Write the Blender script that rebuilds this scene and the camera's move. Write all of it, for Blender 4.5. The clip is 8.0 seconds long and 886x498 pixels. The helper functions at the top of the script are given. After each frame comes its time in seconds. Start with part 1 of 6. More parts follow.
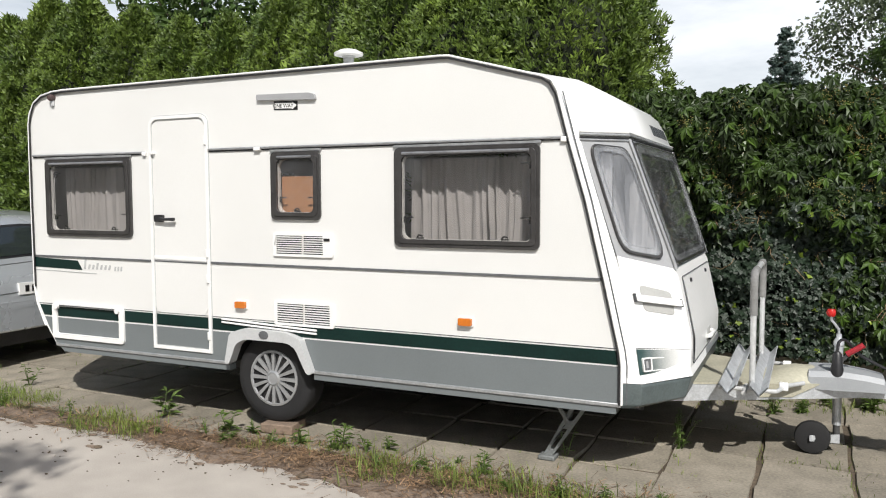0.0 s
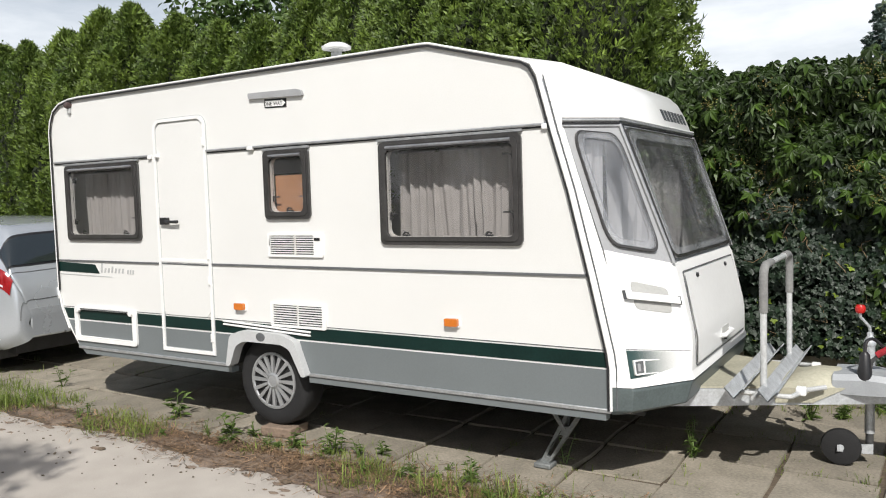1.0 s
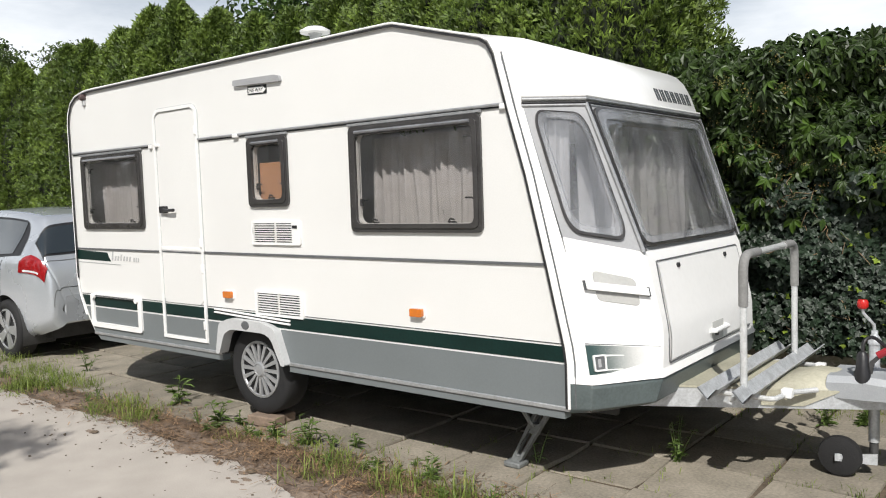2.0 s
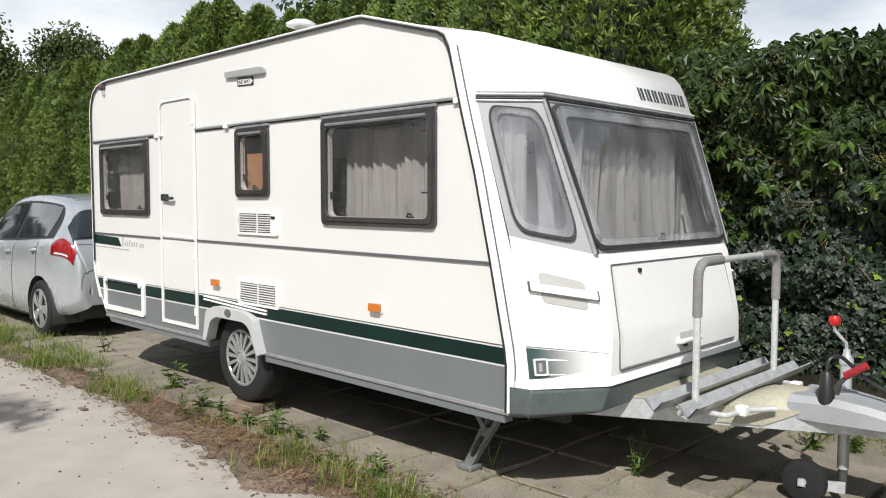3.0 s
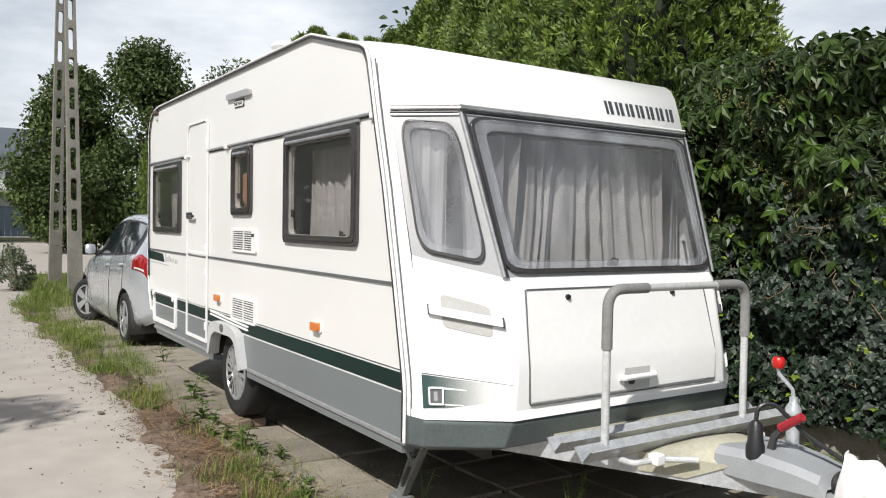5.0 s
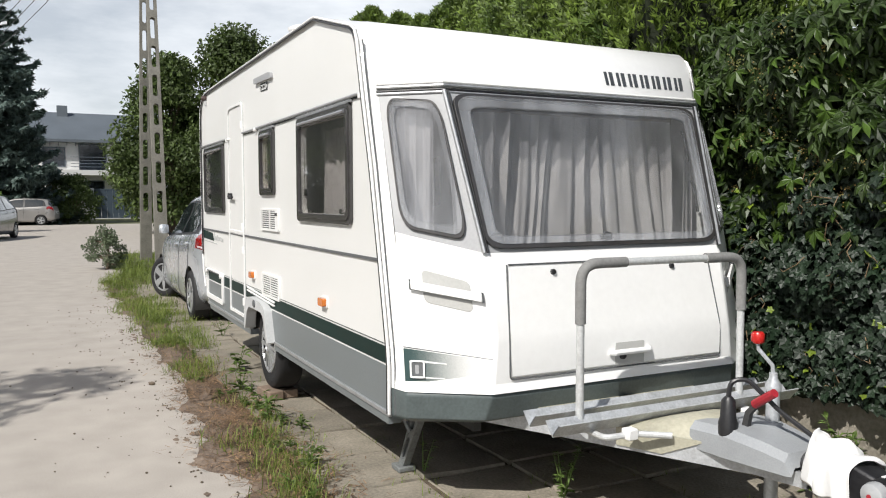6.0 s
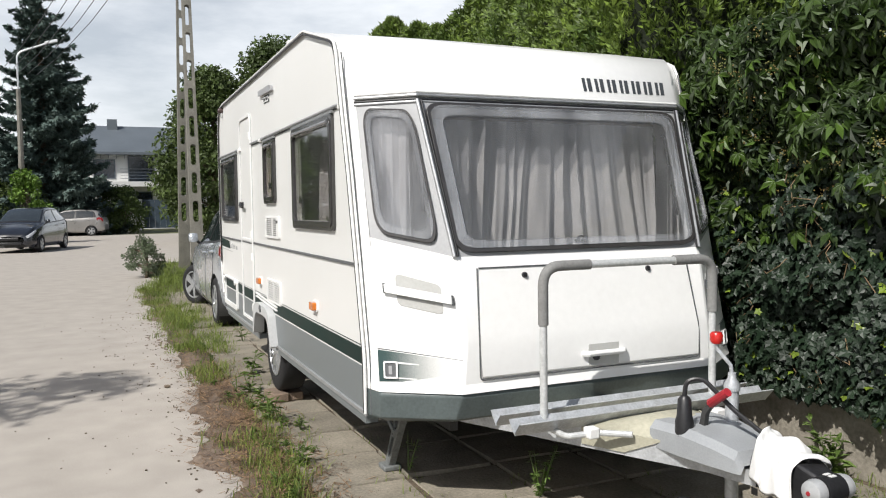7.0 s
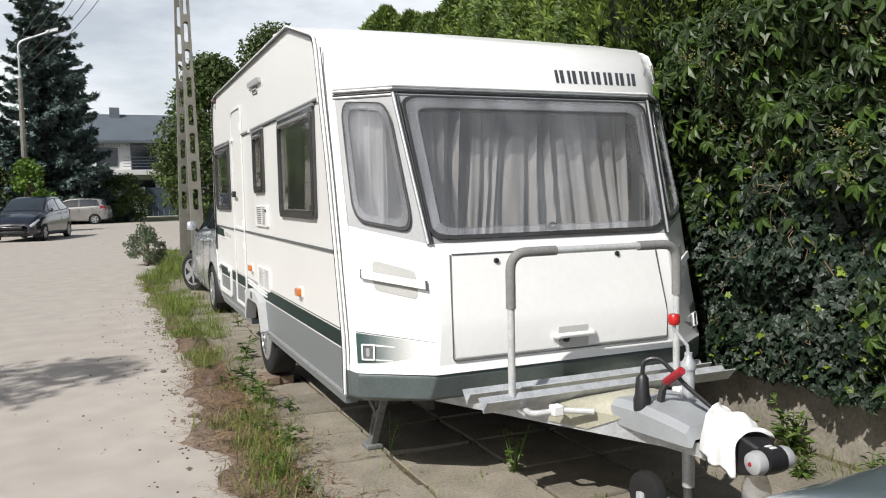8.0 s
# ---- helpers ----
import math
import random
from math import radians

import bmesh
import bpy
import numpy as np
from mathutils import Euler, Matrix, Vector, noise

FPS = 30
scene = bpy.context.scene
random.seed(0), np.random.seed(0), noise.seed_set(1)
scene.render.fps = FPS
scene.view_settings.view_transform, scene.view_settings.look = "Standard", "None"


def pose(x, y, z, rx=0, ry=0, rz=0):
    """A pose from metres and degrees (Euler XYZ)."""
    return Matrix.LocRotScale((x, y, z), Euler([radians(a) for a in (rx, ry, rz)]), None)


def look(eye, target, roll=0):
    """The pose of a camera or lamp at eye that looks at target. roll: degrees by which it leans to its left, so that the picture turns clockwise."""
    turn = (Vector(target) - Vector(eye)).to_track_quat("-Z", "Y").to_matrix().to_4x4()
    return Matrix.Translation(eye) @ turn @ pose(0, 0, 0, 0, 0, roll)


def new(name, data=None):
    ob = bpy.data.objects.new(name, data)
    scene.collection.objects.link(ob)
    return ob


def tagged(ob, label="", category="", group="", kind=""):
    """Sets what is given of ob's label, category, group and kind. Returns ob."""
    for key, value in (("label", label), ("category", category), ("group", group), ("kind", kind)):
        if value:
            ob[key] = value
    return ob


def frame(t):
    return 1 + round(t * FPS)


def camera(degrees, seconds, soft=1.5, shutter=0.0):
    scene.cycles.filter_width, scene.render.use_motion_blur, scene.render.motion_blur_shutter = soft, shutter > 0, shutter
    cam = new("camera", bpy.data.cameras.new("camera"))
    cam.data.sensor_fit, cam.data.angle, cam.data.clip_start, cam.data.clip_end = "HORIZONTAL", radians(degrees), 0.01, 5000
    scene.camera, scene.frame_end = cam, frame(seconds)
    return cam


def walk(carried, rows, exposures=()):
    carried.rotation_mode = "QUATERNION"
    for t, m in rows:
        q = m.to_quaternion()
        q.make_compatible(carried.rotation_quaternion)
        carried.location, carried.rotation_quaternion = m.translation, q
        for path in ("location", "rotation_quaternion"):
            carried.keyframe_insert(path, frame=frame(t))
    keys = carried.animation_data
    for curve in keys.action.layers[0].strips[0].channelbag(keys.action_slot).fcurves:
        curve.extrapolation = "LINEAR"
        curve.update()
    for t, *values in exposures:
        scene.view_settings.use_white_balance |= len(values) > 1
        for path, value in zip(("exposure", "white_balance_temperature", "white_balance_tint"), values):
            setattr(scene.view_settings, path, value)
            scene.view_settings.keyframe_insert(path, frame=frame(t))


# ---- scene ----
from mathutils.geometry import tessellate_polygon

cam = camera(58.9, 8.0, soft=1.1)
PATH = [
    (0, (3.277, -4.247, 1.625), (2.429, -2.441, 1.493), -0.2),
    (0.5, (3.479, -4.009, 1.595), (2.548, -2.245, 1.445), -0.5),
    (1, (3.715, -3.771, 1.593), (2.665, -2.074, 1.461), -1.7),
    (1.5, (3.962, -3.517, 1.563), (2.769, -1.918, 1.421), -1.1),
    (2, (4.192, -3.235, 1.521), (2.95, -1.674, 1.383), -1.9),
    (2.2, (4.287, -3.137, 1.507), (3.031, -1.588, 1.362), -2.4),
    (3.3, (4.736, -2.606, 1.456), (3.295, -1.224, 1.342), 0.1),
    (3.5, (4.801, -2.476, 1.448), (3.336, -1.119, 1.342), -0.7),
    (4, (5.003, -2.252, 1.461), (3.438, -1.012, 1.35), 0.7),
    (4.5, (5.147, -2.012, 1.44), (3.498, -0.883, 1.356), -0.3),
    (4.7, (5.193, -1.906, 1.432), (3.552, -0.765, 1.37), 0.7),
    (6, (5.571, -1.358, 1.444), (3.788, -0.459, 1.32), -0.1),
    (6.5, (5.665, -1.205, 1.432), (3.876, -0.323, 1.282), -0.4),
    (7, (5.81, -1.107, 1.437), (3.978, -0.311, 1.331), -0.8),
    (7.5, (5.954, -1.058, 1.44), (4.096, -0.33, 1.311), -1.2),
    (8, (6.013, -1.041, 1.451), (4.178, -0.256, 1.309), -1.2),
]
walk(cam, [(t, look(eye, target, roll)) for t, eye, target, roll in PATH])

# ---- light and world ----
SUN_WAY = Vector((0.52, -0.82, 0.97)).normalized()
world = bpy.data.worlds.new("sky")
scene.world = world
world.use_nodes = True
wn, wl = world.node_tree.nodes, world.node_tree.links
wn.clear()
w_out, w_bg, w_sky = wn.new("ShaderNodeOutputWorld"), wn.new("ShaderNodeBackground"), wn.new("ShaderNodeTexSky")
w_sky.sky_type, w_sky.sun_disc = "NISHITA", False
w_sky.sun_elevation = math.asin(SUN_WAY.z)
w_sky.sun_rotation = math.atan2(SUN_WAY.x, SUN_WAY.y)
w_sky.air_density, w_sky.dust_density = 1.0, 2.0
w_co, w_map, w_noise, w_ramp, w_mix = (wn.new("ShaderNodeTexCoord"), wn.new("ShaderNodeMapping"), wn.new("ShaderNodeTexNoise"),
                                       wn.new("ShaderNodeValToRGB"), wn.new("ShaderNodeMix"))
w_map.inputs["Scale"].default_value = (1.0, 1.0, 3.5)
w_noise.inputs["Scale"].default_value, w_noise.inputs["Detail"].default_value = 2.2, 8.0
w_noise.inputs["Roughness"].default_value = 0.58
w_ramp.color_ramp.elements[0].position, w_ramp.color_ramp.elements[1].position = 0.36, 0.62
w_ramp.color_ramp.elements[0].color = (0.45, 0.45, 0.45, 1)
w_mix.data_type = "RGBA"
w_mix.inputs["B"].default_value = (12.8, 13.3, 13.9, 1)
wl.new(w_co.outputs["Generated"], w_map.inputs["Vector"])
wl.new(w_map.outputs["Vector"], w_noise.inputs["Vector"])
wl.new(w_noise.outputs["Fac"], w_ramp.inputs["Fac"])
w_sep, w_thin, w_fac = wn.new("ShaderNodeSeparateXYZ"), wn.new("ShaderNodeMapRange"), wn.new("ShaderNodeMath")
w_thin.inputs["From Min"].default_value, w_thin.inputs["From Max"].default_value = 0.22, 0.62
w_thin.inputs["To Min"].default_value, w_thin.inputs["To Max"].default_value = 1.0, 0.08
w_fac.operation = "MULTIPLY"
wl.new(w_co.outputs["Generated"], w_sep.inputs["Vector"])
wl.new(w_sep.outputs["Z"], w_thin.inputs["Value"])
wl.new(w_ramp.outputs["Color"], w_fac.inputs[0])
wl.new(w_thin.outputs["Result"], w_fac.inputs[1])
wl.new(w_fac.outputs[0], w_mix.inputs["Factor"])
wl.new(w_sky.outputs["Color"], w_mix.inputs["A"])
wl.new(w_mix.outputs["Result"], w_bg.inputs["Color"])
w_bg.inputs["Strength"].default_value = 0.080
wl.new(w_bg.outputs["Background"], w_out.inputs["Surface"])
sun = new("sun", bpy.data.lights.new("sun", "SUN"))
sun.data.energy, sun.data.angle, sun.data.color = 5.0, radians(0.55), (1.0, 0.97, 0.92)
sun.matrix_world = look(SUN_WAY * 30, (0, 0, 0))
scene.view_settings.exposure = 0.0


# ---- materials ----
def mat(name, col, rough=0.5, metal=0.0, var=0.12, scale=6.0, bump=0.1, bscale=80.0, col2=None, spread=(0.35, 0.65), coat=0.0,
        spec=0.5, trans=0.0, per=0.0, island=0.0, stretch=(1, 1, 1), sheen=0.0):
    """A surface: a base colour that drifts at two scales, uneven gloss and fine relief."""
    m = bpy.data.materials.new(name)
    m.use_nodes = True
    n, l = m.node_tree.nodes, m.node_tree.links
    b = n["Principled BSDF"]
    co, mp = n.new("ShaderNodeTexCoord"), n.new("ShaderNodeMapping")
    mp.inputs["Scale"].default_value = stretch
    l.new(co.outputs["Object"], mp.inputs["Vector"])
    n1, n2, rp = n.new("ShaderNodeTexNoise"), n.new("ShaderNodeTexNoise"), n.new("ShaderNodeValToRGB")
    for nd, s in ((n1, scale), (n2, bscale)):
        nd.inputs["Scale"].default_value, nd.inputs["Detail"].default_value = s, 6.0
        l.new(mp.outputs["Vector"], nd.inputs["Vector"])
    add = n.new("ShaderNodeMath")
    add.operation = "MULTIPLY_ADD"
    add.inputs[1].default_value, add.inputs[2].default_value = 0.45, 0.0
    l.new(n2.outputs["Fac"], add.inputs[0])
    mixn = n.new("ShaderNodeMath")
    mixn.operation = "MULTIPLY_ADD"
    mixn.inputs[1].default_value = 0.55
    l.new(n1.outputs["Fac"], mixn.inputs[0])
    l.new(add.outputs[0], mixn.inputs[2])
    e = rp.color_ramp.elements
    e[0].position, e[1].position = spread
    low = col2 if col2 else tuple(c * (1 - var) for c in col)
    high = col if col2 else tuple(min(1.0, c * (1 + var)) for c in col)
    e[0].color, e[1].color = (*low, 1), (*high, 1)
    l.new(mixn.outputs[0], rp.inputs["Fac"])
    colour = rp.outputs["Color"]
    if per or island:
        src = n.new("ShaderNodeObjectInfo").outputs["Random"] if per else n.new("ShaderNodeNewGeometry").outputs["Random Per Island"]
        hs, mr = n.new("ShaderNodeHueSaturation"), n.new("ShaderNodeMapRange")
        a = per or island
        mr.inputs["To Min"].default_value, mr.inputs["To Max"].default_value = 1 - a, 1 + a
        l.new(src, mr.inputs["Value"])
        l.new(mr.outputs["Result"], hs.inputs["Value"])
        l.new(colour, hs.inputs["Color"])
        colour = hs.outputs["Color"]
    l.new(colour, b.inputs["Base Color"])
    rr = n.new("ShaderNodeMapRange")
    rr.inputs["To Min"].default_value, rr.inputs["To Max"].default_value = max(0.02, rough - 0.08), min(1.0, rough + 0.08)
    l.new(n1.outputs["Fac"], rr.inputs["Value"])
    l.new(rr.outputs["Result"], b.inputs["Roughness"])
    b.inputs["Metallic"].default_value = metal
    b.inputs["Specular IOR Level"].default_value = spec
    b.inputs["Coat Weight"].default_value = coat
    b.inputs["Coat Roughness"].default_value = 0.06
    b.inputs["Sheen Weight"].default_value = sheen
    if bump:
        bp = n.new("ShaderNodeBump")
        bp.inputs["Strength"].default_value, bp.inputs["Distance"].default_value = bump, 0.01
        l.new(n2.outputs["Fac"], bp.inputs["Height"])
        l.new(bp.outputs["Normal"], b.inputs["Normal"])
    if trans:
        tr, ms = n.new("ShaderNodeBsdfTranslucent"), n.new("ShaderNodeMixShader")
        l.new(colour, tr.inputs["Color"])
        ms.inputs["Fac"].default_value = trans
        l.new(b.outputs["BSDF"], ms.inputs[1])
        l.new(tr.outputs["BSDF"], ms.inputs[2])
        l.new(ms.outputs["Shader"], n["Material Output"].inputs["Surface"])
    return m


def glass(name, tint, gloss_rough=0.03, ior=1.45, cloud=0.0):
    """A thin clear pane: tinted see-through with a mirror gloss by angle; cloud: a share of milky scratched surface."""
    m = bpy.data.materials.new(name)
    m.use_nodes = True
    n, l = m.node_tree.nodes, m.node_tree.links
    n.remove(n["Principled BSDF"])
    tr, gl, fr, mx = n.new("ShaderNodeBsdfTransparent"), n.new("ShaderNodeBsdfGlossy"), n.new("ShaderNodeLayerWeight"), n.new("ShaderNodeMixShader")
    tr.inputs["Color"].default_value = (*tint, 1)
    gl.inputs["Roughness"].default_value, fr.inputs["Blend"].default_value = gloss_rough, 0.5
    pw, ml = n.new("ShaderNodeMath"), n.new("ShaderNodeMath")
    pw.operation, ml.operation = "POWER", "MULTIPLY_ADD"
    pw.inputs[1].default_value, ml.inputs[1].default_value, ml.inputs[2].default_value = 4.0, 0.9, (ior - 1) ** 2 / (ior + 1) ** 2
    l.new(fr.outputs["Facing"], pw.inputs[0])
    l.new(pw.outputs[0], ml.inputs[0])
    l.new(ml.outputs[0], mx.inputs["Fac"])
    last = tr.outputs["BSDF"]
    if cloud:
        df, nz, rp, m2 = n.new("ShaderNodeBsdfDiffuse"), n.new("ShaderNodeTexNoise"), n.new("ShaderNodeMapRange"), n.new("ShaderNodeMixShader")
        df.inputs["Color"].default_value = (0.75, 0.77, 0.8, 1)
        co, mp = n.new("ShaderNodeTexCoord"), n.new("ShaderNodeMapping")
        mp.inputs["Scale"].default_value = (3.0, 3.0, 0.8)
        l.new(co.outputs["Object"], mp.inputs["Vector"])
        l.new(mp.outputs["Vector"], nz.inputs["Vector"])
        nz.inputs["Scale"].default_value, nz.inputs["Detail"].default_value = 2.0, 5.0
        rp.inputs["From Min"].default_value, rp.inputs["From Max"].default_value = 0.35, 0.75
        rp.inputs["To Min"].default_value, rp.inputs["To Max"].default_value = cloud * 0.3, cloud
        l.new(nz.outputs["Fac"], rp.inputs["Value"])
        l.new(rp.outputs["Result"], m2.inputs["Fac"])
        l.new(last, m2.inputs[1])
        l.new(df.outputs["BSDF"], m2.inputs[2])
        last = m2.outputs["Shader"]
    l.new(last, mx.inputs[1])
    l.new(gl.outputs["BSDF"], mx.inputs[2])
    l.new(mx.outputs["Shader"], n["Material Output"].inputs["Surface"])
    return m


M_WHITE = mat("white_gelcoat", (0.83, 0.83, 0.82), 0.32, var=0.03, scale=1.3, bump=0.02, bscale=30, coat=0.2)
M_SHEET = mat("white_sheet", (0.70, 0.70, 0.685), 0.36, var=0.04, scale=1.1, bump=0.06, bscale=140)
M_TRIMW = mat("white_trim", (0.78, 0.78, 0.77), 0.35, var=0.05, scale=9, bump=0.03)
M_GREY = mat("grey_paint", (0.150, 0.168, 0.174), 0.38, var=0.07, scale=2.2, bump=0.05, bscale=140)
M_GREEN = mat("dark_green_paint", (0.004, 0.020, 0.017), 0.5, spec=0.25, var=0.3, scale=3, bump=0.03)
M_TEAL = mat("dark_teal_paint", (0.085, 0.105, 0.106), 0.4, var=0.2, scale=5, bump=0.03)
M_RECESS = mat("cream_recess", (0.40, 0.40, 0.385), 0.5, var=0.08, scale=9)
M_FADE4 = mat("cream_moulding", (0.47, 0.47, 0.455), 0.45, var=0.05, scale=9)
M_ALU = mat("weathered_aluminium", (0.42, 0.43, 0.44), 0.42, metal=0.6, var=0.2, scale=14, bump=0.05)
M_SPRAY = mat("teal_sprayed_to_white", (0.77, 0.77, 0.755), 0.34, var=0.03, scale=1.3, bump=0.02, bscale=30, coat=0.2)


def spray(m, mid, start, reach, dense):
    """Paint that thins out from both outer corners towards the middle of the front."""
    n, l = m.node_tree.nodes, m.node_tree.links
    b = n["Principled BSDF"]
    base = b.inputs["Base Color"].links[0].from_socket
    co, sp = n.new("ShaderNodeTexCoord"), n.new("ShaderNodeSeparateXYZ")
    l.new(co.outputs["Object"], sp.inputs[0])
    off, ab, mr = n.new("ShaderNodeMath"), n.new("ShaderNodeMath"), n.new("ShaderNodeMapRange")
    off.operation, ab.operation, mr.interpolation_type = "SUBTRACT", "ABSOLUTE", "SMOOTHSTEP"
    off.inputs[1].default_value = mid
    l.new(sp.outputs["Y"], off.inputs[0])
    l.new(off.outputs[0], ab.inputs[0])
    speck, jit = n.new("ShaderNodeTexNoise"), n.new("ShaderNodeMath")
    speck.inputs["Scale"].default_value = 260.0
    l.new(co.outputs["Object"], speck.inputs["Vector"])
    jit.operation = "MULTIPLY_ADD"
    jit.inputs[1].default_value = 0.09
    l.new(speck.outputs["Fac"], jit.inputs[0])
    l.new(ab.outputs[0], jit.inputs[2])
    mr.inputs["From Min"].default_value, mr.inputs["From Max"].default_value = start + 0.045, reach + 0.045
    l.new(jit.outputs[0], mr.inputs["Value"])
    mx = n.new("ShaderNodeMix")
    mx.data_type = "RGBA"
    col = [s for s in mx.inputs if s.type == "RGBA"]
    l.new(mr.outputs["Result"], mx.inputs[0])
    l.new(base, col[0])
    col[1].default_value = (*dense, 1)
    l.new([s for s in mx.outputs if s.type == "RGBA"][0], b.inputs["Base Color"])


spray(M_SPRAY, 1.05, 0.72, 1.01, (0.028, 0.062, 0.06))
M_SEAM = mat("grey_rubber_bead", (0.10, 0.105, 0.11), 0.55, var=0.2, scale=20)
M_BLACK = mat("black_plastic", (0.018, 0.018, 0.02), 0.42, var=0.25, scale=20)
M_RUBBER = mat("tyre_rubber", (0.013, 0.013, 0.014), 0.8, var=0.25, scale=18, bump=0.25, bscale=120)
M_FRAME = mat("smoked_acrylic_rim", (0.045, 0.043, 0.043), 0.22, var=0.25, scale=8, bump=0.02, coat=0.3)
M_RIMLT = mat("milky_acrylic_edge", (0.17, 0.175, 0.185), 0.2, var=0.3, scale=7, bump=0.02, coat=0.4)
M_SURR = mat("grey_window_surround", (0.33, 0.335, 0.345), 0.4, var=0.1, scale=6, bump=0.03)
M_GALV = mat("galvanised_steel", (0.52, 0.54, 0.56), 0.42, metal=0.4, var=0.22, scale=16, bump=0.08, bscale=90)
M_SILV = mat("silver_plastic", (0.46, 0.47, 0.48), 0.36, metal=0.25, var=0.1, scale=12, bump=0.03)
M_ARCH = mat("pale_grey_plastic", (0.47, 0.48, 0.485), 0.42, var=0.08, scale=5, bump=0.04)
M_BEIGE = mat("weathered_beige_plastic", (0.38, 0.365, 0.285), 0.6, var=0.2, scale=5, bump=0.08, bscale=60)
M_COVER = mat("grey_moulded_plastic", (0.30, 0.315, 0.33), 0.5, var=0.1, scale=9, bump=0.08, bscale=150)
M_FOAM = mat("grey_foam_sleeve", (0.20, 0.20, 0.195), 0.8, var=0.15, scale=20, bump=0.15)
M_TUBE = mat("worn_grey_tube", (0.55, 0.56, 0.56), 0.38, metal=0.25, var=0.15, scale=20)
M_RED = mat("red_plastic", (0.50, 0.018, 0.015), 0.35, var=0.2, scale=20)
M_REDDK = mat("faded_red_rubber", (0.33, 0.02, 0.03), 0.5, var=0.2, scale=20)
M_DULLRED = mat("dull_red_lens", (0.075, 0.05, 0.048), 0.4, var=0.2, scale=20)
M_AMBER = mat("amber_lens", (0.55, 0.15, 0.01), 0.2, var=0.15, scale=30, coat=0.5, bscale=200, bump=0.15)
M_UNDER = mat("dark_chassis_steel", (0.045, 0.045, 0.045), 0.7, var=0.3, scale=9, bump=0.1)
M_STEEL = mat("dull_grey_steel", (0.17, 0.18, 0.18), 0.6, metal=0.2, var=0.3, scale=18, bump=0.1)
M_PLY = mat("underfloor_board", (0.05, 0.045, 0.04), 0.85, var=0.3, scale=5)
M_INSIDE = mat("pale_inner_lining", (0.32, 0.27, 0.21), 0.7, var=0.1, scale=3)
M_CURT = mat("sheer_curtain_cloth", (0.60, 0.585, 0.58), 0.9, var=0.08, scale=9, bump=0.1, bscale=200, trans=0.35)
M_BLIND = mat("tan_roller_blind", (0.46, 0.24, 0.125), 0.85, var=0.12, scale=5, bump=0.1, bscale=160)
M_CLOTH = mat("white_rag_cloth", (0.82, 0.82, 0.81), 0.9, var=0.03, scale=8, bump=0.25, bscale=40, trans=0.1)
M_SIGN = mat("sign_black", (0.01, 0.01, 0.01), 0.4)
M_LETTER = mat("dark_grey_lettering", (0.045, 0.05, 0.055), 0.4)
M_PALEPR = mat("pale_grey_print", (0.42, 0.43, 0.43), 0.5)
G_SIDE = glass("smoked_acrylic", (0.80, 0.785, 0.775), 0.03, 1.42, 0.04)
G_FRONT = glass("hazy_acrylic", (0.80, 0.80, 0.80), 0.03, 1.5, 0.10)
G_EDGE = glass("milky_acrylic_rim", (0.78, 0.79, 0.81), 0.10, 1.5, 0.32)
G_QUART = glass("hazed_acrylic", (0.80, 0.81, 0.83), 0.05, 1.5, 0.18)
M_PAINT = mat("silver_metallic_paint", (0.52, 0.55, 0.585), 0.27, metal=0.5, var=0.05, scale=2, bump=0.0, coat=0.8)
M_PAINTB = mat("blue_grey_metallic_paint", (0.27, 0.34, 0.385), 0.3, metal=0.45, var=0.06, scale=2, bump=0.0, coat=0.8)
M_PAINTD = mat("near_black_car_paint", (0.012, 0.014, 0.02), 0.22, var=0.2, scale=2, bump=0.0, coat=0.8)
M_PAINTG = mat("grey_beige_car_paint", (0.30, 0.29, 0.28), 0.3, metal=0.4, var=0.06, scale=2, bump=0.0, coat=0.8)
M_ALLOY = mat("alloy_rim", (0.40, 0.41, 0.42), 0.32, metal=0.5, var=0.12, scale=14)
M_LENS = mat("red_lamp_lens", (0.24, 0.006, 0.008), 0.12, var=0.3, scale=18, coat=1.0)
M_LENSW = mat("clear_lamp_lens", (0.55, 0.56, 0.58), 0.12, var=0.2, scale=18, coat=1.0)


# ---- building helpers ----
def finish(bm, name, material, smooth=None):
    bmesh.ops.recalc_face_normals(bm, faces=bm.faces)
    me = bpy.data.meshes.new(name)
    bm.to_mesh(me)
    bm.free()
    if smooth is not None:
        me.polygons.foreach_set("use_smooth", [True] * len(me.polygons))
        me.set_sharp_from_angle(angle=radians(smooth))
    me.materials.append(material)
    return me


def part(name, bm, material, parent=None, label="", smooth=35, bevel=0.0):
    """ONE mesh object; under a thing or a part when parent is given."""
    me = bm if isinstance(bm, bpy.types.Mesh) else finish(bm, name, material, smooth)
    ob = new(name, me)
    if parent is not None:
        ob.parent = parent
    if label:
        ob["label"] = label
    if bevel:
        md = ob.modifiers.new("bevel", "BEVEL")
        md.width, md.segments, md.limit_method, md.angle_limit = bevel, 2, "ANGLE", radians(28)
        md.harden_normals = False
    return ob


def thing(name, label, category, at=None, group="", kind=""):
    ob = new(name)
    ob.empty_display_size = 0.1
    if at is not None:
        ob.matrix_basis = at
    return tagged(ob, label, category, group, kind)


def rrect(u0, v0, u1, v1, r, n=5):
    pts = []
    for cu, cv, a0 in ((u1 - r, v1 - r, 0), (u0 + r, v1 - r, 90), (u0 + r, v0 + r, 180), (u1 - r, v0 + r, 270)):
        for i in range(n + 1):
            a = radians(a0 + 90 * i / n)
            pts.append((cu + r * math.cos(a), cv + r * math.sin(a)))
    return pts


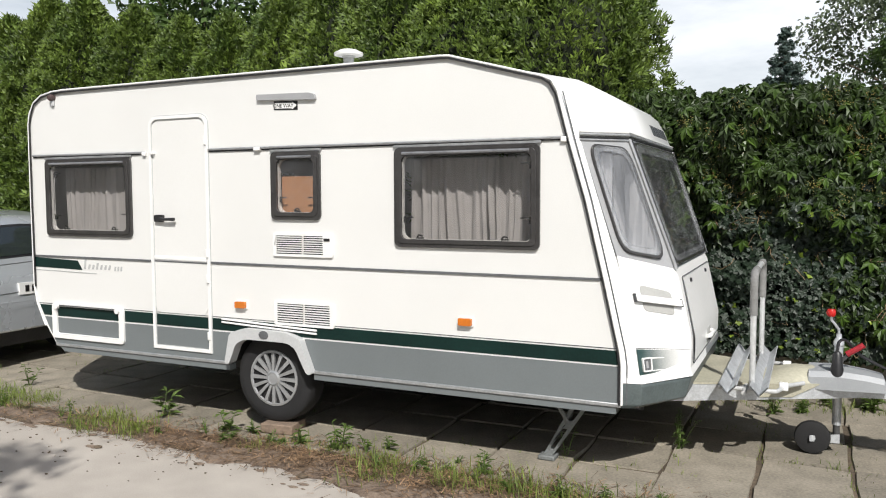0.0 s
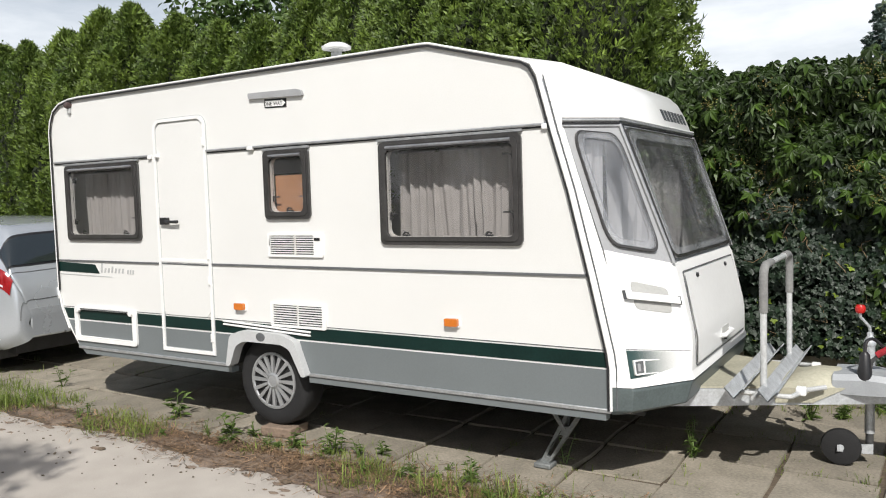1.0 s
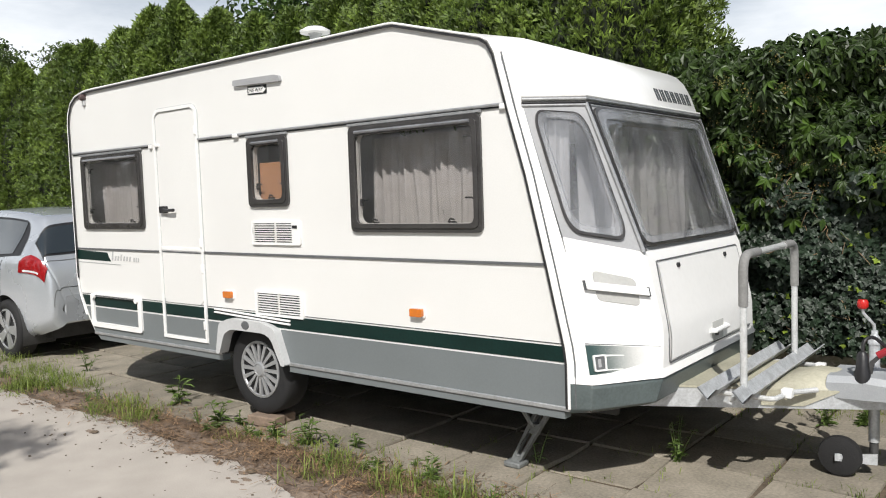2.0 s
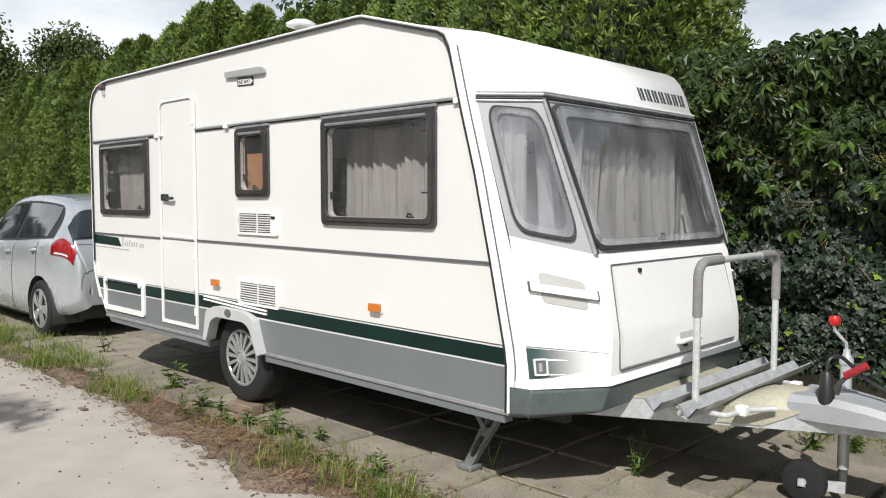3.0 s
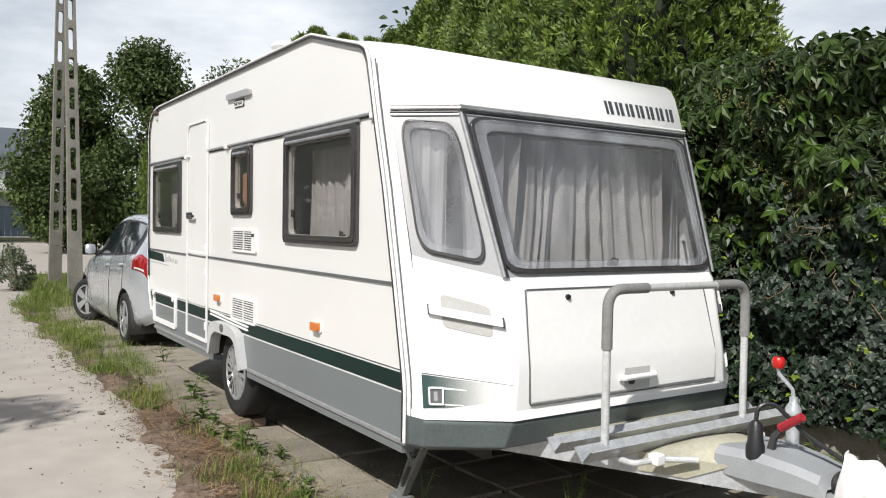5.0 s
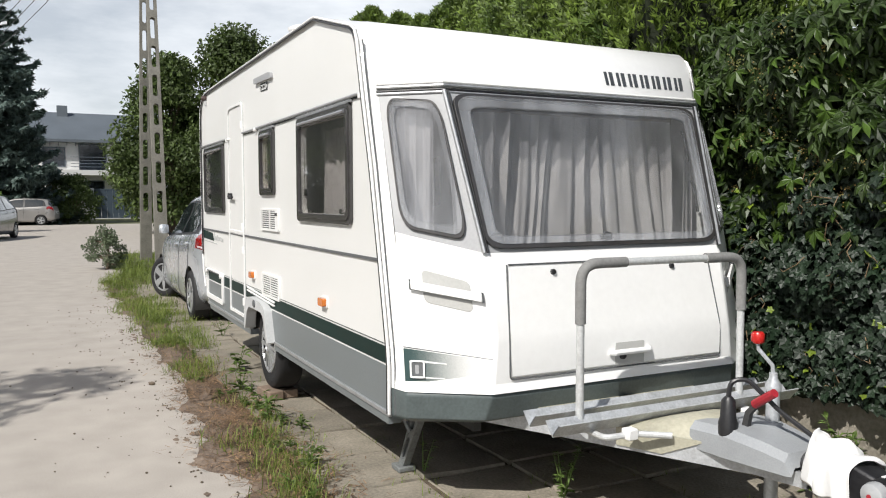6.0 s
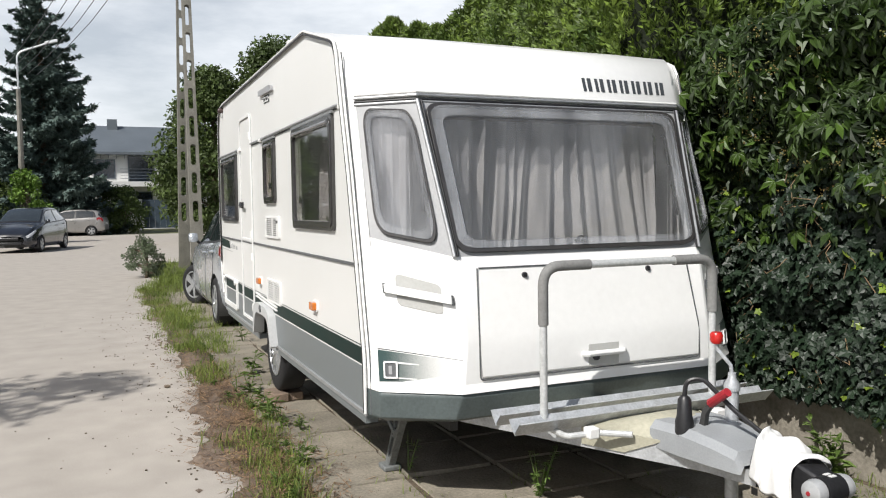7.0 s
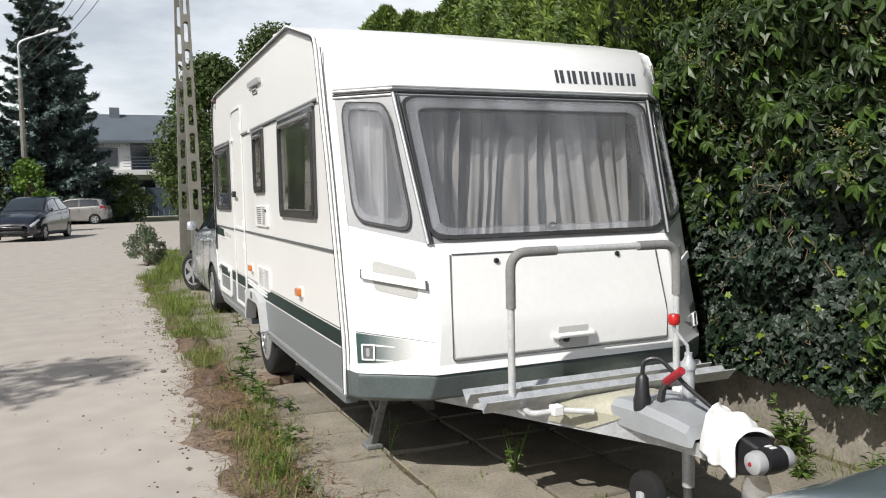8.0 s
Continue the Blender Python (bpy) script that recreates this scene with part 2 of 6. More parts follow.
def rpoly(corners, r, n=5):
    """A closed outline with its corners rounded by r."""
    out, k = [], len(corners)
    for i in range(k):
        p, a, b = Vector(corners[i]), Vector(corners[i - 1]), Vector(corners[(i + 1) % k])
        da, db = (a - p), (b - p)
        ra = min(r, da.length * 0.45, db.length * 0.45)
        s, e = p + da.normalized() * ra, p + db.normalized() * ra
        for j in range(n + 1):
            t = j / n
            q = s * (1 - t) ** 2 + p * 2 * t * (1 - t) + e * t * t
            out.append((q.x, q.y))
    return out


def add_plate(bm, outer, holes, fmap, d0, d1):
    loops = [outer, *holes]
    tris = tessellate_polygon([[Vector((u, v, 0)) for u, v in lp] for lp in loops])
    flat = [p for lp in loops for p in lp]
    front = [bm.verts.new(fmap(u, v, d1)) for u, v in flat]
    back = [bm.verts.new(fmap(u, v, d0)) for u, v in flat]
    for a, b, c in tris:
        if len({a, b, c}) == 3:
            for vs in ((front[a], front[b], front[c]), (back[c], back[b], back[a])):
                try:
                    bm.faces.new(vs)
                except ValueError:
                    pass
    base = 0
    for lp in loops:
        k = len(lp)
        for i in range(k):
            a, b = base + i, base + (i + 1) % k
            bm.faces.new((front[a], front[b], back[b], back[a]))
        base += k
    return bm


def plate(outer, holes, fmap, d0, d1):
    return add_plate(bmesh.new(), outer, holes, fmap, d0, d1)


def add_box(bm, lo, hi, m=None):
    vs = [bm.verts.new((m @ Vector(p)) if m else p) for p in
          [(x, y, z) for z in (lo[2], hi[2]) for y in (lo[1], hi[1]) for x in (lo[0], hi[0])]]
    for f in ((0, 2, 3, 1), (4, 5, 7, 6), (0, 1, 5, 4), (2, 6, 7, 3), (0, 4, 6, 2), (1, 3, 7, 5)):
        bm.faces.new([vs[i] for i in f])
    return bm


def box(lo, hi, m=None):
    return add_box(bmesh.new(), lo, hi, m)


def add_tube(bm, pts, r, n=10, closed_ends=True):
    """A round bar along points; r is one radius or one per point."""
    pts = [Vector(p) for p in pts]
    rs = r if isinstance(r, (list, tuple)) else [r] * len(pts)
    rings, side = [], None
    for i, p in enumerate(pts):
        d = (pts[min(i + 1, len(pts) - 1)] - pts[max(i - 1, 0)]).normalized()
        if side is None:
            side = d.orthogonal().normalized()
        side = (side - d * side.dot(d)).normalized()
        up = d.cross(side)
        rings.append([bm.verts.new(p + (side * math.cos(a) + up * math.sin(a)) * rs[i]) for a in [2 * math.pi * k / n for k in range(n)]])
    for a, b in zip(rings, rings[1:]):
        for k in range(n):
            bm.faces.new((a[k], a[(k + 1) % n], b[(k + 1) % n], b[k]))
    if closed_ends:
        bm.faces.new(rings[0][::-1])
        bm.faces.new(rings[-1])
    return bm


def tube(pts, r, n=10):
    return add_tube(bmesh.new(), pts, r, n)


def bend(pts, r, n=6):
    """Points of a path with rounded corners."""
    pts = [Vector(p) for p in pts]
    out = [pts[0]]
    for a, p, b in zip(pts, pts[1:], pts[2:]):
        s, e = p + (a - p).normalized() * r, p + (b - p).normalized() * r
        out += [s * (1 - t) ** 2 + p * 2 * t * (1 - t) + e * t * t for t in [j / n for j in range(n + 1)]]
    return out + [pts[-1]]


def add_lathe(bm, prof, m, n=32, caps=True):
    """prof: (radius, height along the local z axis)."""
    rings = [[bm.verts.new(m @ Vector((r * math.cos(a), r * math.sin(a), h))) for a in [2 * math.pi * k / n for k in range(n)]] for r, h in prof]
    for a, b in zip(rings, rings[1:]):
        for k in range(n):
            bm.faces.new((a[k], a[(k + 1) % n], b[(k + 1) % n], b[k]))
    if caps and prof[0][0] > 1e-4:
        bm.faces.new(rings[0][::-1])
    if caps and prof[-1][0] > 1e-4:
        bm.faces.new(rings[-1])
    bmesh.ops.remove_doubles(bm, verts=[v for rg in (rings[0], rings[-1]) for v in rg], dist=1e-5)
    return bm


def lathe(prof, m, n=32):
    return add_lathe(bmesh.new(), prof, m, n)


def loft(rows, closed=False):
    bm = bmesh.new()
    vs = [[bm.verts.new(p) for p in r] for r in rows]
    for a, b in zip(vs, vs[1:]):
        k = len(a)
        for i in range(k if closed else k - 1):
            j = (i + 1) % k
            bm.faces.new((a[i], a[j], b[j], b[i]))
    return bm


def quad_map(p00, p10, p11, p01):
    """A flat field between four corners: (u, v) in 0..1, d metres out along its normal."""
    a, b, c, e = (Vector(p) for p in (p00, p10, p11, p01))
    nrm = (b - a).cross(e - a).normalized()
    return lambda u, v, d: (a * (1 - u) + b * u) * (1 - v) + (e * (1 - u) + c * u) * v + nrm * d


# ---- the caravan ----
W = 2.10
caravan = thing("caravan", "white touring caravan with dark green and grey stripes, parked on slabs", "caravan")
near_side = lambda u, v, d: (u, -d, v)
far_side = lambda u, v, d: (u, W + d, v)
PROFILE = [(-2.03, 0.485), (-2.135, 0.625), (-2.22, 0.80), (-2.247, 0.93), (-2.252, 1.6), (-2.25, 2.20), (-2.233, 2.285), (-2.18, 2.37), (-2.10, 2.418),
           (-1.98, 2.441), (-1.87, 2.447), (1.27, 2.455), (1.33, 2.452), (1.90, 2.297), (1.955, 2.27), (1.99, 2.21), (2.03, 2.06), (2.067, 1.92),
           (2.158, 1.61), (2.265, 1.166), (2.352, 0.78), (2.362, 0.70), (2.362, 0.485)]
ARCH = [(0.345, 0.485), (0.285, 0.66), (0.215, 0.70), (-0.205, 0.695), (-0.265, 0.66), (-0.315, 0.485)]
WINDOWS = {"rear": (-2.08, 1.335, -1.19, 1.925), "middle": (0.05, 1.48, 0.435, 1.925), "front": (0.967, 1.322, 1.892, 1.925)}
holes = [rrect(x0 + 0.05, z0 + 0.05, x1 - 0.05, z1 - 0.05, 0.05) for x0, z0, x1, z1 in WINDOWS.values()]
part("side_wall", plate(PROFILE + ARCH, holes, near_side, -0.03, 0.0), M_SHEET, caravan)
part("side_wall", plate(PROFILE + ARCH, holes, far_side, -0.03, 0.0), M_SHEET, caravan)
# inner lining, floor and underside
floor_bm = box((-2.03, 0.03, 0.47), (-0.37, W - 0.03, 0.53))
add_box(floor_bm, (-0.37, 0.40, 0.47), (0.39, W - 0.40, 0.53))
add_box(floor_bm, (0.39, 0.03, 0.47), (2.45, W - 0.03, 0.53))
part("floor", floor_bm, M_PLY, caravan, "dark boarded underfloor")
# roof and rear as one curved sheet
roof_line = [(x, z) for x, z in PROFILE[:14]]
part("roof_and_rear", loft([[(x, y, z + 0.012 * math.sin(math.pi * (y / W)) * (1 if z > 2.3 else 0)) for x, z in roof_line]
                            for y in (-0.004, 0.25, 0.7, 1.05, 1.4, 1.85, W + 0.004)]), M_SHEET, caravan, smooth=40)
# edge moulding that runs round the side
for k, y in enumerate((-0.012, W + 0.012)):
    inset = [(x, y, z) for x, z in PROFILE[1:23]]
    part("edge_moulding", tube(inset, 0.0075, 8), M_TRIMW, caravan, "dull aluminium edge moulding")
    sg = -1 if k == 0 else 1
    part("moulding_bead", tube([(x - (0.013 if x > 1.9 else -0.013 if x < -2.2 else 0.0), y + sg * 0.002, z - 0.014 if z > 2.2 else z) for x, z in PROFILE[3:23]], 0.0065, 6), M_BLACK, caravan, "dark rubber bead")
    part("moulding_bead", tube([(x + 0.024, y - sg * 0.020, z) for x, z in PROFILE[15:23]], 0.0042, 6), M_SEAM, caravan, "dark rubber bead")
# lower front shell, white moulding with folds
LOW = [  # z, edge x, corner x y, fold x y
    (1.215, 2.252, 2.335, 0.040, 2.575, 0.350), (1.175, 2.263, 2.345, 0.038, 2.597, 0.352), (0.86, 2.332, 2.415, 0.032, 2.668, 0.362), (0.80, 2.346, 2.428, 0.030, 2.676, 0.358),
    (0.645, 2.362, 2.452, 0.028, 2.674, 0.345), (0.606, 2.362, 2.468, 0.022, 2.688, 0.338)]
BUMP = [(0.604, 2.362, 2.462, 0.026, 2.674, 0.340), (0.59, 2.362, 2.468, 0.024, 2.680, 0.338), (0.485, 2.362, 2.462, 0.028, 2.655, 0.318), (0.465, 2.362, 2.44, 0.05, 2.60, 0.32)]


def shell_rows(levels):
    return [[(ax, 0.0, z), (bx, by, z), (cx, cy, z), (cx, W - cy, z), (bx, W - by, z), (ax, W, z)] for z, ax, bx, by, cx, cy in levels]


part("front_shell", loft(shell_rows(LOW)), M_WHITE, caravan, "white moulded front panel", smooth=20, bevel=0.012)
part("bumper_band", loft(shell_rows(BUMP)), M_TEAL, caravan, "dark grey-green band along the front edge", smooth=20, bevel=0.006)
# front cap above the windows
CAP = [(1.955, 2.058, 2.10, 0.05, 2.318, 0.285), (1.985, 2.05, 2.098, 0.048, 2.312, 0.283), (2.10, 2.02, 2.062, 0.045, 2.262, 0.262), (2.19, 1.992, 2.02, 0.05, 2.205, 0.23),
       (2.25, 1.968, 1.985, 0.055, 2.135, 0.185), (2.285, 1.932, 1.945, 0.06, 2.06, 0.15), (2.31, 1.86, 1.865, 0.07, 1.95, 0.13), (2.40, 1.52, 1.53, 0.12, 1.58, 0.2), (2.457, 1.31, 1.31, 0.15, 1.33, 0.3)]
part("front_cap", loft(shell_rows(CAP)), M_WHITE, caravan, "smooth white moulded cap over the front window", smooth=60)
# white corner strips beside the quarter windows
for s in (0, 1):
    yy = (lambda v: v) if s == 0 else (lambda v: W - v)
    part("corner_strip", loft([[(2.058, yy(0.0), 1.957), (2.10, yy(0.05), 1.957)], [(2.252, yy(0.0), 1.213), (2.335, yy(0.04), 1.213)]]), M_WHITE, caravan)


def pane_set(parent, fmap, outer, inner, glass_in, d, m_frame, m_glass, rim=None):
    """A glazed unit: rim ring, gasket and pane."""
    frame = part("window_frame", plate(outer, [inner], fmap, d, d + 0.016), m_frame, parent, "", smooth=30, bevel=0.005)
    if rim:
        part("pane_edge", plate(inner, [glass_in], fmap, d + 0.004, d + 0.020), G_EDGE, frame, "milky moulded pane edge", bevel=0.006)
    pn = part("pane", plate(glass_in, [], fmap, d + 0.006, d + 0.010), m_glass, frame)
    pn.visible_shadow = False
    return frame


def side_window(x0, z0, x1, z1, latches, fmap=near_side):
    fr = pane_set(caravan, fmap, rrect(x0, z0, x1, z1, 0.035), rrect(x0 + 0.022, z0 + 0.022, x1 - 0.022, z1 - 0.022, 0.035),
                  rrect(x0 + 0.05, z0 + 0.048, x1 - 0.05, z1 - 0.052, 0.035), 0.002, M_FRAME, G_SIDE)
    # broad smoky border of the pane with a rounded ridge
    part("pane_edge", plate(rrect(x0 + 0.022, z0 + 0.022, x1 - 0.022, z1 - 0.022, 0.035), [rrect(x0 + 0.05, z0 + 0.048, x1 - 0.05, z1 - 0.052, 0.035)], fmap, 0.004, 0.024),
         M_FRAME, fr, bevel=0.009)
    part("top_ridge", tube([fmap(x0 + 0.06, z1 - 0.036, 0.024), fmap(x1 - 0.06, z1 - 0.036, 0.024)], 0.010, 8), M_RIMLT, fr, "pale shiny ridge")
    part("hanger_rail", plate([(x0 - 0.005, z1 + 0.002), (x1 + 0.005, z1 + 0.002), (x1 + 0.005, z1 + 0.016), (x0 - 0.005, z1 + 0.016)], [], fmap, 0.0, 0.016), M_ALU, fr)
    for u, v, kind in latches:
        px, pz = x0 + (x1 - x0) * u, z0 + (z1 - z0) * v
        bm = bmesh.new()
        if kind == "b":
            add_box(bm, (px - 0.022, 0.012, pz - 0.012), (px + 0.022, 0.03, pz + 0.008))
            add_tube(bm, [(px - 0.02, 0.016, pz + 0.006), (px - 0.002, 0.010, pz + 0.022), (px + 0.022, 0.010, pz + 0.016)], 0.006, 6)
        else:
            add_box(bm, (px - 0.008, 0.012, pz - 0.02), (px + 0.008, 0.03, pz + 0.02))
            add_tube(bm, [(px, 0.016, pz), (px + 0.02 * (1 if kind == "l" else -1), 0.01, pz + 0.012), (px + 0.06 * (1 if kind == "l" else -1), 0.012, pz + 0.012)], 0.005, 6)
        part("latch", bm, M_BLACK, fr)
    part("stay", tube([(x0 + 0.045, 0.02, z1 - 0.1), (x0 + 0.045, 0.02, z0 + 0.16)], 0.006, 6), M_BLACK, fr)
    return fr


side_window(*WINDOWS["rear"], [(0.2, 0.09, "b"), (0.76, 0.09, "b"), (0.075, 0.25, "l"), (0.92, 0.27, "r"), (0.08, 0.8, "l")])
side_window(*WINDOWS["middle"], [(0.48, 0.12, "b"), (0.13, 0.3, "l"), (0.87, 0.3, "r")])
side_window(*WINDOWS["front"], [(0.17, 0.085, "b"), (0.76, 0.085, "b"), (0.06, 0.28, "l"), (0.93, 0.28, "r"), (0.93, 0.8, "r")])
for x0, z0, x1, z1 in (WINDOWS["rear"], WINDOWS["middle"], WINDOWS["front"]):
    pane_set(caravan, far_side, rrect(x0, z0, x1, z1, 0.035), rrect(x0 + 0.022, z0 + 0.022, x1 - 0.022, z1 - 0.022, 0.035),
             rrect(x0 + 0.05, z0 + 0.05, x1 - 0.05, z1 - 0.05, 0.035), 0.002, M_FRAME, G_SIDE)

# quarter windows and the big front window
for s in (0, 1):
    yy = (lambda v: v) if s == 0 else (lambda v: W - v)
    pts = [(2.317, yy(0.041), 1.30), (2.578, yy(0.350), 1.213), (2.318, yy(0.285), 1.957), (2.10, yy(0.05), 1.957)]
    if s == 0:
        fm = quad_map(*pts)
    else:
        fm0 = quad_map(pts[1], pts[0], pts[3], pts[2])
        fm = lambda u, v, d, fm0=fm0: fm0(1 - u, v, d)
    part("corner_panel", loft([[(2.336, yy(0.040), 1.214), (2.577, yy(0.350), 1.214)], [(2.3165, yy(0.041), 1.302), (2.576, yy(0.350), 1.217)]]), M_WHITE, caravan)
    hole = rpoly([(0.11, 0.060), (0.848, 0.070), (0.875, 0.906), (0.12, 0.929)], 0.165, 7)
    part("quarter_surround", plate([(0, 0), (1, 0), (1, 1), (0, 1)], [hole], fm, -0.012, 0.0), M_SURR, caravan, "grey quarter window surround")
    ring1 = rpoly([(0.085, 0.040), (0.872, 0.050), (0.90, 0.920), (0.095, 0.942)], 0.17, 7)
    ring2 = rpoly([(0.11, 0.060), (0.848, 0.070), (0.875, 0.906), (0.12, 0.929)], 0.165, 7)
    ring3 = rpoly([(0.185, 0.110), (0.775, 0.118), (0.80, 0.858), (0.20, 0.880)], 0.14, 7)
    pane_set(caravan, fm, ring1, ring2, ring3, 0.002, M_FRAME, G_QUART, rim=True)
fm_front = quad_map((2.578, 0.352, 1.213), (2.578, W - 0.352, 1.213), (2.318, W - 0.287, 1.957), (2.318, 0.287, 1.957))
f_hole = rpoly([(0.022, 0.040), (0.978, 0.040), (0.972, 0.952), (0.028, 0.952)], 0.075, 7)
part("front_surround", plate([(0, 0), (1, 0), (1, 1), (0, 1)], [f_hole], fm_front, -0.012, 0.0), M_SURR, caravan, "grey front window surround")
front_frame = pane_set(caravan, fm_front, rpoly([(0.012, 0.016), (0.988, 0.016), (0.983, 0.97), (0.017, 0.97)], 0.075, 7),
                       rpoly([(0.022, 0.040), (0.978, 0.040), (0.972, 0.952), (0.028, 0.952)], 0.075, 7),
                       rpoly([(0.055, 0.085), (0.945, 0.085), (0.937, 0.885), (0.063, 0.885)], 0.06, 7), 0.002, M_FRAME, G_FRONT, rim=True)
for u, v, kind in ((0.06, 0.09, "b"), (0.5, 0.075, "b"), (0.94, 0.78, "s"), (0.945, 0.42, "s")):
    p = Vector(fm_front(u, v, -0.012))
    bm = bmesh.new()
    if kind == "b":
        add_box(bm, p + Vector((-0.01, -0.03, -0.012)), p + Vector((0.006, 0.03, 0.01)))
        add_tube(bm, [p + Vector((0, -0.02, 0.01)), p + Vector((0.0, 0.0, 0.024)), p + Vector((0.0, 0.035, 0.014))], 0.006, 6)
    else:
        add_tube(bm, [p + Vector((0, -0.02, 0.02)), p, p + Vector((0.02, 0.012, -0.14))], 0.007, 6)
    part("latch", bm, M_BLACK, front_frame)
# drip mouldings under the cap
for dz, r, mt in ((0.0, 0.009, M_ALU), (-0.018, 0.006, M_BLACK), (-0.030, 0.007, M_ALU), (0.016, 0.007, M_TRIMW)):
    z = 1.972 + dz
    path = [(2.103, 0.042, z), (2.322, 0.279, z), (2.322, W - 0.279, z), (2.103, W - 0.042, z)]
    part("drip_moulding", tube(path, r, 8), mt, caravan)
for s in (0, 1):
    for a, b, r, mt in (((2.326, 0.283, 1.95), (2.588, 0.349, 1.213), 0.010, M_ALU), ((2.334, 0.30, 1.95), (2.592, 0.366, 1.213), 0.005, M_BLACK)):
        f = (lambda p: p) if s == 0 else (lambda p: (p[0], W - p[1], p[2]))
        part("pillar_trim", tube([f(a), f(b)], r, 8), mt, caravan)

# stripes: grey lower band, white line, dark green band, cut by the wheel arch
skin = near_side
for fm in (near_side, far_side):
    part("grey_band", plate([(-2.035, 0.492), (-0.33, 0.492), (-0.275, 0.695), (-2.155, 0.695)], [], fm, 0.0, 0.003), M_GREY, caravan, "mid grey painted band")
    part("grey_band", plate([(0.36, 0.492), (2.352, 0.492), (2.352, 0.695), (0.29, 0.695)], [], fm, 0.0, 0.003), M_GREY, caravan, "mid grey painted band")
    part("green_band", plate([(-2.16, 0.708), (2.352, 0.705), (2.346, 0.782), (-2.205, 0.790)], [], fm, 0.0, 0.0032), M_GREEN, caravan, "dark green painted band")
    part("thin_stripe", plate([(-2.21, 0.799), (2.344, 0.792), (2.344, 0.7955), (-2.212, 0.8025)], [], fm, 0.0, 0.003), M_LETTER, caravan)
    part("skirt_rail", plate([(-2.03, 0.47), (-0.33, 0.47), (-0.33, 0.493), (-2.03, 0.493)], [], fm, -0.02, 0.012), M_ALU, caravan, bevel=0.004)
    part("skirt_rail", plate([(0.36, 0.47), (2.36, 0.47), (2.36, 0.493), (0.36, 0.493)], [], fm, -0.02, 0.012), M_ALU, caravan, bevel=0.004)
    part("sill", plate([(-1.95, 0.43), (-0.33, 0.43), (-0.33, 0.47), (-2.0, 0.47)], [], fm, -0.06, 0.002), M_GREY, caravan)
    part("sill", plate([(0.36, 0.43), (2.33, 0.43), (2.33, 0.47), (0.36, 0.47)], [], fm, -0.06, 0.002), M_GREY, caravan)
for x0, x1 in ((-2.247, -1.03), (-0.475, 2.262)):
    part("belt_moulding", plate([(x0, 1.168), (x1, 1.164), (x1, 1.178), (x0, 1.182)], [], skin, 0.0, 0.008), M_SEAM, caravan, "thin grey waist moulding")
for x0, x1 in ((-2.215, -1.045), (-0.47, 2.04)):
    part("awning_rail", tube([(x0, -0.012, 1.958), (x1, -0.012, 1.953)], 0.008, 8), M_ALU, caravan)
    part("rail_gap", plate([(x0, 1.941), (x1, 1.937), (x1, 1.946), (x0, 1.950)], [], skin, 0.0, 0.006), M_BLACK, caravan)
    part("rail_end", box((x1 - 0.03, -0.02, 1.928), (x1 + 0.004, 0.0, 1.958)), M_TRIMW, caravan, bevel=0.004)
part("rail_clip", box((-0.08, -0.026, 1.938), (-0.03, 0.0, 1.962)), M_TRIMW, caravan, bevel=0.004)

def doorway(d, r):
    """The door's outline d metres inside its edge: round above, square below."""
    x0, x1, z0, z1 = -1.012 + d, -0.478 - d, 0.537 + d, 2.205 - d
    return [(x1, z0)] + [(x1 - r + r * math.cos(a), z1 - r + r * math.sin(a)) for a in [1.5708 * i / 6 for i in range(7)]] + \
           [(x0 + r - r * math.sin(a), z1 - r + r * math.cos(a)) for a in [1.5708 * i / 6 for i in range(7)]] + [(x0, z0)]


# entrance door: leaf, frame, waist trim, hinges, handle
door = part("door", plate(rrect(-0.992, 0.80, -0.508, 2.17, 0.06), [], skin, 0.0, 0.005), M_SHEET, caravan, "white entrance door, closed")
part("door_frame", plate(doorway(0.0, 0.075), [doorway(0.022, 0.06)], skin, 0.0, 0.014), M_TRIMW, door, bevel=0.004)
part("door_seal", plate(doorway(-0.005, 0.08), [doorway(0.0, 0.075)], skin, 0.0, 0.006), M_PALEPR, door)
part("door_inner_seal", plate(doorway(0.022, 0.06), [doorway(0.027, 0.056)], skin, 0.0, 0.007), M_PALEPR, door)
part("door_waist_trim", plate([(-0.988, 1.184), (-0.508, 1.178), (-0.508, 1.205), (-0.988, 1.211)], [], skin, 0.0, 0.010), M_TRIMW, door, bevel=0.003)
part("door_waist_line", plate([(-0.988, 1.168), (-0.508, 1.163), (-0.508, 1.173), (-0.988, 1.178)], [], skin, 0.0, 0.008), M_SEAM, door)
for z in (2.02, 1.24, 1.06, 0.66):
    part("hinge", box((-0.505, -0.024, z - 0.03), (-0.485, 0.0, z + 0.03)), M_TRIMW, door, bevel=0.004)
hd = part("door_handle", plate(rrect(-0.962, 1.455, -0.885, 1.505, 0.012), [], skin, 0.004, 0.03), M_BLACK, door, "black plastic handle", bevel=0.006)
part("handle_grip", tube([(-0.90, -0.032, 1.478), (-0.86, -0.038, 1.474), (-0.77, -0.036, 1.474)], [0.014, 0.010, 0.012], 8), M_BLACK, hd)
part("door_catch", box((-0.985, -0.03, 1.935), (-0.955, 0.0, 1.955)), M_TRIMW, door, bevel=0.004)
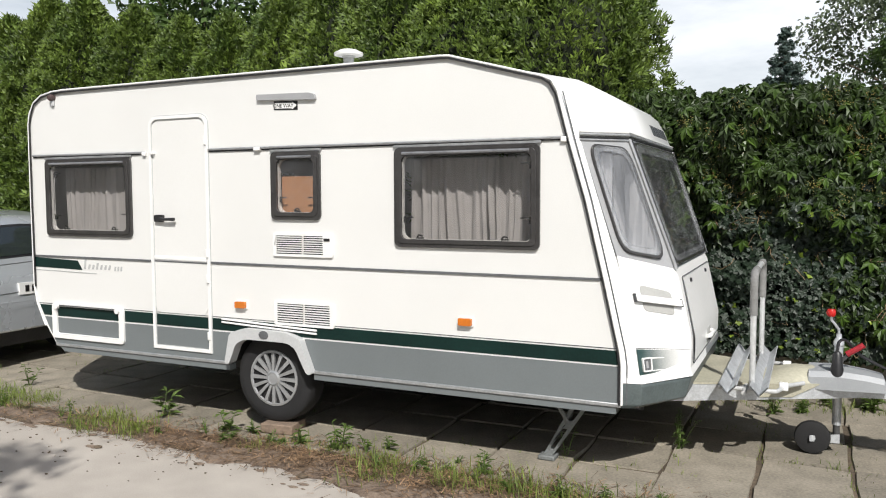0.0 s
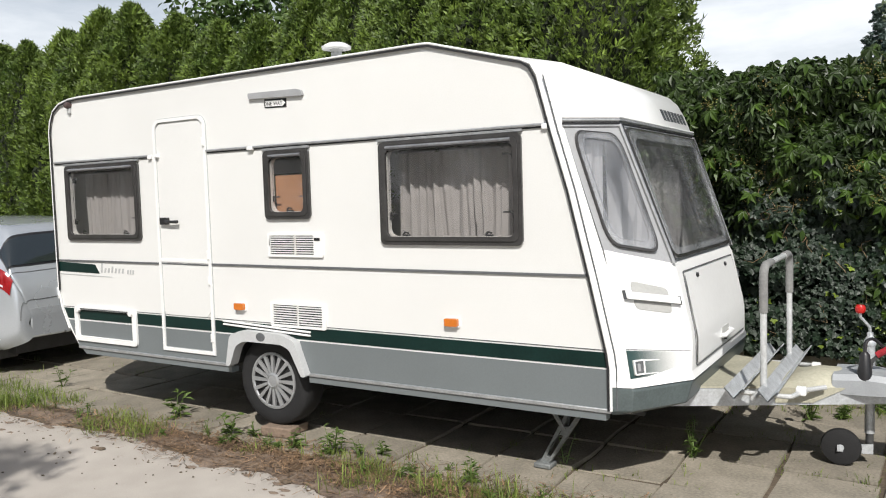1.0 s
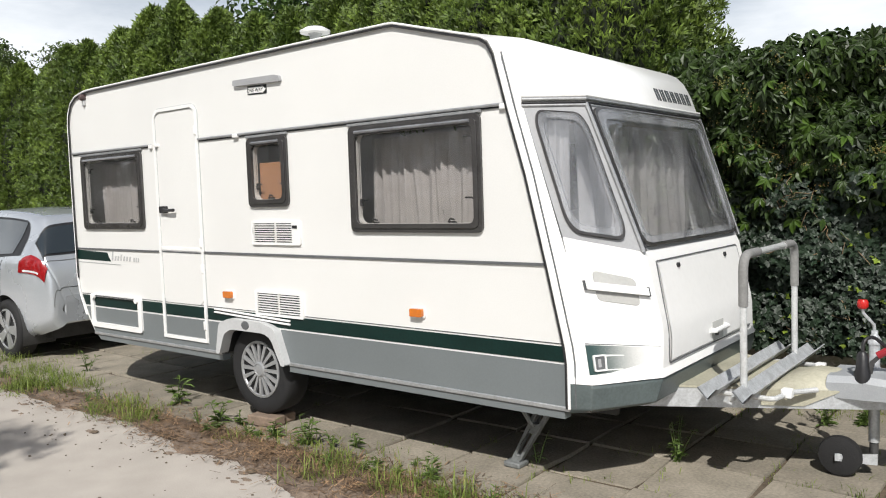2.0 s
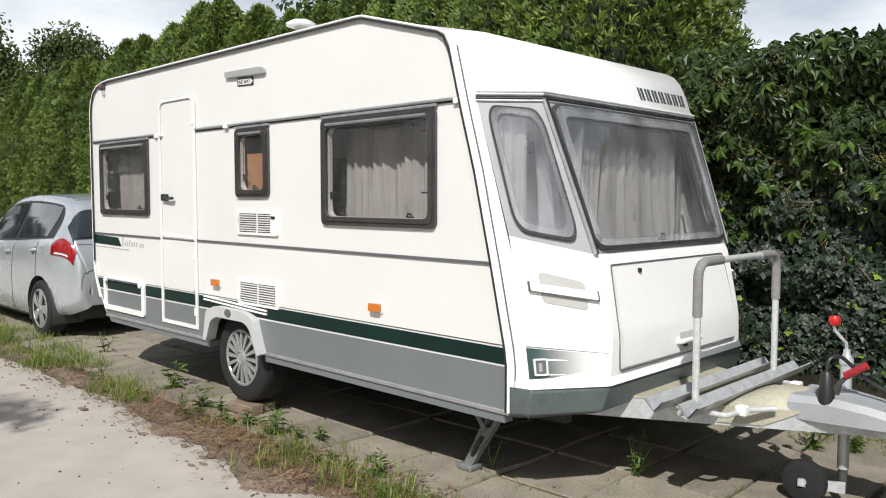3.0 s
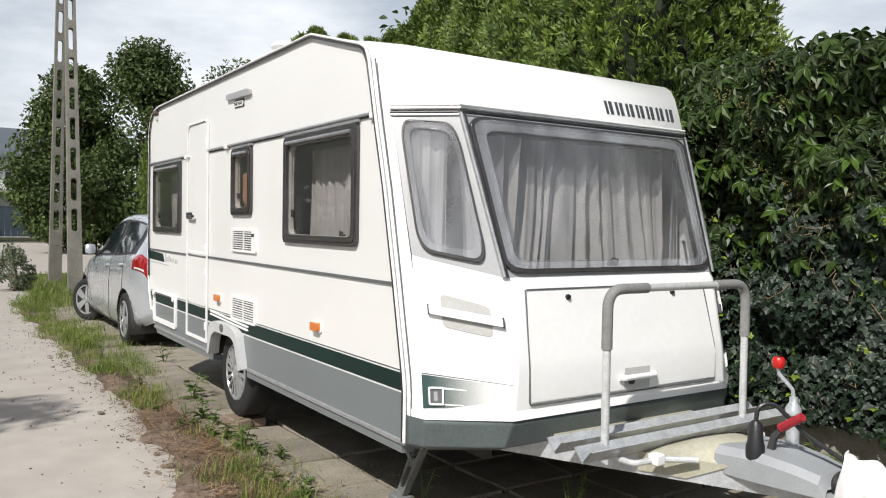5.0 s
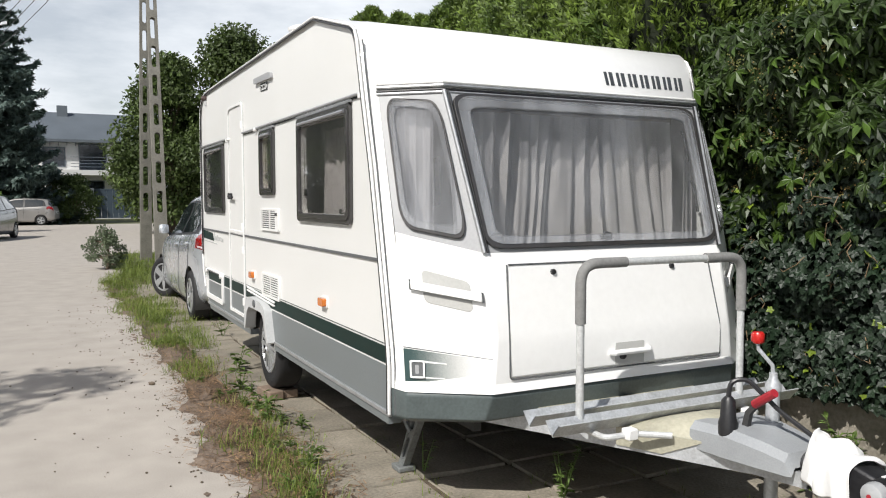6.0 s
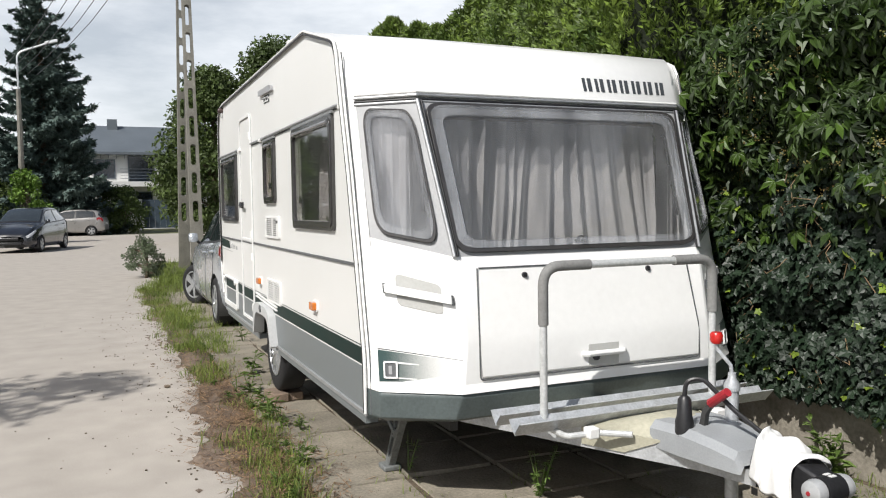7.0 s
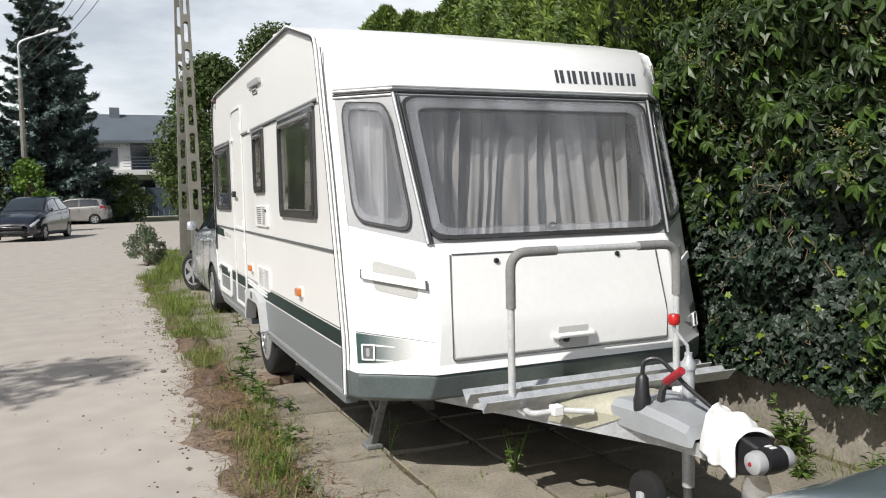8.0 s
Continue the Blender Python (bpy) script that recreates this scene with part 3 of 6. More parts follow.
# outer locker door
lk = part("locker_frame", plate(rrect(-2.055, 0.535, -1.30, 0.81, 0.03), [rrect(-2.005, 0.575, -1.35, 0.785, 0.012)], skin, 0.0, 0.018), M_TRIMW, caravan, "white frame of the outer locker", bevel=0.005)
for x in (-2.0, -1.355):
    part("turn_latch", lathe([(0.0, 0.0), (0.024, 0.0), (0.022, 0.02), (0.0, 0.022)], pose(x, -0.012, 0.785, 90, 0, 0), 14), M_TRIMW, lk)
part("locker_rail", plate([(-1.97, 0.79), (-1.38, 0.788), (-1.38, 0.797), (-1.97, 0.799)], [], skin, 0.018, 0.024), M_SEAM, lk)
# fridge vents
for n, (x0, z0, x1, z1) in enumerate(((0.06, 1.238, 0.522, 1.392), (0.06, 0.778, 0.522, 0.94))):
    vent = part("fridge_vent", plate(rrect(x0, z0, x1, z1, 0.012), [rrect(x0 + 0.02, z0 + 0.016, x1 - (0.075 if n == 0 else 0.03), z1 - 0.016, 0.006)], skin, 0.0, 0.014), M_TRIMW, caravan, "white plastic fridge vent", bevel=0.003)
    part("vent_back", plate([(x0 + 0.01, z0 + 0.01), (x1 - 0.01, z0 + 0.01), (x1 - 0.01, z1 - 0.01), (x0 + 0.01, z1 - 0.01)], [], skin, 0.0, 0.002), M_BLACK, vent)
    for k in range(8):
        z = z0 + 0.024 + k * (z1 - z0 - 0.044) / 7.6
        part("slat", box((x0 + 0.02, -0.013, z), (x1 - (0.075 if n == 0 else 0.03), -0.004, z + 0.0062)), M_TRIMW, vent, smooth=None)
    for u in (0.5,):
        xm = x0 + (x1 - x0) * u
        part("mullion", box((xm - 0.004, -0.013, z0 + 0.016), (xm + 0.004, -0.003, z1 - 0.016)), M_TRIMW, vent, smooth=None)
    if n == 0:
        part("vent_knob", box((x1 - 0.066, -0.018, z1 - 0.048), (x1 - 0.022, -0.012, z1 - 0.03)), M_BLACK, vent)
# step rail over the wheel arch
for dz in (0.0, -0.022):
    part("arch_rail", plate([(-0.385, 0.782 + dz), (0.39, 0.752 + dz), (0.39, 0.764 + dz), (-0.385, 0.794 + dz)], [], skin, 0.003, 0.018), M_TRIMW, caravan, bevel=0.003)
# black strip between the two rails, painted in place of their shade
part("arch_rail_shadow_gap", plate([(-0.385, 0.772), (0.39, 0.742), (0.39, 0.752), (-0.385, 0.782)], [], skin, 0.003, 0.008), M_BLACK, caravan)
for x, z in ((-0.214, 0.896), (1.435, 0.886)):
    lamp = part("marker_base", plate(rrect(x - 0.05, z - 0.03, x + 0.05, z + 0.03, 0.01), [], skin, 0.0, 0.010), M_TRIMW, caravan, "white base of an amber side marker")
    part("marker_lens", plate(rrect(x - 0.042, z - 0.022, x + 0.042, z + 0.022, 0.008), [], skin, 0.010, 0.032), M_AMBER, lamp, "amber plastic lens", bevel=0.007)
# wheel arch spat
spat_out = rpoly([(-0.335, 0.487), (-0.29, 0.70), (-0.17, 0.742), (0.16, 0.738), (0.285, 0.70), (0.375, 0.475), (0.335, 0.47), (0.245, 0.64), (0.18, 0.668), (-0.16, 0.668), (-0.235, 0.63), (-0.295, 0.487)], 0.03, 3)
spat = part("wheel_spat", plate(spat_out, [], skin, -0.02, 0.055), M_ARCH, caravan, "pale grey plastic wheel arch", bevel=0.014)
part("spat_badge", lathe([(0.0, 0.0), (0.032, 0.0), (0.03, 0.006), (0.0, 0.008)], pose(0.0, -0.053, 0.708, 90, 0, 0) @ Matrix.Diagonal((1.25, 0.9, 1, 1)), 20), M_SEAM, spat)
# awning light, arrow sign, rear marker, model stripe
part("awning_light", plate(rpoly([(-0.05, 2.268), (0.41, 2.25), (0.40, 2.285), (0.36, 2.296), (-0.05, 2.305)], 0.01, 3), [], skin, 0.0, 0.022), M_SURR, caravan, "grey lamp strip")
sign = part("arrow_sign", plate([(0.078, 2.20), (0.262, 2.193), (0.262, 2.25), (0.078, 2.257)], [], skin, 0.0, 0.003), M_SIGN, caravan, "black sticker with a white arrow")
part("sign_arrow", plate([(0.084, 2.209), (0.222, 2.204), (0.222, 2.197), (0.257, 2.222), (0.222, 2.247), (0.222, 2.240), (0.084, 2.246)], [], skin, 0.003, 0.004), M_TRIMW, sign, "white arrow")


def lettering(name, text, size, m, material, parent, thick=0.0006):
    cu = bpy.data.curves.new(name, "FONT")
    cu.body, cu.size, cu.extrude, cu.align_x = text, size, thick, "CENTER"
    tmp = bpy.data.objects.new(name, cu)
    me = bpy.data.meshes.new_from_object(tmp)
    bpy.data.objects.remove(tmp)
    me.transform(m)
    me.materials.append(material)
    ob = new(name, me)
    ob.parent = parent
    return ob


lettering("sign_words", "ONE WAY", 0.034, pose(0.152, -0.0052, 2.2125, 90, 1.6, 0), M_SIGN, sign)
rear_mark = part("rear_marker", lathe([(0.0, 0.0), (0.024, 0.0), (0.026, 0.03), (0.018, 0.045), (0.0, 0.047)], pose(-1.975, 0.0, 2.395, 90, 0, 0), 14), M_DULLRED, caravan, "dull dark red outline lamp")
part("marker_foot", box((-1.99, -0.02, 2.33), (-1.96, 0.0, 2.375)), M_ARCH, rear_mark, bevel=0.006)
part("model_stripe", plate([(-2.24, 1.088), (-1.725, 1.078), (-1.775, 1.148), (-2.243, 1.162)], [], skin, 0.0, 0.003), M_GREEN, caravan, "dark green flash")
part("model_line", plate([(-2.235, 1.062), (-1.575, 1.052), (-1.575, 1.058), (-2.235, 1.068)], [], skin, 0.0, 0.003), M_PALEPR, caravan)
for k in range(7):
    x = -1.71 + k * 0.042
    h = 0.075 if k == 0 else (0.05 if k == 3 else 0.036)
    part("script_bar", plate([(x, 1.086), (x + 0.020, 1.0855), (x + 0.032, 1.086 + h), (x + 0.012, 1.0865 + h)], [], skin, 0.0, 0.002), M_PALEPR, caravan)
for k in range(3):
    x = -1.395 + k * 0.03
    part("script_bar", plate([(x, 1.082), (x + 0.018, 1.082), (x + 0.022, 1.115), (x + 0.006, 1.115)], [], skin, 0.0, 0.002), M_PALEPR, caravan)
# name on the front cap: seven plain upright shapes
fm_cap = quad_map((2.312, 0.283, 1.985), (2.312, W - 0.283, 1.985), (2.262, W - 0.262, 2.10), (2.262, 0.262, 2.10))
for k in range(7):
    u = 0.625 + k * 0.0505
    for a, b in ((0.0, 0.011), (0.020, 0.034)):
        part("name_bar", plate([(u + a, 0.45), (u + b, 0.45), (u + b, 1.08), (u + a, 1.08)], [], fm_cap, 0.001, 0.004), M_LETTER, caravan, smooth=None)

# front locker lid: flat upper field, inward folded lower field
lid_hi = quad_map((2.668, 0.425, 0.86), (2.668, W - 0.425, 0.86), (2.603, W - 0.455, 1.16), (2.603, 0.455, 1.16))
lid_lo = quad_map((2.677, 0.425, 0.655), (2.677, W - 0.425, 0.655), (2.679, W - 0.425, 0.815), (2.679, 0.425, 0.815))
lid = part("front_locker_lid", loft([[(2.612, 0.462, 1.150), (2.612, W - 0.462, 1.150)], [(2.676, 0.44, 0.862), (2.676, W - 0.44, 0.862)],
                                     [(2.688, 0.436, 0.805), (2.688, W - 0.436, 0.805)], [(2.686, 0.436, 0.668), (2.686, W - 0.436, 0.668)],
                                     [(2.655, 0.44, 0.660), (2.655, W - 0.44, 0.660)]]), M_WHITE, caravan, "white front locker lid, closed", smooth=20, bevel=0.008)
gap = bend([(2.606, 0.452, 1.158), (2.675, 0.428, 0.83), (2.680, 0.428, 0.660), (2.680, W - 0.428, 0.660), (2.675, W - 0.428, 0.83), (2.606, W - 0.452, 1.158), (2.606, 0.46, 1.158)], 0.02, 4)
part("lid_seal", tube(gap, 0.0035, 6), M_SEAM, lid)
for y in (0.690, W - 0.705):
    part("lid_lock", lathe([(0.0, 0.0), (0.014, 0.0), (0.012, 0.012), (0.005, 0.013), (0.0, 0.009)], pose(2.618, y, 1.118, 0, 90 - 12, 0), 14), M_BLACK, lid)
# recessed pull on the lid
dish = part("pull_dish", plate(rrect(0.455, 0.05, 0.605, 0.78, 0.01), [], lambda u, v, d: lid_lo(0.04 + u * 0.92, 0.06 + v * 0.9, d + 0.009), 0.0, 0.002), M_FADE4, lid, "shallow dish behind the pull")
part("pull_bar", tube([lid_lo(0.43, 0.50, 0.014), lid_lo(0.445, 0.50, 0.032), lid_lo(0.605, 0.50, 0.032), lid_lo(0.62, 0.50, 0.014)], 0.014, 8), M_WHITE, lid, bevel=0)
part("pull_lock", lathe([(0.0, 0.0), (0.017, 0.0), (0.014, 0.014), (0.006, 0.016), (0.0, 0.012)], pose(2.694, 1.035, 0.715, 0, 90, 0), 14), M_BLACK, lid)
# grab handles, parking lamps and painted flashes on the corner panels
for s in (0, 1):
    if s == 0:
        fq = quad_map((2.428, 0.030, 0.80), (2.676, 0.358, 0.80), (2.597, 0.352, 1.175), (2.345, 0.038, 1.175))
        fl = quad_map((2.452, 0.028, 0.645), (2.662, 0.345, 0.645), (2.676, 0.358, 0.80), (2.428, 0.030, 0.80))
    else:
        g0 = quad_map((2.676, W - 0.358, 0.80), (2.428, W - 0.030, 0.80), (2.345, W - 0.038, 1.175), (2.597, W - 0.352, 1.175))
        g1 = quad_map((2.662, W - 0.345, 0.645), (2.452, W - 0.028, 0.645), (2.428, W - 0.030, 0.80), (2.676, W - 0.358, 0.80))
        fq = lambda u, v, d, g0=g0: g0(1 - u, v, d)
        fl = lambda u, v, d, g1=g1: g1(1 - u, v, d)
    grab = part("grab_recess", plate(rpoly([(0.27, 0.52), (0.80, 0.41), (0.80, 0.76), (0.27, 0.90)], 0.07, 4), [], fq, 0.0005, 0.002), M_RECESS, caravan, "shallow grab recess")
    part("grab_bar", plate([(0.14, 0.665), (0.92, 0.53), (0.92, 0.63), (0.14, 0.765)], [], fq, 0.012, 0.026), M_WHITE, grab, bevel=0.004)
    part("grab_bar_edge", plate([(0.135, 0.658), (0.925, 0.523), (0.925, 0.531), (0.135, 0.666)], [], fq, 0.008, 0.014), M_PALEPR, grab)
    for ua, ub in ((0.125, 0.145), (0.915, 0.935)):
        part("grab_bar_end", plate([(ua, 0.80 - 0.173 * ua - 0.12), (ub, 0.80 - 0.173 * ub - 0.12), (ub, 0.80 - 0.173 * ub), (ua, 0.80 - 0.173 * ua)], [], fq, 0.004, 0.022), M_LETTER, grab)
    fade = part("corner_flash", plate([(0.0, 0.04), (0.985, 0.04), (0.985, 0.955 - 0.285 * 0.985), (0.0, 0.955)], [], fl, 0.0005, 0.0025), M_SPRAY, caravan, "teal flash sprayed out to white")
    part("flash_line", plate([(0.0, 0.985), (0.98, 0.70), (0.98, 0.715), (0.0, 1.005)], [], fl, 0.0005, 0.003), M_LETTER, fade)
    pl = part("lamp_bezel", plate(rrect(0.065, 0.13, 0.235, 0.63, 0.03), [rrect(0.085, 0.18, 0.215, 0.58, 0.02)], fl, 0.002, 0.014), M_TRIMW, caravan, "white parking lamp bezel", bevel=0.003)
    part("lamp_lens", plate(rrect(0.085, 0.18, 0.215, 0.58, 0.02), [], fl, 0.002, 0.009), M_SEAM, pl)
    part("lamp_bulb", plate(rrect(0.125, 0.25, 0.165, 0.50, 0.015), [], fl, 0.009, 0.011), M_SURR, pl)
    part("lamp_fin", plate([(0.22, 0.56), (0.48, 0.53), (0.48, 0.56), (0.22, 0.62)], [], fl, 0.002, 0.006), M_TRIMW, pl)
    part("lamp_fin", plate([(0.22, 0.13), (0.46, 0.11), (0.46, 0.14), (0.22, 0.17)], [], fl, 0.002, 0.006), M_TRIMW, pl)

# roof flue
flue = part("roof_flue", lathe([(0.05, 0.0), (0.045, 0.012), (0.034, 0.02), (0.034, 0.075), (0.048, 0.09), (0.0, 0.09)], pose(0.55, 0.16, 2.452), 20), M_PALEPR, caravan, "pale weathered roof flue", smooth=40)
part("flue_cap", lathe([(0.03, 0.085), (0.092, 0.09), (0.094, 0.105), (0.055, 0.125), (0.0, 0.128)], pose(0.55, 0.16, 2.452), 22), M_TRIMW, flue, smooth=40)


# wheel with a sixteen-spoke trim
def wheel_trim(rim_r, spokes, width, cap=0.045, hole=0.0):
    """Face in the local x-y plane, outward along +z."""
    bm = bmesh.new()
    add_lathe(bm, [(rim_r * 0.90, 0.010), (rim_r * 0.93, 0.020), (rim_r, 0.018), (rim_r * 1.02, 0.0), (rim_r * 0.90, -0.006)], Matrix.Identity(4), 40, caps=False)
    add_lathe(bm, [(cap * 1.25, 0.002), (cap * 1.2, 0.020), (cap * 0.9, 0.027), (cap * 0.85, 0.022), (0.0, 0.024)], Matrix.Identity(4), 24)
    for k in range(spokes):
        a = 2 * math.pi * k / spokes
        m = Matrix.Rotation(a, 4, "Z")
        pts = [(cap * 1.1, -width * 0.33), (rim_r * 0.92, -width * 0.5), (rim_r * 0.92, width * 0.5), (cap * 1.1, width * 0.33)]
        add_plate(bm, pts, [], lambda u, v, d, m=m: m @ Vector((u, v, d + 0.010 * (1 - (u / rim_r - 0.6) ** 2))), -0.004, 0.010)
    return bm


def tyre_profile(r, rim_r, w):
    return [(rim_r * 0.97, w * 0.40), (rim_r * 1.02, w * 0.47), (rim_r + (r - rim_r) * 0.5, w * 0.52), (r * 0.95, w * 0.47), (r * 0.985, w * 0.40), (r, w * 0.25), (r, -w * 0.25),
            (r * 0.985, -w * 0.40), (r * 0.95, -w * 0.47), (rim_r, -w * 0.45), (rim_r * 0.8, -w * 0.2), (rim_r * 0.8, w * 0.16), (0.0, w * 0.16)]


def wheel(name, at, parent, r, rim_r, w, spokes, sw, m_rim, cap=0.045):
    ob = part(name, lathe(tyre_profile(r, rim_r, w), at, 44), M_RUBBER, parent, "black tyre", smooth=40)
    bm = wheel_trim(rim_r, spokes, sw, cap)
    bm.transform(at @ Matrix.Translation((0, 0, w * 0.40)))
    part("rim", bm, m_rim, ob, "silver wheel trim", smooth=30)
    bm = lathe([(0.0, w * 0.2), (rim_r * 0.95, w * 0.2), (rim_r * 0.97, w * 0.3)], at, 30)
    part("brake_drum", bm, M_UNDER, ob)
    return ob


wheel("wheel", pose(0.0, 0.135, 0.395, 90, 0, 0), caravan, 0.305, 0.192, 0.185, 16, 0.026, M_ALLOY)
wheel("wheel", pose(0.0, W - 0.135, 0.395, -90, 0, 0), caravan, 0.305, 0.192, 0.185, 16, 0.026, M_ALLOY)
part("wheel_housing", loft([[(-0.34, y, 0.48), (-0.33, y, 0.66), (-0.2, y, 0.74), (0.2, y, 0.74), (0.34, y, 0.66), (0.36, y, 0.48)] for y in (0.03, 0.36)]), M_UNDER, caravan)
part("axle", tube([(0.0, 0.2, 0.395), (0.0, W - 0.2, 0.395)], 0.045, 10), M_UNDER, caravan)
for y in (0.42, W - 0.42):
    part("chassis_beam", box((-2.0, y - 0.02, 0.36), (2.4, y + 0.02, 0.47)), M_UNDER, caravan)
part("water_tank", box((-0.75, 0.5, 0.30), (-0.3, 1.1, 0.47)), M_UNDER, caravan, bevel=0.03)
part("step_bracket", box((-1.0, 0.1, 0.42), (-0.8, 0.3, 0.47)), M_UNDER, caravan)


# corner steadies
def steady(x, y, lean):
    st = part("corner_steady", plate([(-0.03, 0.0), (0.03, 0.0), (0.055, 1.0), (-0.055, 1.0)],
                                     [rpoly([(-0.013, 0.1), (0.013, 0.1), (0.016, 0.42), (-0.016, 0.42)], 0.012, 3), rpoly([(-0.018, 0.55), (0.018, 0.55), (0.026, 0.9), (-0.026, 0.9)], 0.012, 3)],
                                     lambda u, v, d: (x + lean * v + u, y + d, 0.055 + v * 0.42), -0.02, 0.02), M_STEEL, caravan, "grey fold-down corner steady", bevel=0.004)
    part("steady_brace", tube([(x + lean * 0.5, y - 0.02, 0.27), (x + lean * 0.16, y - 0.09, 0.47)], 0.013, 6), M_STEEL, st)
    part("steady_brace", tube([(x + lean * 0.5, y + 0.02, 0.27), (x + lean * 0.55, y + 0.13, 0.47)], 0.011, 6), M_STEEL, st)
    part("steady_foot", box((x - 0.055, y - 0.05, 0.03), (x + 0.05, y + 0.05, 0.06)), M_STEEL, st, bevel=0.008)
    return st


steady(1.86, 0.28, 0.25)
steady(1.86, W - 0.28, 0.25)
steady(-1.55, W - 0.28, -0.25)

# drawbar: two beams, cover plate, coupling head
for s in (1, -1):
    y0, y1 = 1.05 - s * 0.62, 1.05 - s * 0.055
    part("drawbar_beam", loft([[(2.35, y0, 0.40), (2.35, y0, 0.50), (2.35, y0 + s * 0.05, 0.50), (2.35, y0 + s * 0.05, 0.40)],
                               [(3.55, y1, 0.415), (3.55, y1, 0.50), (3.55, y1 + s * 0.05, 0.50), (3.55, y1 + s * 0.05, 0.415)]], closed=True), M_GALV, caravan, "galvanised drawbar beam")
part("gas_tray", plate([(2.45, 0.50), (3.02, 0.735), (3.02, 1.365), (2.45, 1.60)], [], lambda u, v, d: (u, v, 0.502 + d), 0.0, 0.012), M_BEIGE, caravan, "weathered beige tray floor")
nose_rows = []
for x, hw, h in ((3.02, 0.30, 0.513), (3.10, 0.265, 0.54), (3.20, 0.215, 0.575), (3.30, 0.165, 0.58), (3.37, 0.135, 0.56)):
    nose_rows.append([(x, 1.05 - hw, 0.502)] + [(x, 1.05 - hw * c * 0.97, 0.503 + (h - 0.503) * (1 - c * c) ** 0.5) for c in (0.9, 0.6, 0.25, 0.0, -0.25, -0.6, -0.9)] + [(x, 1.05 + hw, 0.502)])
part("nose_fairing", loft(nose_rows), M_BEIGE, caravan, "beige moulded nose fairing", smooth=50)
for s in (1, -1):
    part("beam_cover", plate([(3.02, 0.425), (3.20, 0.425), (3.36, 0.505), (3.02, 0.505)], [], lambda u, v, d: (u, 1.05 - s * (0.055 + (3.55 - u) * 0.471 + d), v), 0.002, 0.010), M_BEIGE, caravan)
cover_rows = []
for x, hw, h in ((3.27, 0.14, 0.535), (3.285, 0.165, 0.572), (3.45, 0.155, 0.582), (3.60, 0.130, 0.566), (3.69, 0.112, 0.548), (3.71, 0.10, 0.50)):
    cover_rows.append([(x, 1.05 - hw, 0.47), (x, 1.05 - hw, h - 0.03), (x, 1.05 - hw * 0.84, h), (x, 1.05 + hw * 0.84, h), (x, 1.05 + hw, h - 0.03), (x, 1.05 + hw, 0.47)])
part("coupling_cover", loft(cover_rows), M_COVER, caravan, "grey moulded cover over the coupling", smooth=30, bevel=0.008)
part("coupling_tube", tube([(3.5, 1.05, 0.455), (3.85, 1.05, 0.455)], 0.035, 14), M_GALV, caravan)
part("coupling_plate", loft([[(3.28, 1.05 - 0.14, 0.42), (3.28, 1.05 - 0.14, 0.48), (3.28, 1.19, 0.48), (3.28, 1.19, 0.42)], [(3.74, 0.99, 0.43), (3.74, 0.99, 0.485), (3.74, 1.11, 0.485), (3.74, 1.11, 0.43)]], closed=True), M_GALV, caravan)
part("bellows", lathe([(0.05, 0.0), (0.062, 0.015), (0.05, 0.03), (0.062, 0.045), (0.05, 0.06), (0.062, 0.075), (0.05, 0.09)], pose(3.70, 1.05, 0.50, 0, 90, 0), 18), M_BLACK, caravan, "black rubber bellows")
head = part("coupling_head", loft([[(x, 1.05 - w, z0), (x, 1.05 - w, z1), (x, 1.05 + w, z1), (x, 1.05 + w, z0)] for x, w, z0, z1 in ((3.79, 0.05, 0.44, 0.55), (3.9, 0.06, 0.42, 0.57), (3.97, 0.045, 0.44, 0.545), (4.02, 0.04, 0.46, 0.525))], closed=True), M_BLACK, caravan, "black coupling head with a stabiliser", bevel=0.01)
for s in (1, -1):
    part("friction_pad_cap", lathe([(0.0, 0.0), (0.041, 0.0), (0.043, 0.015), (0.038, 0.035), (0.015, 0.046), (0.0, 0.046)], pose(4.0, 1.04 - s * 0.045, 0.50, s * 90, 0, 0), 24), M_SILV, head, "silver friction pad cap", smooth=50)
part("head_strap", lathe([(0.046, -0.04), (0.048, 0.0), (0.046, 0.04)], pose(4.0, 1.04, 0.50, 90, 0, 0), 24), M_BLACK, head)
part("cap_stud", lathe([(0.0, 0.0), (0.008, 0.0), (0.007, 0.004), (0.0, 0.005)], pose(4.0, 1.04 - 0.0905, 0.50, 90, 0, 0), 12), M_REDDK, head)
for k in range(2):
    part("brand_bar", box((3.985 + k * 0.02, 1.03, 0.546), (3.998 + k * 0.02, 1.055, 0.549)), M_TRIMW, head)
# handbrake, plug and cable
hb = part("handbrake_lever", loft([[(3.43, 1.0, 0.55), (3.43, 1.02, 0.55), (3.46, 1.02, 0.55), (3.46, 1.0, 0.55)], [(3.455, 1.0, 0.64), (3.455, 1.02, 0.64), (3.475, 1.02, 0.63), (3.475, 1.0, 0.63)],
                                    [(3.50, 1.0, 0.685), (3.50, 1.02, 0.685), (3.51, 1.02, 0.672), (3.51, 1.0, 0.672)]], closed=True), M_UNDER, caravan, "black handbrake lever")
part("lever_grip", tube([(3.49, 1.01, 0.672), (3.58, 1.01, 0.735)], [0.018, 0.017], 10), M_REDDK, hb, "faded red rubber grip")
plug = part("plug", lathe([(0.0, 0.0), (0.036, 0.0), (0.036, 0.055), (0.03, 0.075), (0.026, 0.14), (0.014, 0.155), (0.0, 0.157)], pose(3.437, 0.93, 0.545), 18), M_BLACK, caravan, "black electrical plug")
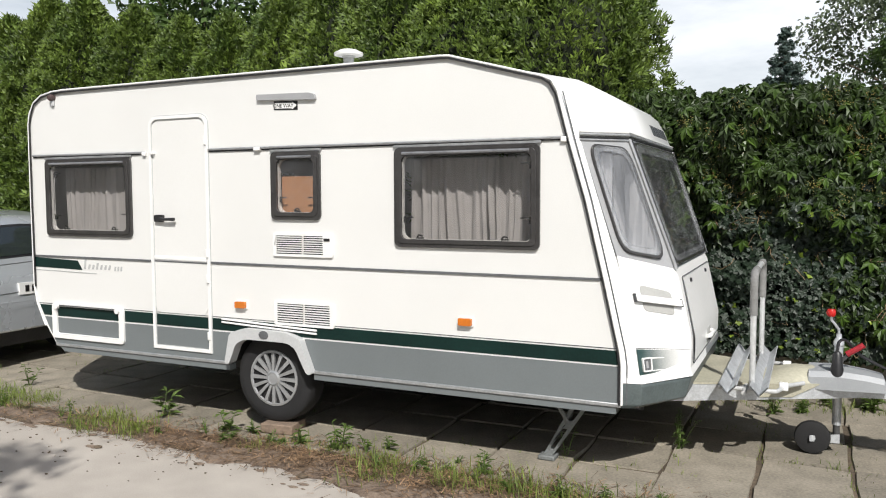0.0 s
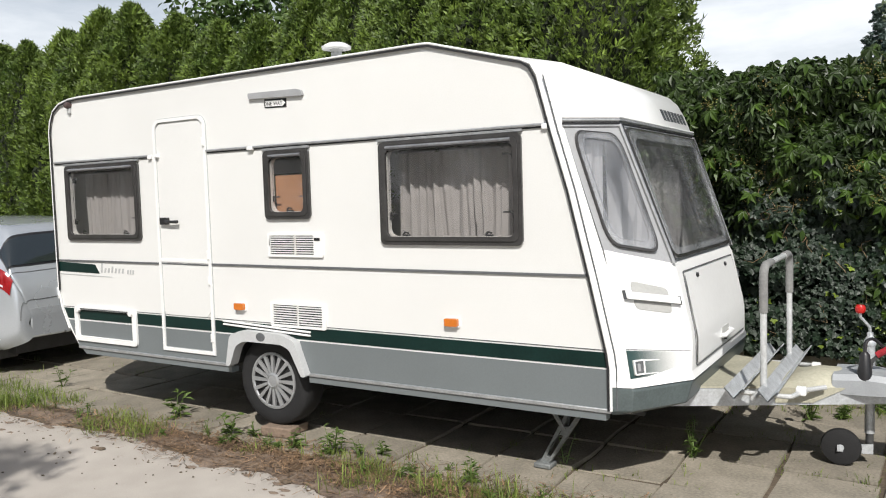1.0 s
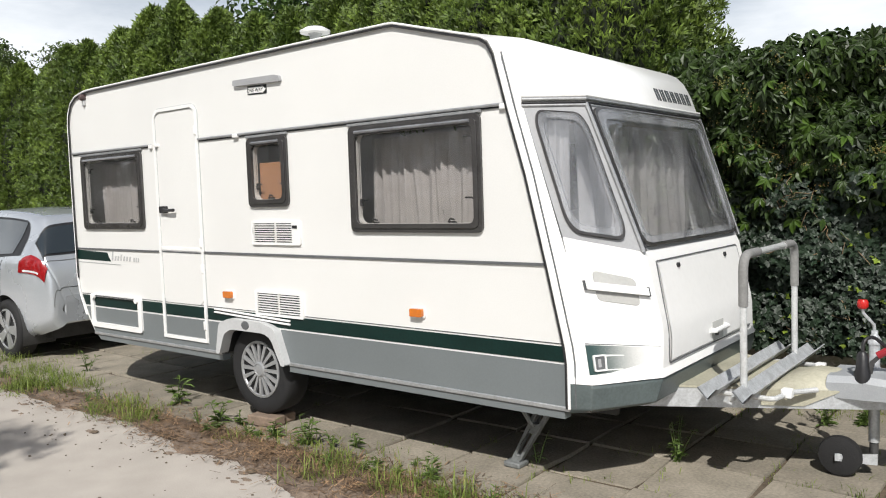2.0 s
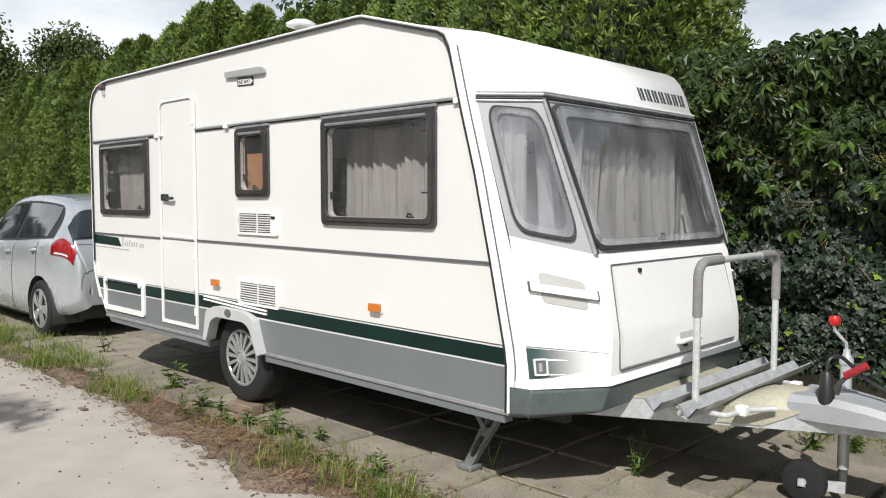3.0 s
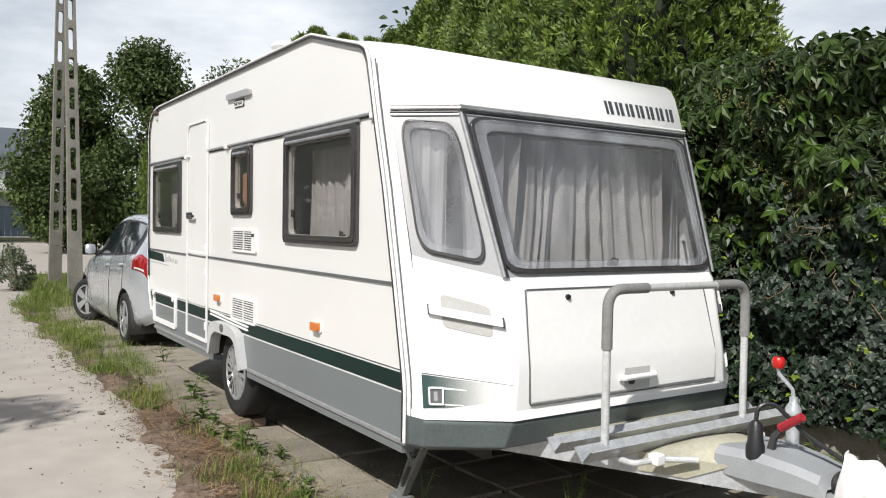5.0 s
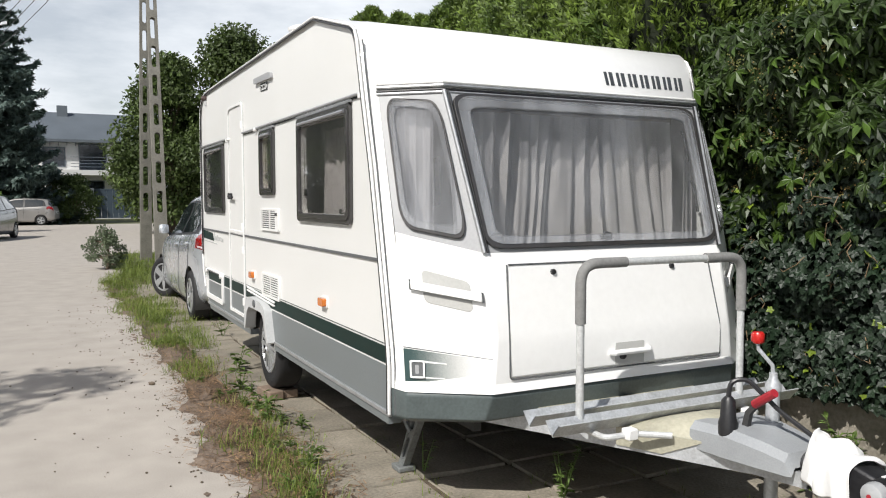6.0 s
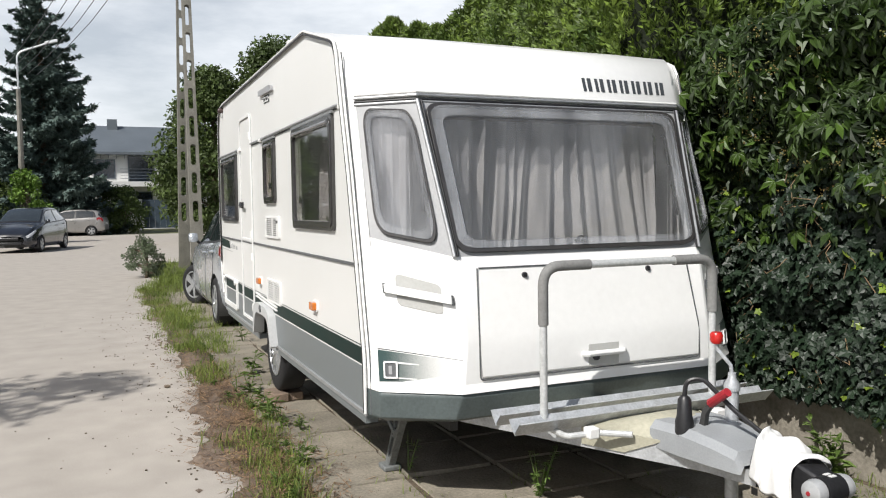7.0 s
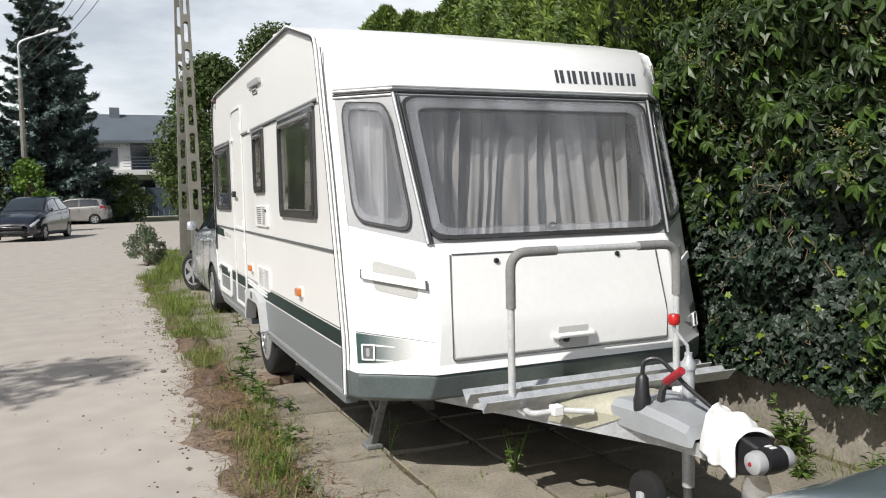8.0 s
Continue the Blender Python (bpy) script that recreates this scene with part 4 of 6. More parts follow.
part("cable", tube(bend([(3.437, 0.93, 0.70), (3.44, 0.935, 0.76), (3.475, 0.985, 0.77), (3.57, 1.05, 0.66), (3.70, 1.08, 0.59), (3.78, 1.08, 0.56)], 0.03, 5), 0.009, 8), M_BLACK, plug)
# jockey wheel
jt = part("jockey_tube", tube([(3.45, 1.155, 0.20), (3.45, 1.155, 0.71)], 0.026, 14), M_GALV, caravan, "galvanised jockey wheel tube")
part("jockey_leg", tube([(3.45, 1.155, 0.11), (3.45, 1.155, 0.21)], 0.021, 12), M_UNDER, jt)
part("jockey_collar", lathe([(0.0, 0.0), (0.031, 0.0), (0.031, 0.025), (0.016, 0.05), (0.016, 0.07), (0.0, 0.072)], pose(3.45, 1.155, 0.70), 14), M_GALV, jt)
part("jockey_crank", tube([(3.45, 1.155, 0.76), (3.448, 1.15, 0.80), (3.405, 1.12, 0.86), (3.403, 1.118, 0.885)], 0.008, 8), M_GALV, jt)
part("crank_knob", lathe([(0.0, 0.0), (0.018, 0.0), (0.026, 0.012), (0.026, 0.035), (0.02, 0.045), (0.0, 0.046)], pose(3.403, 1.118, 0.882), 10), M_RED, jt, "red plastic knob")
part("jockey_fork", loft([[(3.30, 1.000, 0.118), (3.30, 1.000, 0.152), (3.30, 1.012, 0.152), (3.30, 1.012, 0.118)], [(3.47, 1.120, 0.090), (3.47, 1.120, 0.145), (3.47, 1.135, 0.145), (3.47, 1.135, 0.090)]], closed=True), M_GALV, jt)
part("jockey_wheel", lathe([(0.03, 0.03), (0.075, 0.03), (0.098, 0.024), (0.104, 0.0), (0.098, -0.024), (0.075, -0.03), (0.03, -0.03)], pose(3.315, 1.05, 0.135, 90, 0, 0), 30), M_RUBBER, jt, "black rubber jockey wheel")
part("jockey_hub", lathe([(0.0, 0.036), (0.018, 0.036), (0.018, -0.036), (0.0, -0.036)], pose(3.315, 1.05, 0.135, 90, 0, 0), 16), M_GALV, jt)
# cycle rack on the drawbar
rack_path = bend([(2.99, 0.57, 0.50), (2.99, 0.57, 1.185), (2.99, 1.475, 1.185), (2.99, 1.475, 0.50)], 0.085, 7)
rack = part("cycle_rack_hoop", tube(rack_path, 0.017, 12), M_TUBE, caravan, "worn grey tubular cycle rack hoop")
for pts in ([(2.99, 0.57, 0.94), (2.99, 0.57, 1.185), (2.99, 0.80, 1.185)], [(2.99, 1.475, 0.94), (2.99, 1.475, 1.185), (2.99, 1.25, 1.185)]):
    part("foam_sleeve", tube(bend(pts, 0.085, 7), 0.0225, 12), M_FOAM, rack, "grey foam sleeve")
for x in (2.87, 3.035):
    vee = [(-0.05, 0.035), (-0.044, 0.038), (0.0, -0.012), (0.044, 0.038), (0.05, 0.035), (0.0, -0.022)]
    part("wheel_channel", loft([[(x + u, y, 0.525 + v) for u, v in vee] for y in (0.405, 0.8, 1.3, 1.76)], closed=True), M_GALV, rack, "galvanised wheel channel", smooth=15)
for y in (0.60, 1.45):
    part("rack_bracket", tube(bend([(2.80, y, 0.498), (3.12, y, 0.498), (3.16, y + 0.12 * (1 if y < 1 else -1), 0.51), (3.26, y + 0.22 * (1 if y < 1 else -1), 0.515)], 0.03, 4), 0.013, 10), M_TUBE, rack)
    part("bracket_clamp", box((3.13, y + (0.07 if y < 1 else -0.12), 0.49), (3.18, y + (0.12 if y < 1 else -0.07), 0.535)), M_TRIMW, rack, bevel=0.006)
part("rack_crossbar", tube([(2.95, 0.5, 0.497), (2.95, 1.6, 0.497)], 0.014, 10), M_TUBE, rack)


# curtains and blinds inside
def curtain(label, pts, z0, z1, folds, depth, material, seed, gather=0.0):
    """A hanging cloth along a line of floor points, with uneven folds."""
    rnd = random.Random(seed)
    a, b = Vector((*pts[0], 0)), Vector((*pts[1], 0))
    along = b - a
    nrm = Vector((along.y, -along.x, 0)).normalized()
    n = folds * 10
    ph = [rnd.uniform(0, 6.28) for _ in range(6)]
    rows = []
    for j in range(13):
        v = j / 12
        row = []
        for i in range(n + 1):
            u = i / n
            q = u + 0.07 * noise.noise(Vector((u * 5, seed, v * 0.35))) + 0.03 * noise.noise(Vector((u * 14, seed + 9, v * 0.6)))
            amp = 0.35 + 1.0 * (0.5 + noise.noise(Vector((u * 7, seed + 3, v * 0.5)))) ** 2
            w = amp * (math.sin(q * folds * 6.283 + ph[0]) + 0.45 * math.sin(q * folds * 14.7 + ph[3]) + 0.8 * noise.noise(Vector((u * folds * 0.9, seed, v * 1.2))))
            lean = gather * math.sin(u * 7 + ph[4]) * v
            p = a + along * min(1, max(0, u + lean)) + nrm * w * depth * (0.55 + 0.45 * v)
            row.append((p.x, p.y, z1 + (z0 - z1) * v))
        rows.append(row)
    ob = part("curtain", loft(rows), material, None, smooth=80)
    return tagged(ob, label, "curtain", "caravan curtains")


curtain("pale grey sheer curtain hanging behind the rear window", ((-2.04, 0.15), (-1.20, 0.15)), 1.32, 1.86, 13, 0.024, M_CURT, 1)
curtain("pale sheer curtain hanging behind the large side window", ((0.99, 0.16), (1.88, 0.16)), 1.30, 1.86, 14, 0.028, M_CURT, 2, 0.02)
curtain("long pale sheer curtain hanging behind the front window", ((2.235, W - 0.36), (2.235, 0.34)), 1.14, 1.87, 15, 0.042, M_CURT, 3, 0.05)
curtain("pale sheer curtain behind the corner window", ((2.24, 0.27), (2.12, 0.10)), 1.18, 1.90, 4, 0.016, M_CURT, 4)
curtain("pale sheer curtain behind the far corner window", ((2.12, W - 0.10), (2.24, W - 0.27)), 1.18, 1.90, 4, 0.016, M_CURT, 5)
valance = part("valance", box((2.195, 0.34, 1.86), (2.21, W - 0.34, 1.96)), M_INSIDE, None)
tagged(valance, "plain brown valance above the front curtain", "valance")
blind = tagged(part("roller_blind", box((0.09, 0.055, 1.50), (0.40, 0.06, 1.765)), M_BLIND, None), "tan roller blind drawn halfway up the small window", "blind")


# the body runs a little longer behind the front marker lamp
for ob in [*caravan.children_recursive, blind, *[o for o in bpy.data.objects if o.name.startswith("curtain")]]:
    for vert in ob.data.vertices:
        if vert.co.x < 1.44:
            vert.co.x += (vert.co.x - 1.44) * 0.0135


# ---- ground ----
M_SOIL = mat("dry_soil", (0.15, 0.115, 0.08), 0.95, col2=(0.05, 0.038, 0.026), scale=3, bump=0.6, bscale=40)
M_VERGE = mat("rough_verge", (0.10, 0.13, 0.045), 0.95, col2=(0.12, 0.10, 0.06), scale=1.2, bump=0.6, bscale=30)
M_ASPH = mat("worn_pale_asphalt", (0.425, 0.39, 0.35), 0.9, col2=(0.325, 0.296, 0.262), scale=3.2, bump=0.08, bscale=140, spread=(0.34, 0.66))
M_SLAB = mat("weathered_concrete_slab", (0.31, 0.275, 0.22), 0.9, col2=(0.16, 0.145, 0.115), scale=4.5, bump=0.45, bscale=60, per=0.16)
M_CONC = mat("stained_concrete", (0.33, 0.30, 0.25), 0.9, col2=(0.16, 0.145, 0.115), scale=5, bump=0.5, bscale=45)
M_BRICK = mat("old_brick", (0.26, 0.19, 0.14), 0.9, col2=(0.16, 0.12, 0.09), scale=14, bump=0.5, bscale=60)

ground = part("ground", loft([[(-900, -900, -0.03), (900, -900, -0.03)], [(-900, 900, -0.03), (900, 900, -0.03)]]), M_VERGE)
tagged(ground, "green verge of grass and bare soil reaching far off", "ground", kind="structure")
rnd = random.Random(11)


def wavy(x0, x1, step, f):
    out, x = [], x0
    while x < x1:
        out.append((x, f(x)))
        x += step
    out.append((x1, f(x1)))
    return out


def road_edge(x):
    base = -0.34 if x > -4 else -0.34 + 0.012 * (x + 4)
    return base + 0.09 * noise.noise(Vector((x * 1.3, 0.3, 0))) + 0.05 * noise.noise(Vector((x * 5.1, 4.3, 0))) + (0.55 if x < -9.5 else 0.0) * min(1, (-9.5 - x) / 2.0)


edge = wavy(-17.2, 12.0, 0.15, road_edge)
outline = edge + [(12, -14), (-47.5, -14), (-48, 45), (-21, 45), (-19.5, 6), (-18.3, 2.2)]
road = part("road", plate(outline, [], lambda u, v, d: (u, v, d), -0.05, 0.0), M_ASPH, None, smooth=None)
tagged(road, "worn pale asphalt road with a crumbling edge", "road", kind="structure")

pavement = thing("pavement", "old concrete paving slabs with soil and grass in the joints", "pavement", kind="structure")
soil = part("joint_soil", plate(wavy(-9.5, 6.5, 0.2, lambda x: road_edge(x) - 0.10 + 0.05 * noise.noise(Vector((x * 3, 9, 0)))) + [(6.5, 2.5), (-9.5, 2.5)], [], lambda u, v, d: (u, v, d), -0.04, 0.012), M_SOIL, pavement, "dry soil between the slabs", smooth=None)
slab_kinds = []
for k in range(5):
    bm = bmesh.new()
    rr = random.Random(k)
    lp = [(-0.243, -0.243), (0.0, -0.245), (0.243, -0.243), (0.245, 0.0), (0.243, 0.243), (0.0, 0.245), (-0.243, 0.243), (-0.245, 0.0)]
    lp = [(u * 0.99 + rr.uniform(-0.012, 0.010), v * 0.99 + rr.uniform(-0.012, 0.010)) for u, v in lp]
    top = [bm.verts.new((u * 0.988, v * 0.988, 0.0)) for u, v in lp]
    mid = [bm.verts.new((u, v, -0.010)) for u, v in lp]
    low = [bm.verts.new((u, v, -0.05)) for u, v in lp]
    bm.faces.new(top)
    for a, b in ((top, mid), (mid, low)):
        for i in range(8):
            bm.faces.new((a[i], b[i], b[(i + 1) % 8], a[(i + 1) % 8]))
    slab_kinds.append(finish(bm, "slab", M_SLAB))

# low retaining wall under the climbers
wall = part("retaining_wall", plate([(-20.0, -0.05), (7.0, -0.05), (7.0, 0.35)] + [(x, 0.36 + 0.012 * noise.noise(Vector((x * 4, 1, 0)))) for x in [6.5 - 0.25 * i for i in range(106)]], [], lambda u, v, d: (u, 2.42 - d, v), -0.20, 0.0), M_CONC, None)
tagged(wall, "low stained concrete retaining wall beneath the ivy", "wall", kind="structure")
brick = part("loose_brick", box((-0.12, -0.055, 0.0), (0.12, 0.055, 0.065), pose(0.03, 0.04, 0.03, 0, 0, 8)), M_BRICK, None, bevel=0.008)
tagged(brick, "worn brick wedged under the caravan tyre", "brick")
brick2 = part("loose_brick", box((-0.12, -0.055, 0.0), (0.12, 0.055, 0.06), pose(0.0, 0.16, 0.03, 0, 0, 3)), M_BRICK, None, bevel=0.008)
tagged(brick2, "worn brick beneath the caravan tyre", "brick")


# ---- plants ----
M_THUJA = mat("thuja_scale_leaves", (0.150, 0.215, 0.028), 0.6, col2=(0.030, 0.062, 0.010), scale=2.6, bump=0.0, island=0.5, trans=0.18)
# near-black colour stands in for the shade deep inside the hedges
M_SHADECORE = mat("painted_shade_core", (0.014, 0.020, 0.008), 0.95, var=0.4, scale=12, bump=0.6, bscale=30)
M_BARK = mat("tree_bark", (0.11, 0.085, 0.06), 0.95, var=0.4, scale=9, bump=0.8, bscale=30)
# mass darker, single leaves brighter: sunlit highlights are put into the leaf colour
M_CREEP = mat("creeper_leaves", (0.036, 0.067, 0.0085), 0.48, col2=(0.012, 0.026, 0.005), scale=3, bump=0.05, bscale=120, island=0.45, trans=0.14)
M_CREEPLIT = mat("sunlit_creeper_leaves", (0.075, 0.135, 0.018), 0.42, col2=(0.035, 0.068, 0.010), scale=3, bump=0.05, bscale=120, per=0.28, trans=0.22)
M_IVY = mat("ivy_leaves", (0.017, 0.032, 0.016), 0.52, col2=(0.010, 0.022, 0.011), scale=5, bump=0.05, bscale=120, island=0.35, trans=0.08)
M_IVYL = mat("young_ivy_leaves", (0.17, 0.24, 0.03), 0.4, var=0.25, scale=5, bump=0.0, island=0.25, trans=0.25)
M_BERRY = mat("unripe_berries", (0.17, 0.20, 0.06), 0.4, col2=(0.20, 0.10, 0.03), scale=9, bump=0.0)
M_STEM = mat("brown_stems", (0.16, 0.11, 0.06), 0.8, var=0.3, scale=15)
M_GRASS = mat("verge_grass", (0.23, 0.28, 0.06), 0.6, col2=(0.09, 0.14, 0.02), scale=2.0, bump=0.0, island=0.35, trans=0.3)
M_STRAW = mat("dry_grass_litter", (0.30, 0.19, 0.105), 0.85, col2=(0.07, 0.045, 0.028), scale=6, bump=0.0, island=0.65)
M_SPILL = mat("dusty_soil", (0.24, 0.185, 0.14), 0.95, col2=(0.085, 0.06, 0.045), scale=9, bump=0.4, bscale=70)
M_WEED = mat("weed_leaves", (0.105, 0.165, 0.035), 0.6, var=0.3, scale=8, bump=0.0, island=0.3, trans=0.25)
M_BROAD = mat("broad_leaves", (0.075, 0.13, 0.025), 0.5, col2=(0.03, 0.06, 0.012), scale=0.8, bump=0.0, island=0.35, trans=0.22)
M_DARKLF = mat("dark_crown_leaves", (0.092, 0.135, 0.028), 0.6, col2=(0.028, 0.05, 0.010), scale=0.5, bump=0.0, island=0.35, trans=0.18)
M_LIGHTLF = mat("fresh_green_leaves", (0.16, 0.27, 0.035), 0.5, col2=(0.07, 0.14, 0.02), scale=0.9, bump=0.0, island=0.3, trans=0.3)
M_SPRUCE = mat("blue_spruce_needles", (0.115, 0.165, 0.145), 0.75, col2=(0.035, 0.06, 0.05), scale=0.8, bump=0.0, island=0.3)
M_BIRCH = mat("grey_green_birch_leaves", (0.13, 0.165, 0.095), 0.5, var=0.3, scale=1.5, bump=0.0, island=0.3, trans=0.25)


class Leaves:
    """Collects many copies of small leaf shapes into one mesh."""

    def __init__(self):
        self.v, self.f, self.n = [], [], 0

    def add(self, shape, places):
        """shape: (verts k x 3, faces); places: (n x 3 x 3 turns with size, n x 3 spots)."""
        verts, faces = shape
        mats, spots = places
        if len(spots) == 0:
            return
        pts = np.einsum("nij,kj->nki", mats, verts) + spots[:, None, :]
        k = len(verts)
        self.v.append(pts.reshape(-1, 3))
        base = self.n + np.arange(len(spots))[:, None, None] * k
        for size in {len(f) for f in faces}:
            fs = np.array([f for f in faces if len(f) == size])
            self.f.append((base + fs[None]).reshape(-1, size))
        self.n += len(spots) * k

    def mesh(self, name, material):
        me = bpy.data.meshes.new(name)
        faces = [tuple(r) for blk in self.f for r in blk.tolist()]
        me.from_pydata(np.concatenate(self.v).tolist(), [], faces)
        me.materials.append(material)
        return me


def frames_from(out, up, size, rng, jitter=0.5):
    """Turns whose y axis points along 'up', z along 'out', with scatter."""
    n = len(out)
    y = up + rng.normal(0, jitter, (n, 3))
    y /= np.linalg.norm(y, axis=1, keepdims=True)
    z = out + rng.normal(0, jitter, (n, 3))
    z -= y * np.sum(y * z, axis=1, keepdims=True)
    z /= np.linalg.norm(z, axis=1, keepdims=True) + 1e-9
    x = np.cross(y, z)
    return np.stack([x, y, z], axis=2) * size[:, None, None]


def blade_fan(count, spread, length, width, droop=0.15, seed=0):
    rr = random.Random(seed)
    v, f = [], []
    for k in range(count):
        a = radians((k / max(1, count - 1) - 0.5) * spread + rr.uniform(-8, 8))
        ln = length * rr.uniform(0.65, 1.0) * (1 - 0.25 * abs(k / max(1, count - 1) - 0.5))
        d, s = (math.sin(a), math.cos(a)), (math.cos(a), -math.sin(a))
        b = len(v)
        oy = rr.uniform(0, 0.25) * length
        v += [(d[0] * 0.1 * ln, oy * 0.5, 0.0), (d[0] * ln * 0.55 + s[0] * width, oy * 0.5 + d[1] * ln * 0.55 + s[1] * width, droop * ln * 0.35),
              (d[0] * ln, oy * 0.5 + d[1] * ln, droop * ln * rr.uniform(-1, 1)), (d[0] * ln * 0.55 - s[0] * width, oy * 0.5 + d[1] * ln * 0.55 - s[1] * width, droop * ln * 0.35)]
        f.append((b, b + 1, b + 2, b + 3))
    return np.array(v), f


def leaf_shape(length=1.0, width=0.5, fold=0.12):
    v = [(0, 0, 0), (width * 0.42, length * 0.3, fold * 0.6), (width * 0.5, length * 0.55, fold), (0, length, -fold * 0.8), (-width * 0.5, length * 0.55, fold), (-width * 0.42, length * 0.3, fold * 0.6), (0, length * 0.5, -0.02)]
    return np.array(v), [(0, 1, 2, 6), (6, 2, 3), (6, 3, 4), (0, 6, 4, 5)]


def merge_shapes(items):
    v, f = [], []
    for (pv, pf), m in items:
        b = len(v)
        v += [tuple(m @ Vector(p)) for p in pv]
        f += [tuple(b + i for i in q) for q in pf]
    return np.array(v), f


CREEPER = merge_shapes([(leaf_shape(s, 0.38 * s), pose(0, 0, 0, -20 - 8 * abs(a) / 60, 0, a)) for a, s in ((-105, 0.7), (-52, 0.92), (0, 1.0), (52, 0.92), (105, 0.7))])
IVY = (np.array([(0, -0.1, 0), (0.40, -0.30, -0.05), (0.44, 0.04, 0.02), (0.70, 0.34, -0.07), (0.36, 0.50, 0.02), (0, 0.98, -0.08), (-0.36, 0.50, 0.02), (-0.70, 0.34, -0.07), (-0.44, 0.04, 0.02), (-0.40, -0.30, -0.05), (0, 0.15, -0.02)]),
       [(10, 0, 1, 2), (10, 2, 3, 4), (10, 4, 5), (10, 5, 6), (10, 6, 7, 8), (10, 8, 9, 0)])
SIMPLE = leaf_shape(1.0, 0.55, 0.1)


def lump(x, y, z, s, seed=0.0):
    return noise.noise(Vector((x * s + seed, y * s - seed, z * s + seed * 0.7)))


# columnar thujas
def thuja_meshes(height, radius, count, seed):
    rng = np.random.default_rng(seed)
    rr = random.Random(seed)

    def surface(th, z):
        u = z / height
        prof = (0.80 + 0.20 * math.sin(min(1, u * 1.6) * 1.57)) * (1.0 if u < 0.5 else max(0.0, 1 - ((u - 0.5) / 0.51) ** 2.4))
        return radius * prof * (1 + 0.34 * lump(math.cos(th) * 1.4, math.sin(th) * 1.4, z * 0.75, 1.8, seed) + 0.20 * lump(math.cos(th) * 2, math.sin(th) * 2, z, 4.0, seed + 5))

    spots, outs, sizes = [], [], []
    for _ in range(count):
        th, z = rr.uniform(0, 6.2832), height * (rr.random() ** 0.85)
        r = surface(th, z)
        dep = rr.random() ** 2 * 0.22
        rad = max(0.0, r - dep) + rr.uniform(-0.03, 0.05)
        spots.append((rad * math.cos(th), rad * math.sin(th), z))
        outs.append((math.cos(th), math.sin(th), 0.25))
        sizes.append(rr.uniform(0.055, 0.125))
    spots, outs, sizes = np.array(spots), np.array(outs), np.array(sizes)
    lv = Leaves()
    ups = outs * 0.75 + np.array((0, 0, 0.85))
    which = rng.integers(0, 4, len(spots))
    for k in range(4):
        sel = which == k
        side = np.cross(outs[sel], np.array((0, 0, 1.0))) * rng.choice([-1, 1], (sel.sum(), 1)) + outs[sel] * 0.5
        lv.add(blade_fan(4, 100, 1.0, 0.10, 0.35, seed * 10 + k), (frames_from(side, ups[sel], sizes[sel], rng, 0.38), spots[sel]))
    crown = lv.mesh("crown", M_THUJA)
    # closed dark core, coloured as shade, fills the gaps between the sprays
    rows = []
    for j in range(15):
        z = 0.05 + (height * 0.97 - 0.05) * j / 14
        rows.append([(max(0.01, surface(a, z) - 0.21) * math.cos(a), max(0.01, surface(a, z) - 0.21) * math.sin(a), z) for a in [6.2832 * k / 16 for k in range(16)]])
    core = finish(loft(rows, closed=True), "inner_growth", M_SHADECORE)
    trunk = finish(tube([(0, 0, -0.05), (0.02, 0, height * 0.5), (0, 0, height * 0.92)], [0.07, 0.05, 0.015], 8), "trunk", M_BARK, 60)
    return crown, core, trunk


THUJAS = [thuja_meshes(3.75, 0.62, 11500, 1), thuja_meshes(4.05, 0.66, 12000, 2), thuja_meshes(3.55, 0.60, 11000, 3), thuja_meshes(4.7, 0.78, 20000, 4), thuja_meshes(3.75, 0.62, 6200, 5), thuja_meshes(4.05, 0.66, 6500, 6)]


def thuja(x, y, kind, scale, turn):
    ob = thing("thuja", "tall dense green thuja of the hedge behind the caravan", "conifer", pose(x, y, 0.25, 0, 0, turn) @ Matrix.Diagonal((scale, scale, scale, 1)), "thuja hedge")
    for me, nm in zip(THUJAS[kind], ("crown", "inner_growth", "trunk")):
        part(nm, me, None, ob)
    return ob


rnd = random.Random(21)
for x, kind, sc in ((1.20, 3, 1.0), (0.42, 3, 0.97), (-0.40, 3, 0.90), (-1.15, 1, 0.99), (-1.9, 0, 0.98), (-2.65, 2, 0.95), (-3.4, 0, 0.92), (-4.15, 1, 0.90), (-4.9, 0, 1.03), (-5.65, 2, 1.10),
                    (-6.4, 2, 1.05), (-7.15, 4, 0.98), (-7.9, 5, 0.92), (-8.65, 4, 0.94), (-9.4, 4, 0.97), (-10.15, 5, 0.9), (-10.9, 4, 0.94), (-11.7, 4, 0.95), (-12.5, 5, 0.9)):
    thuja(x, 2.86 + rnd.uniform(-0.08, 0.08), kind, sc, rnd.uniform(0, 360))

# climbers over the fence: creeper above, ivy below
climber = thing("climber_hedge", "dense creeper and ivy hanging over the retaining wall", "hedge")


def face_y(x, z):
    return 2.27 - 0.13 * min(1, max(0, (z - 1.3) / 0.8)) - 0.17 * lump(x, 0, z, 1.5, 3.1) - 0.17 * lump(x, 0, z, 3.8, 8.0)


# dark sheet behind the leaves, its colour painted as shaded depth
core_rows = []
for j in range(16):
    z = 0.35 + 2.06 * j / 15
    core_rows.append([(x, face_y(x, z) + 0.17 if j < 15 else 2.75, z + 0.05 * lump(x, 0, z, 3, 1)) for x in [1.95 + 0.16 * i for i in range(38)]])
part("inner_growth", loft(core_rows + [[(p[0], 3.1, 0.33) for p in core_rows[0]]]), M_SHADECORE, climber, "dark backing sheet coloured as shade inside the hedge")
rng = np.random.default_rng(9)
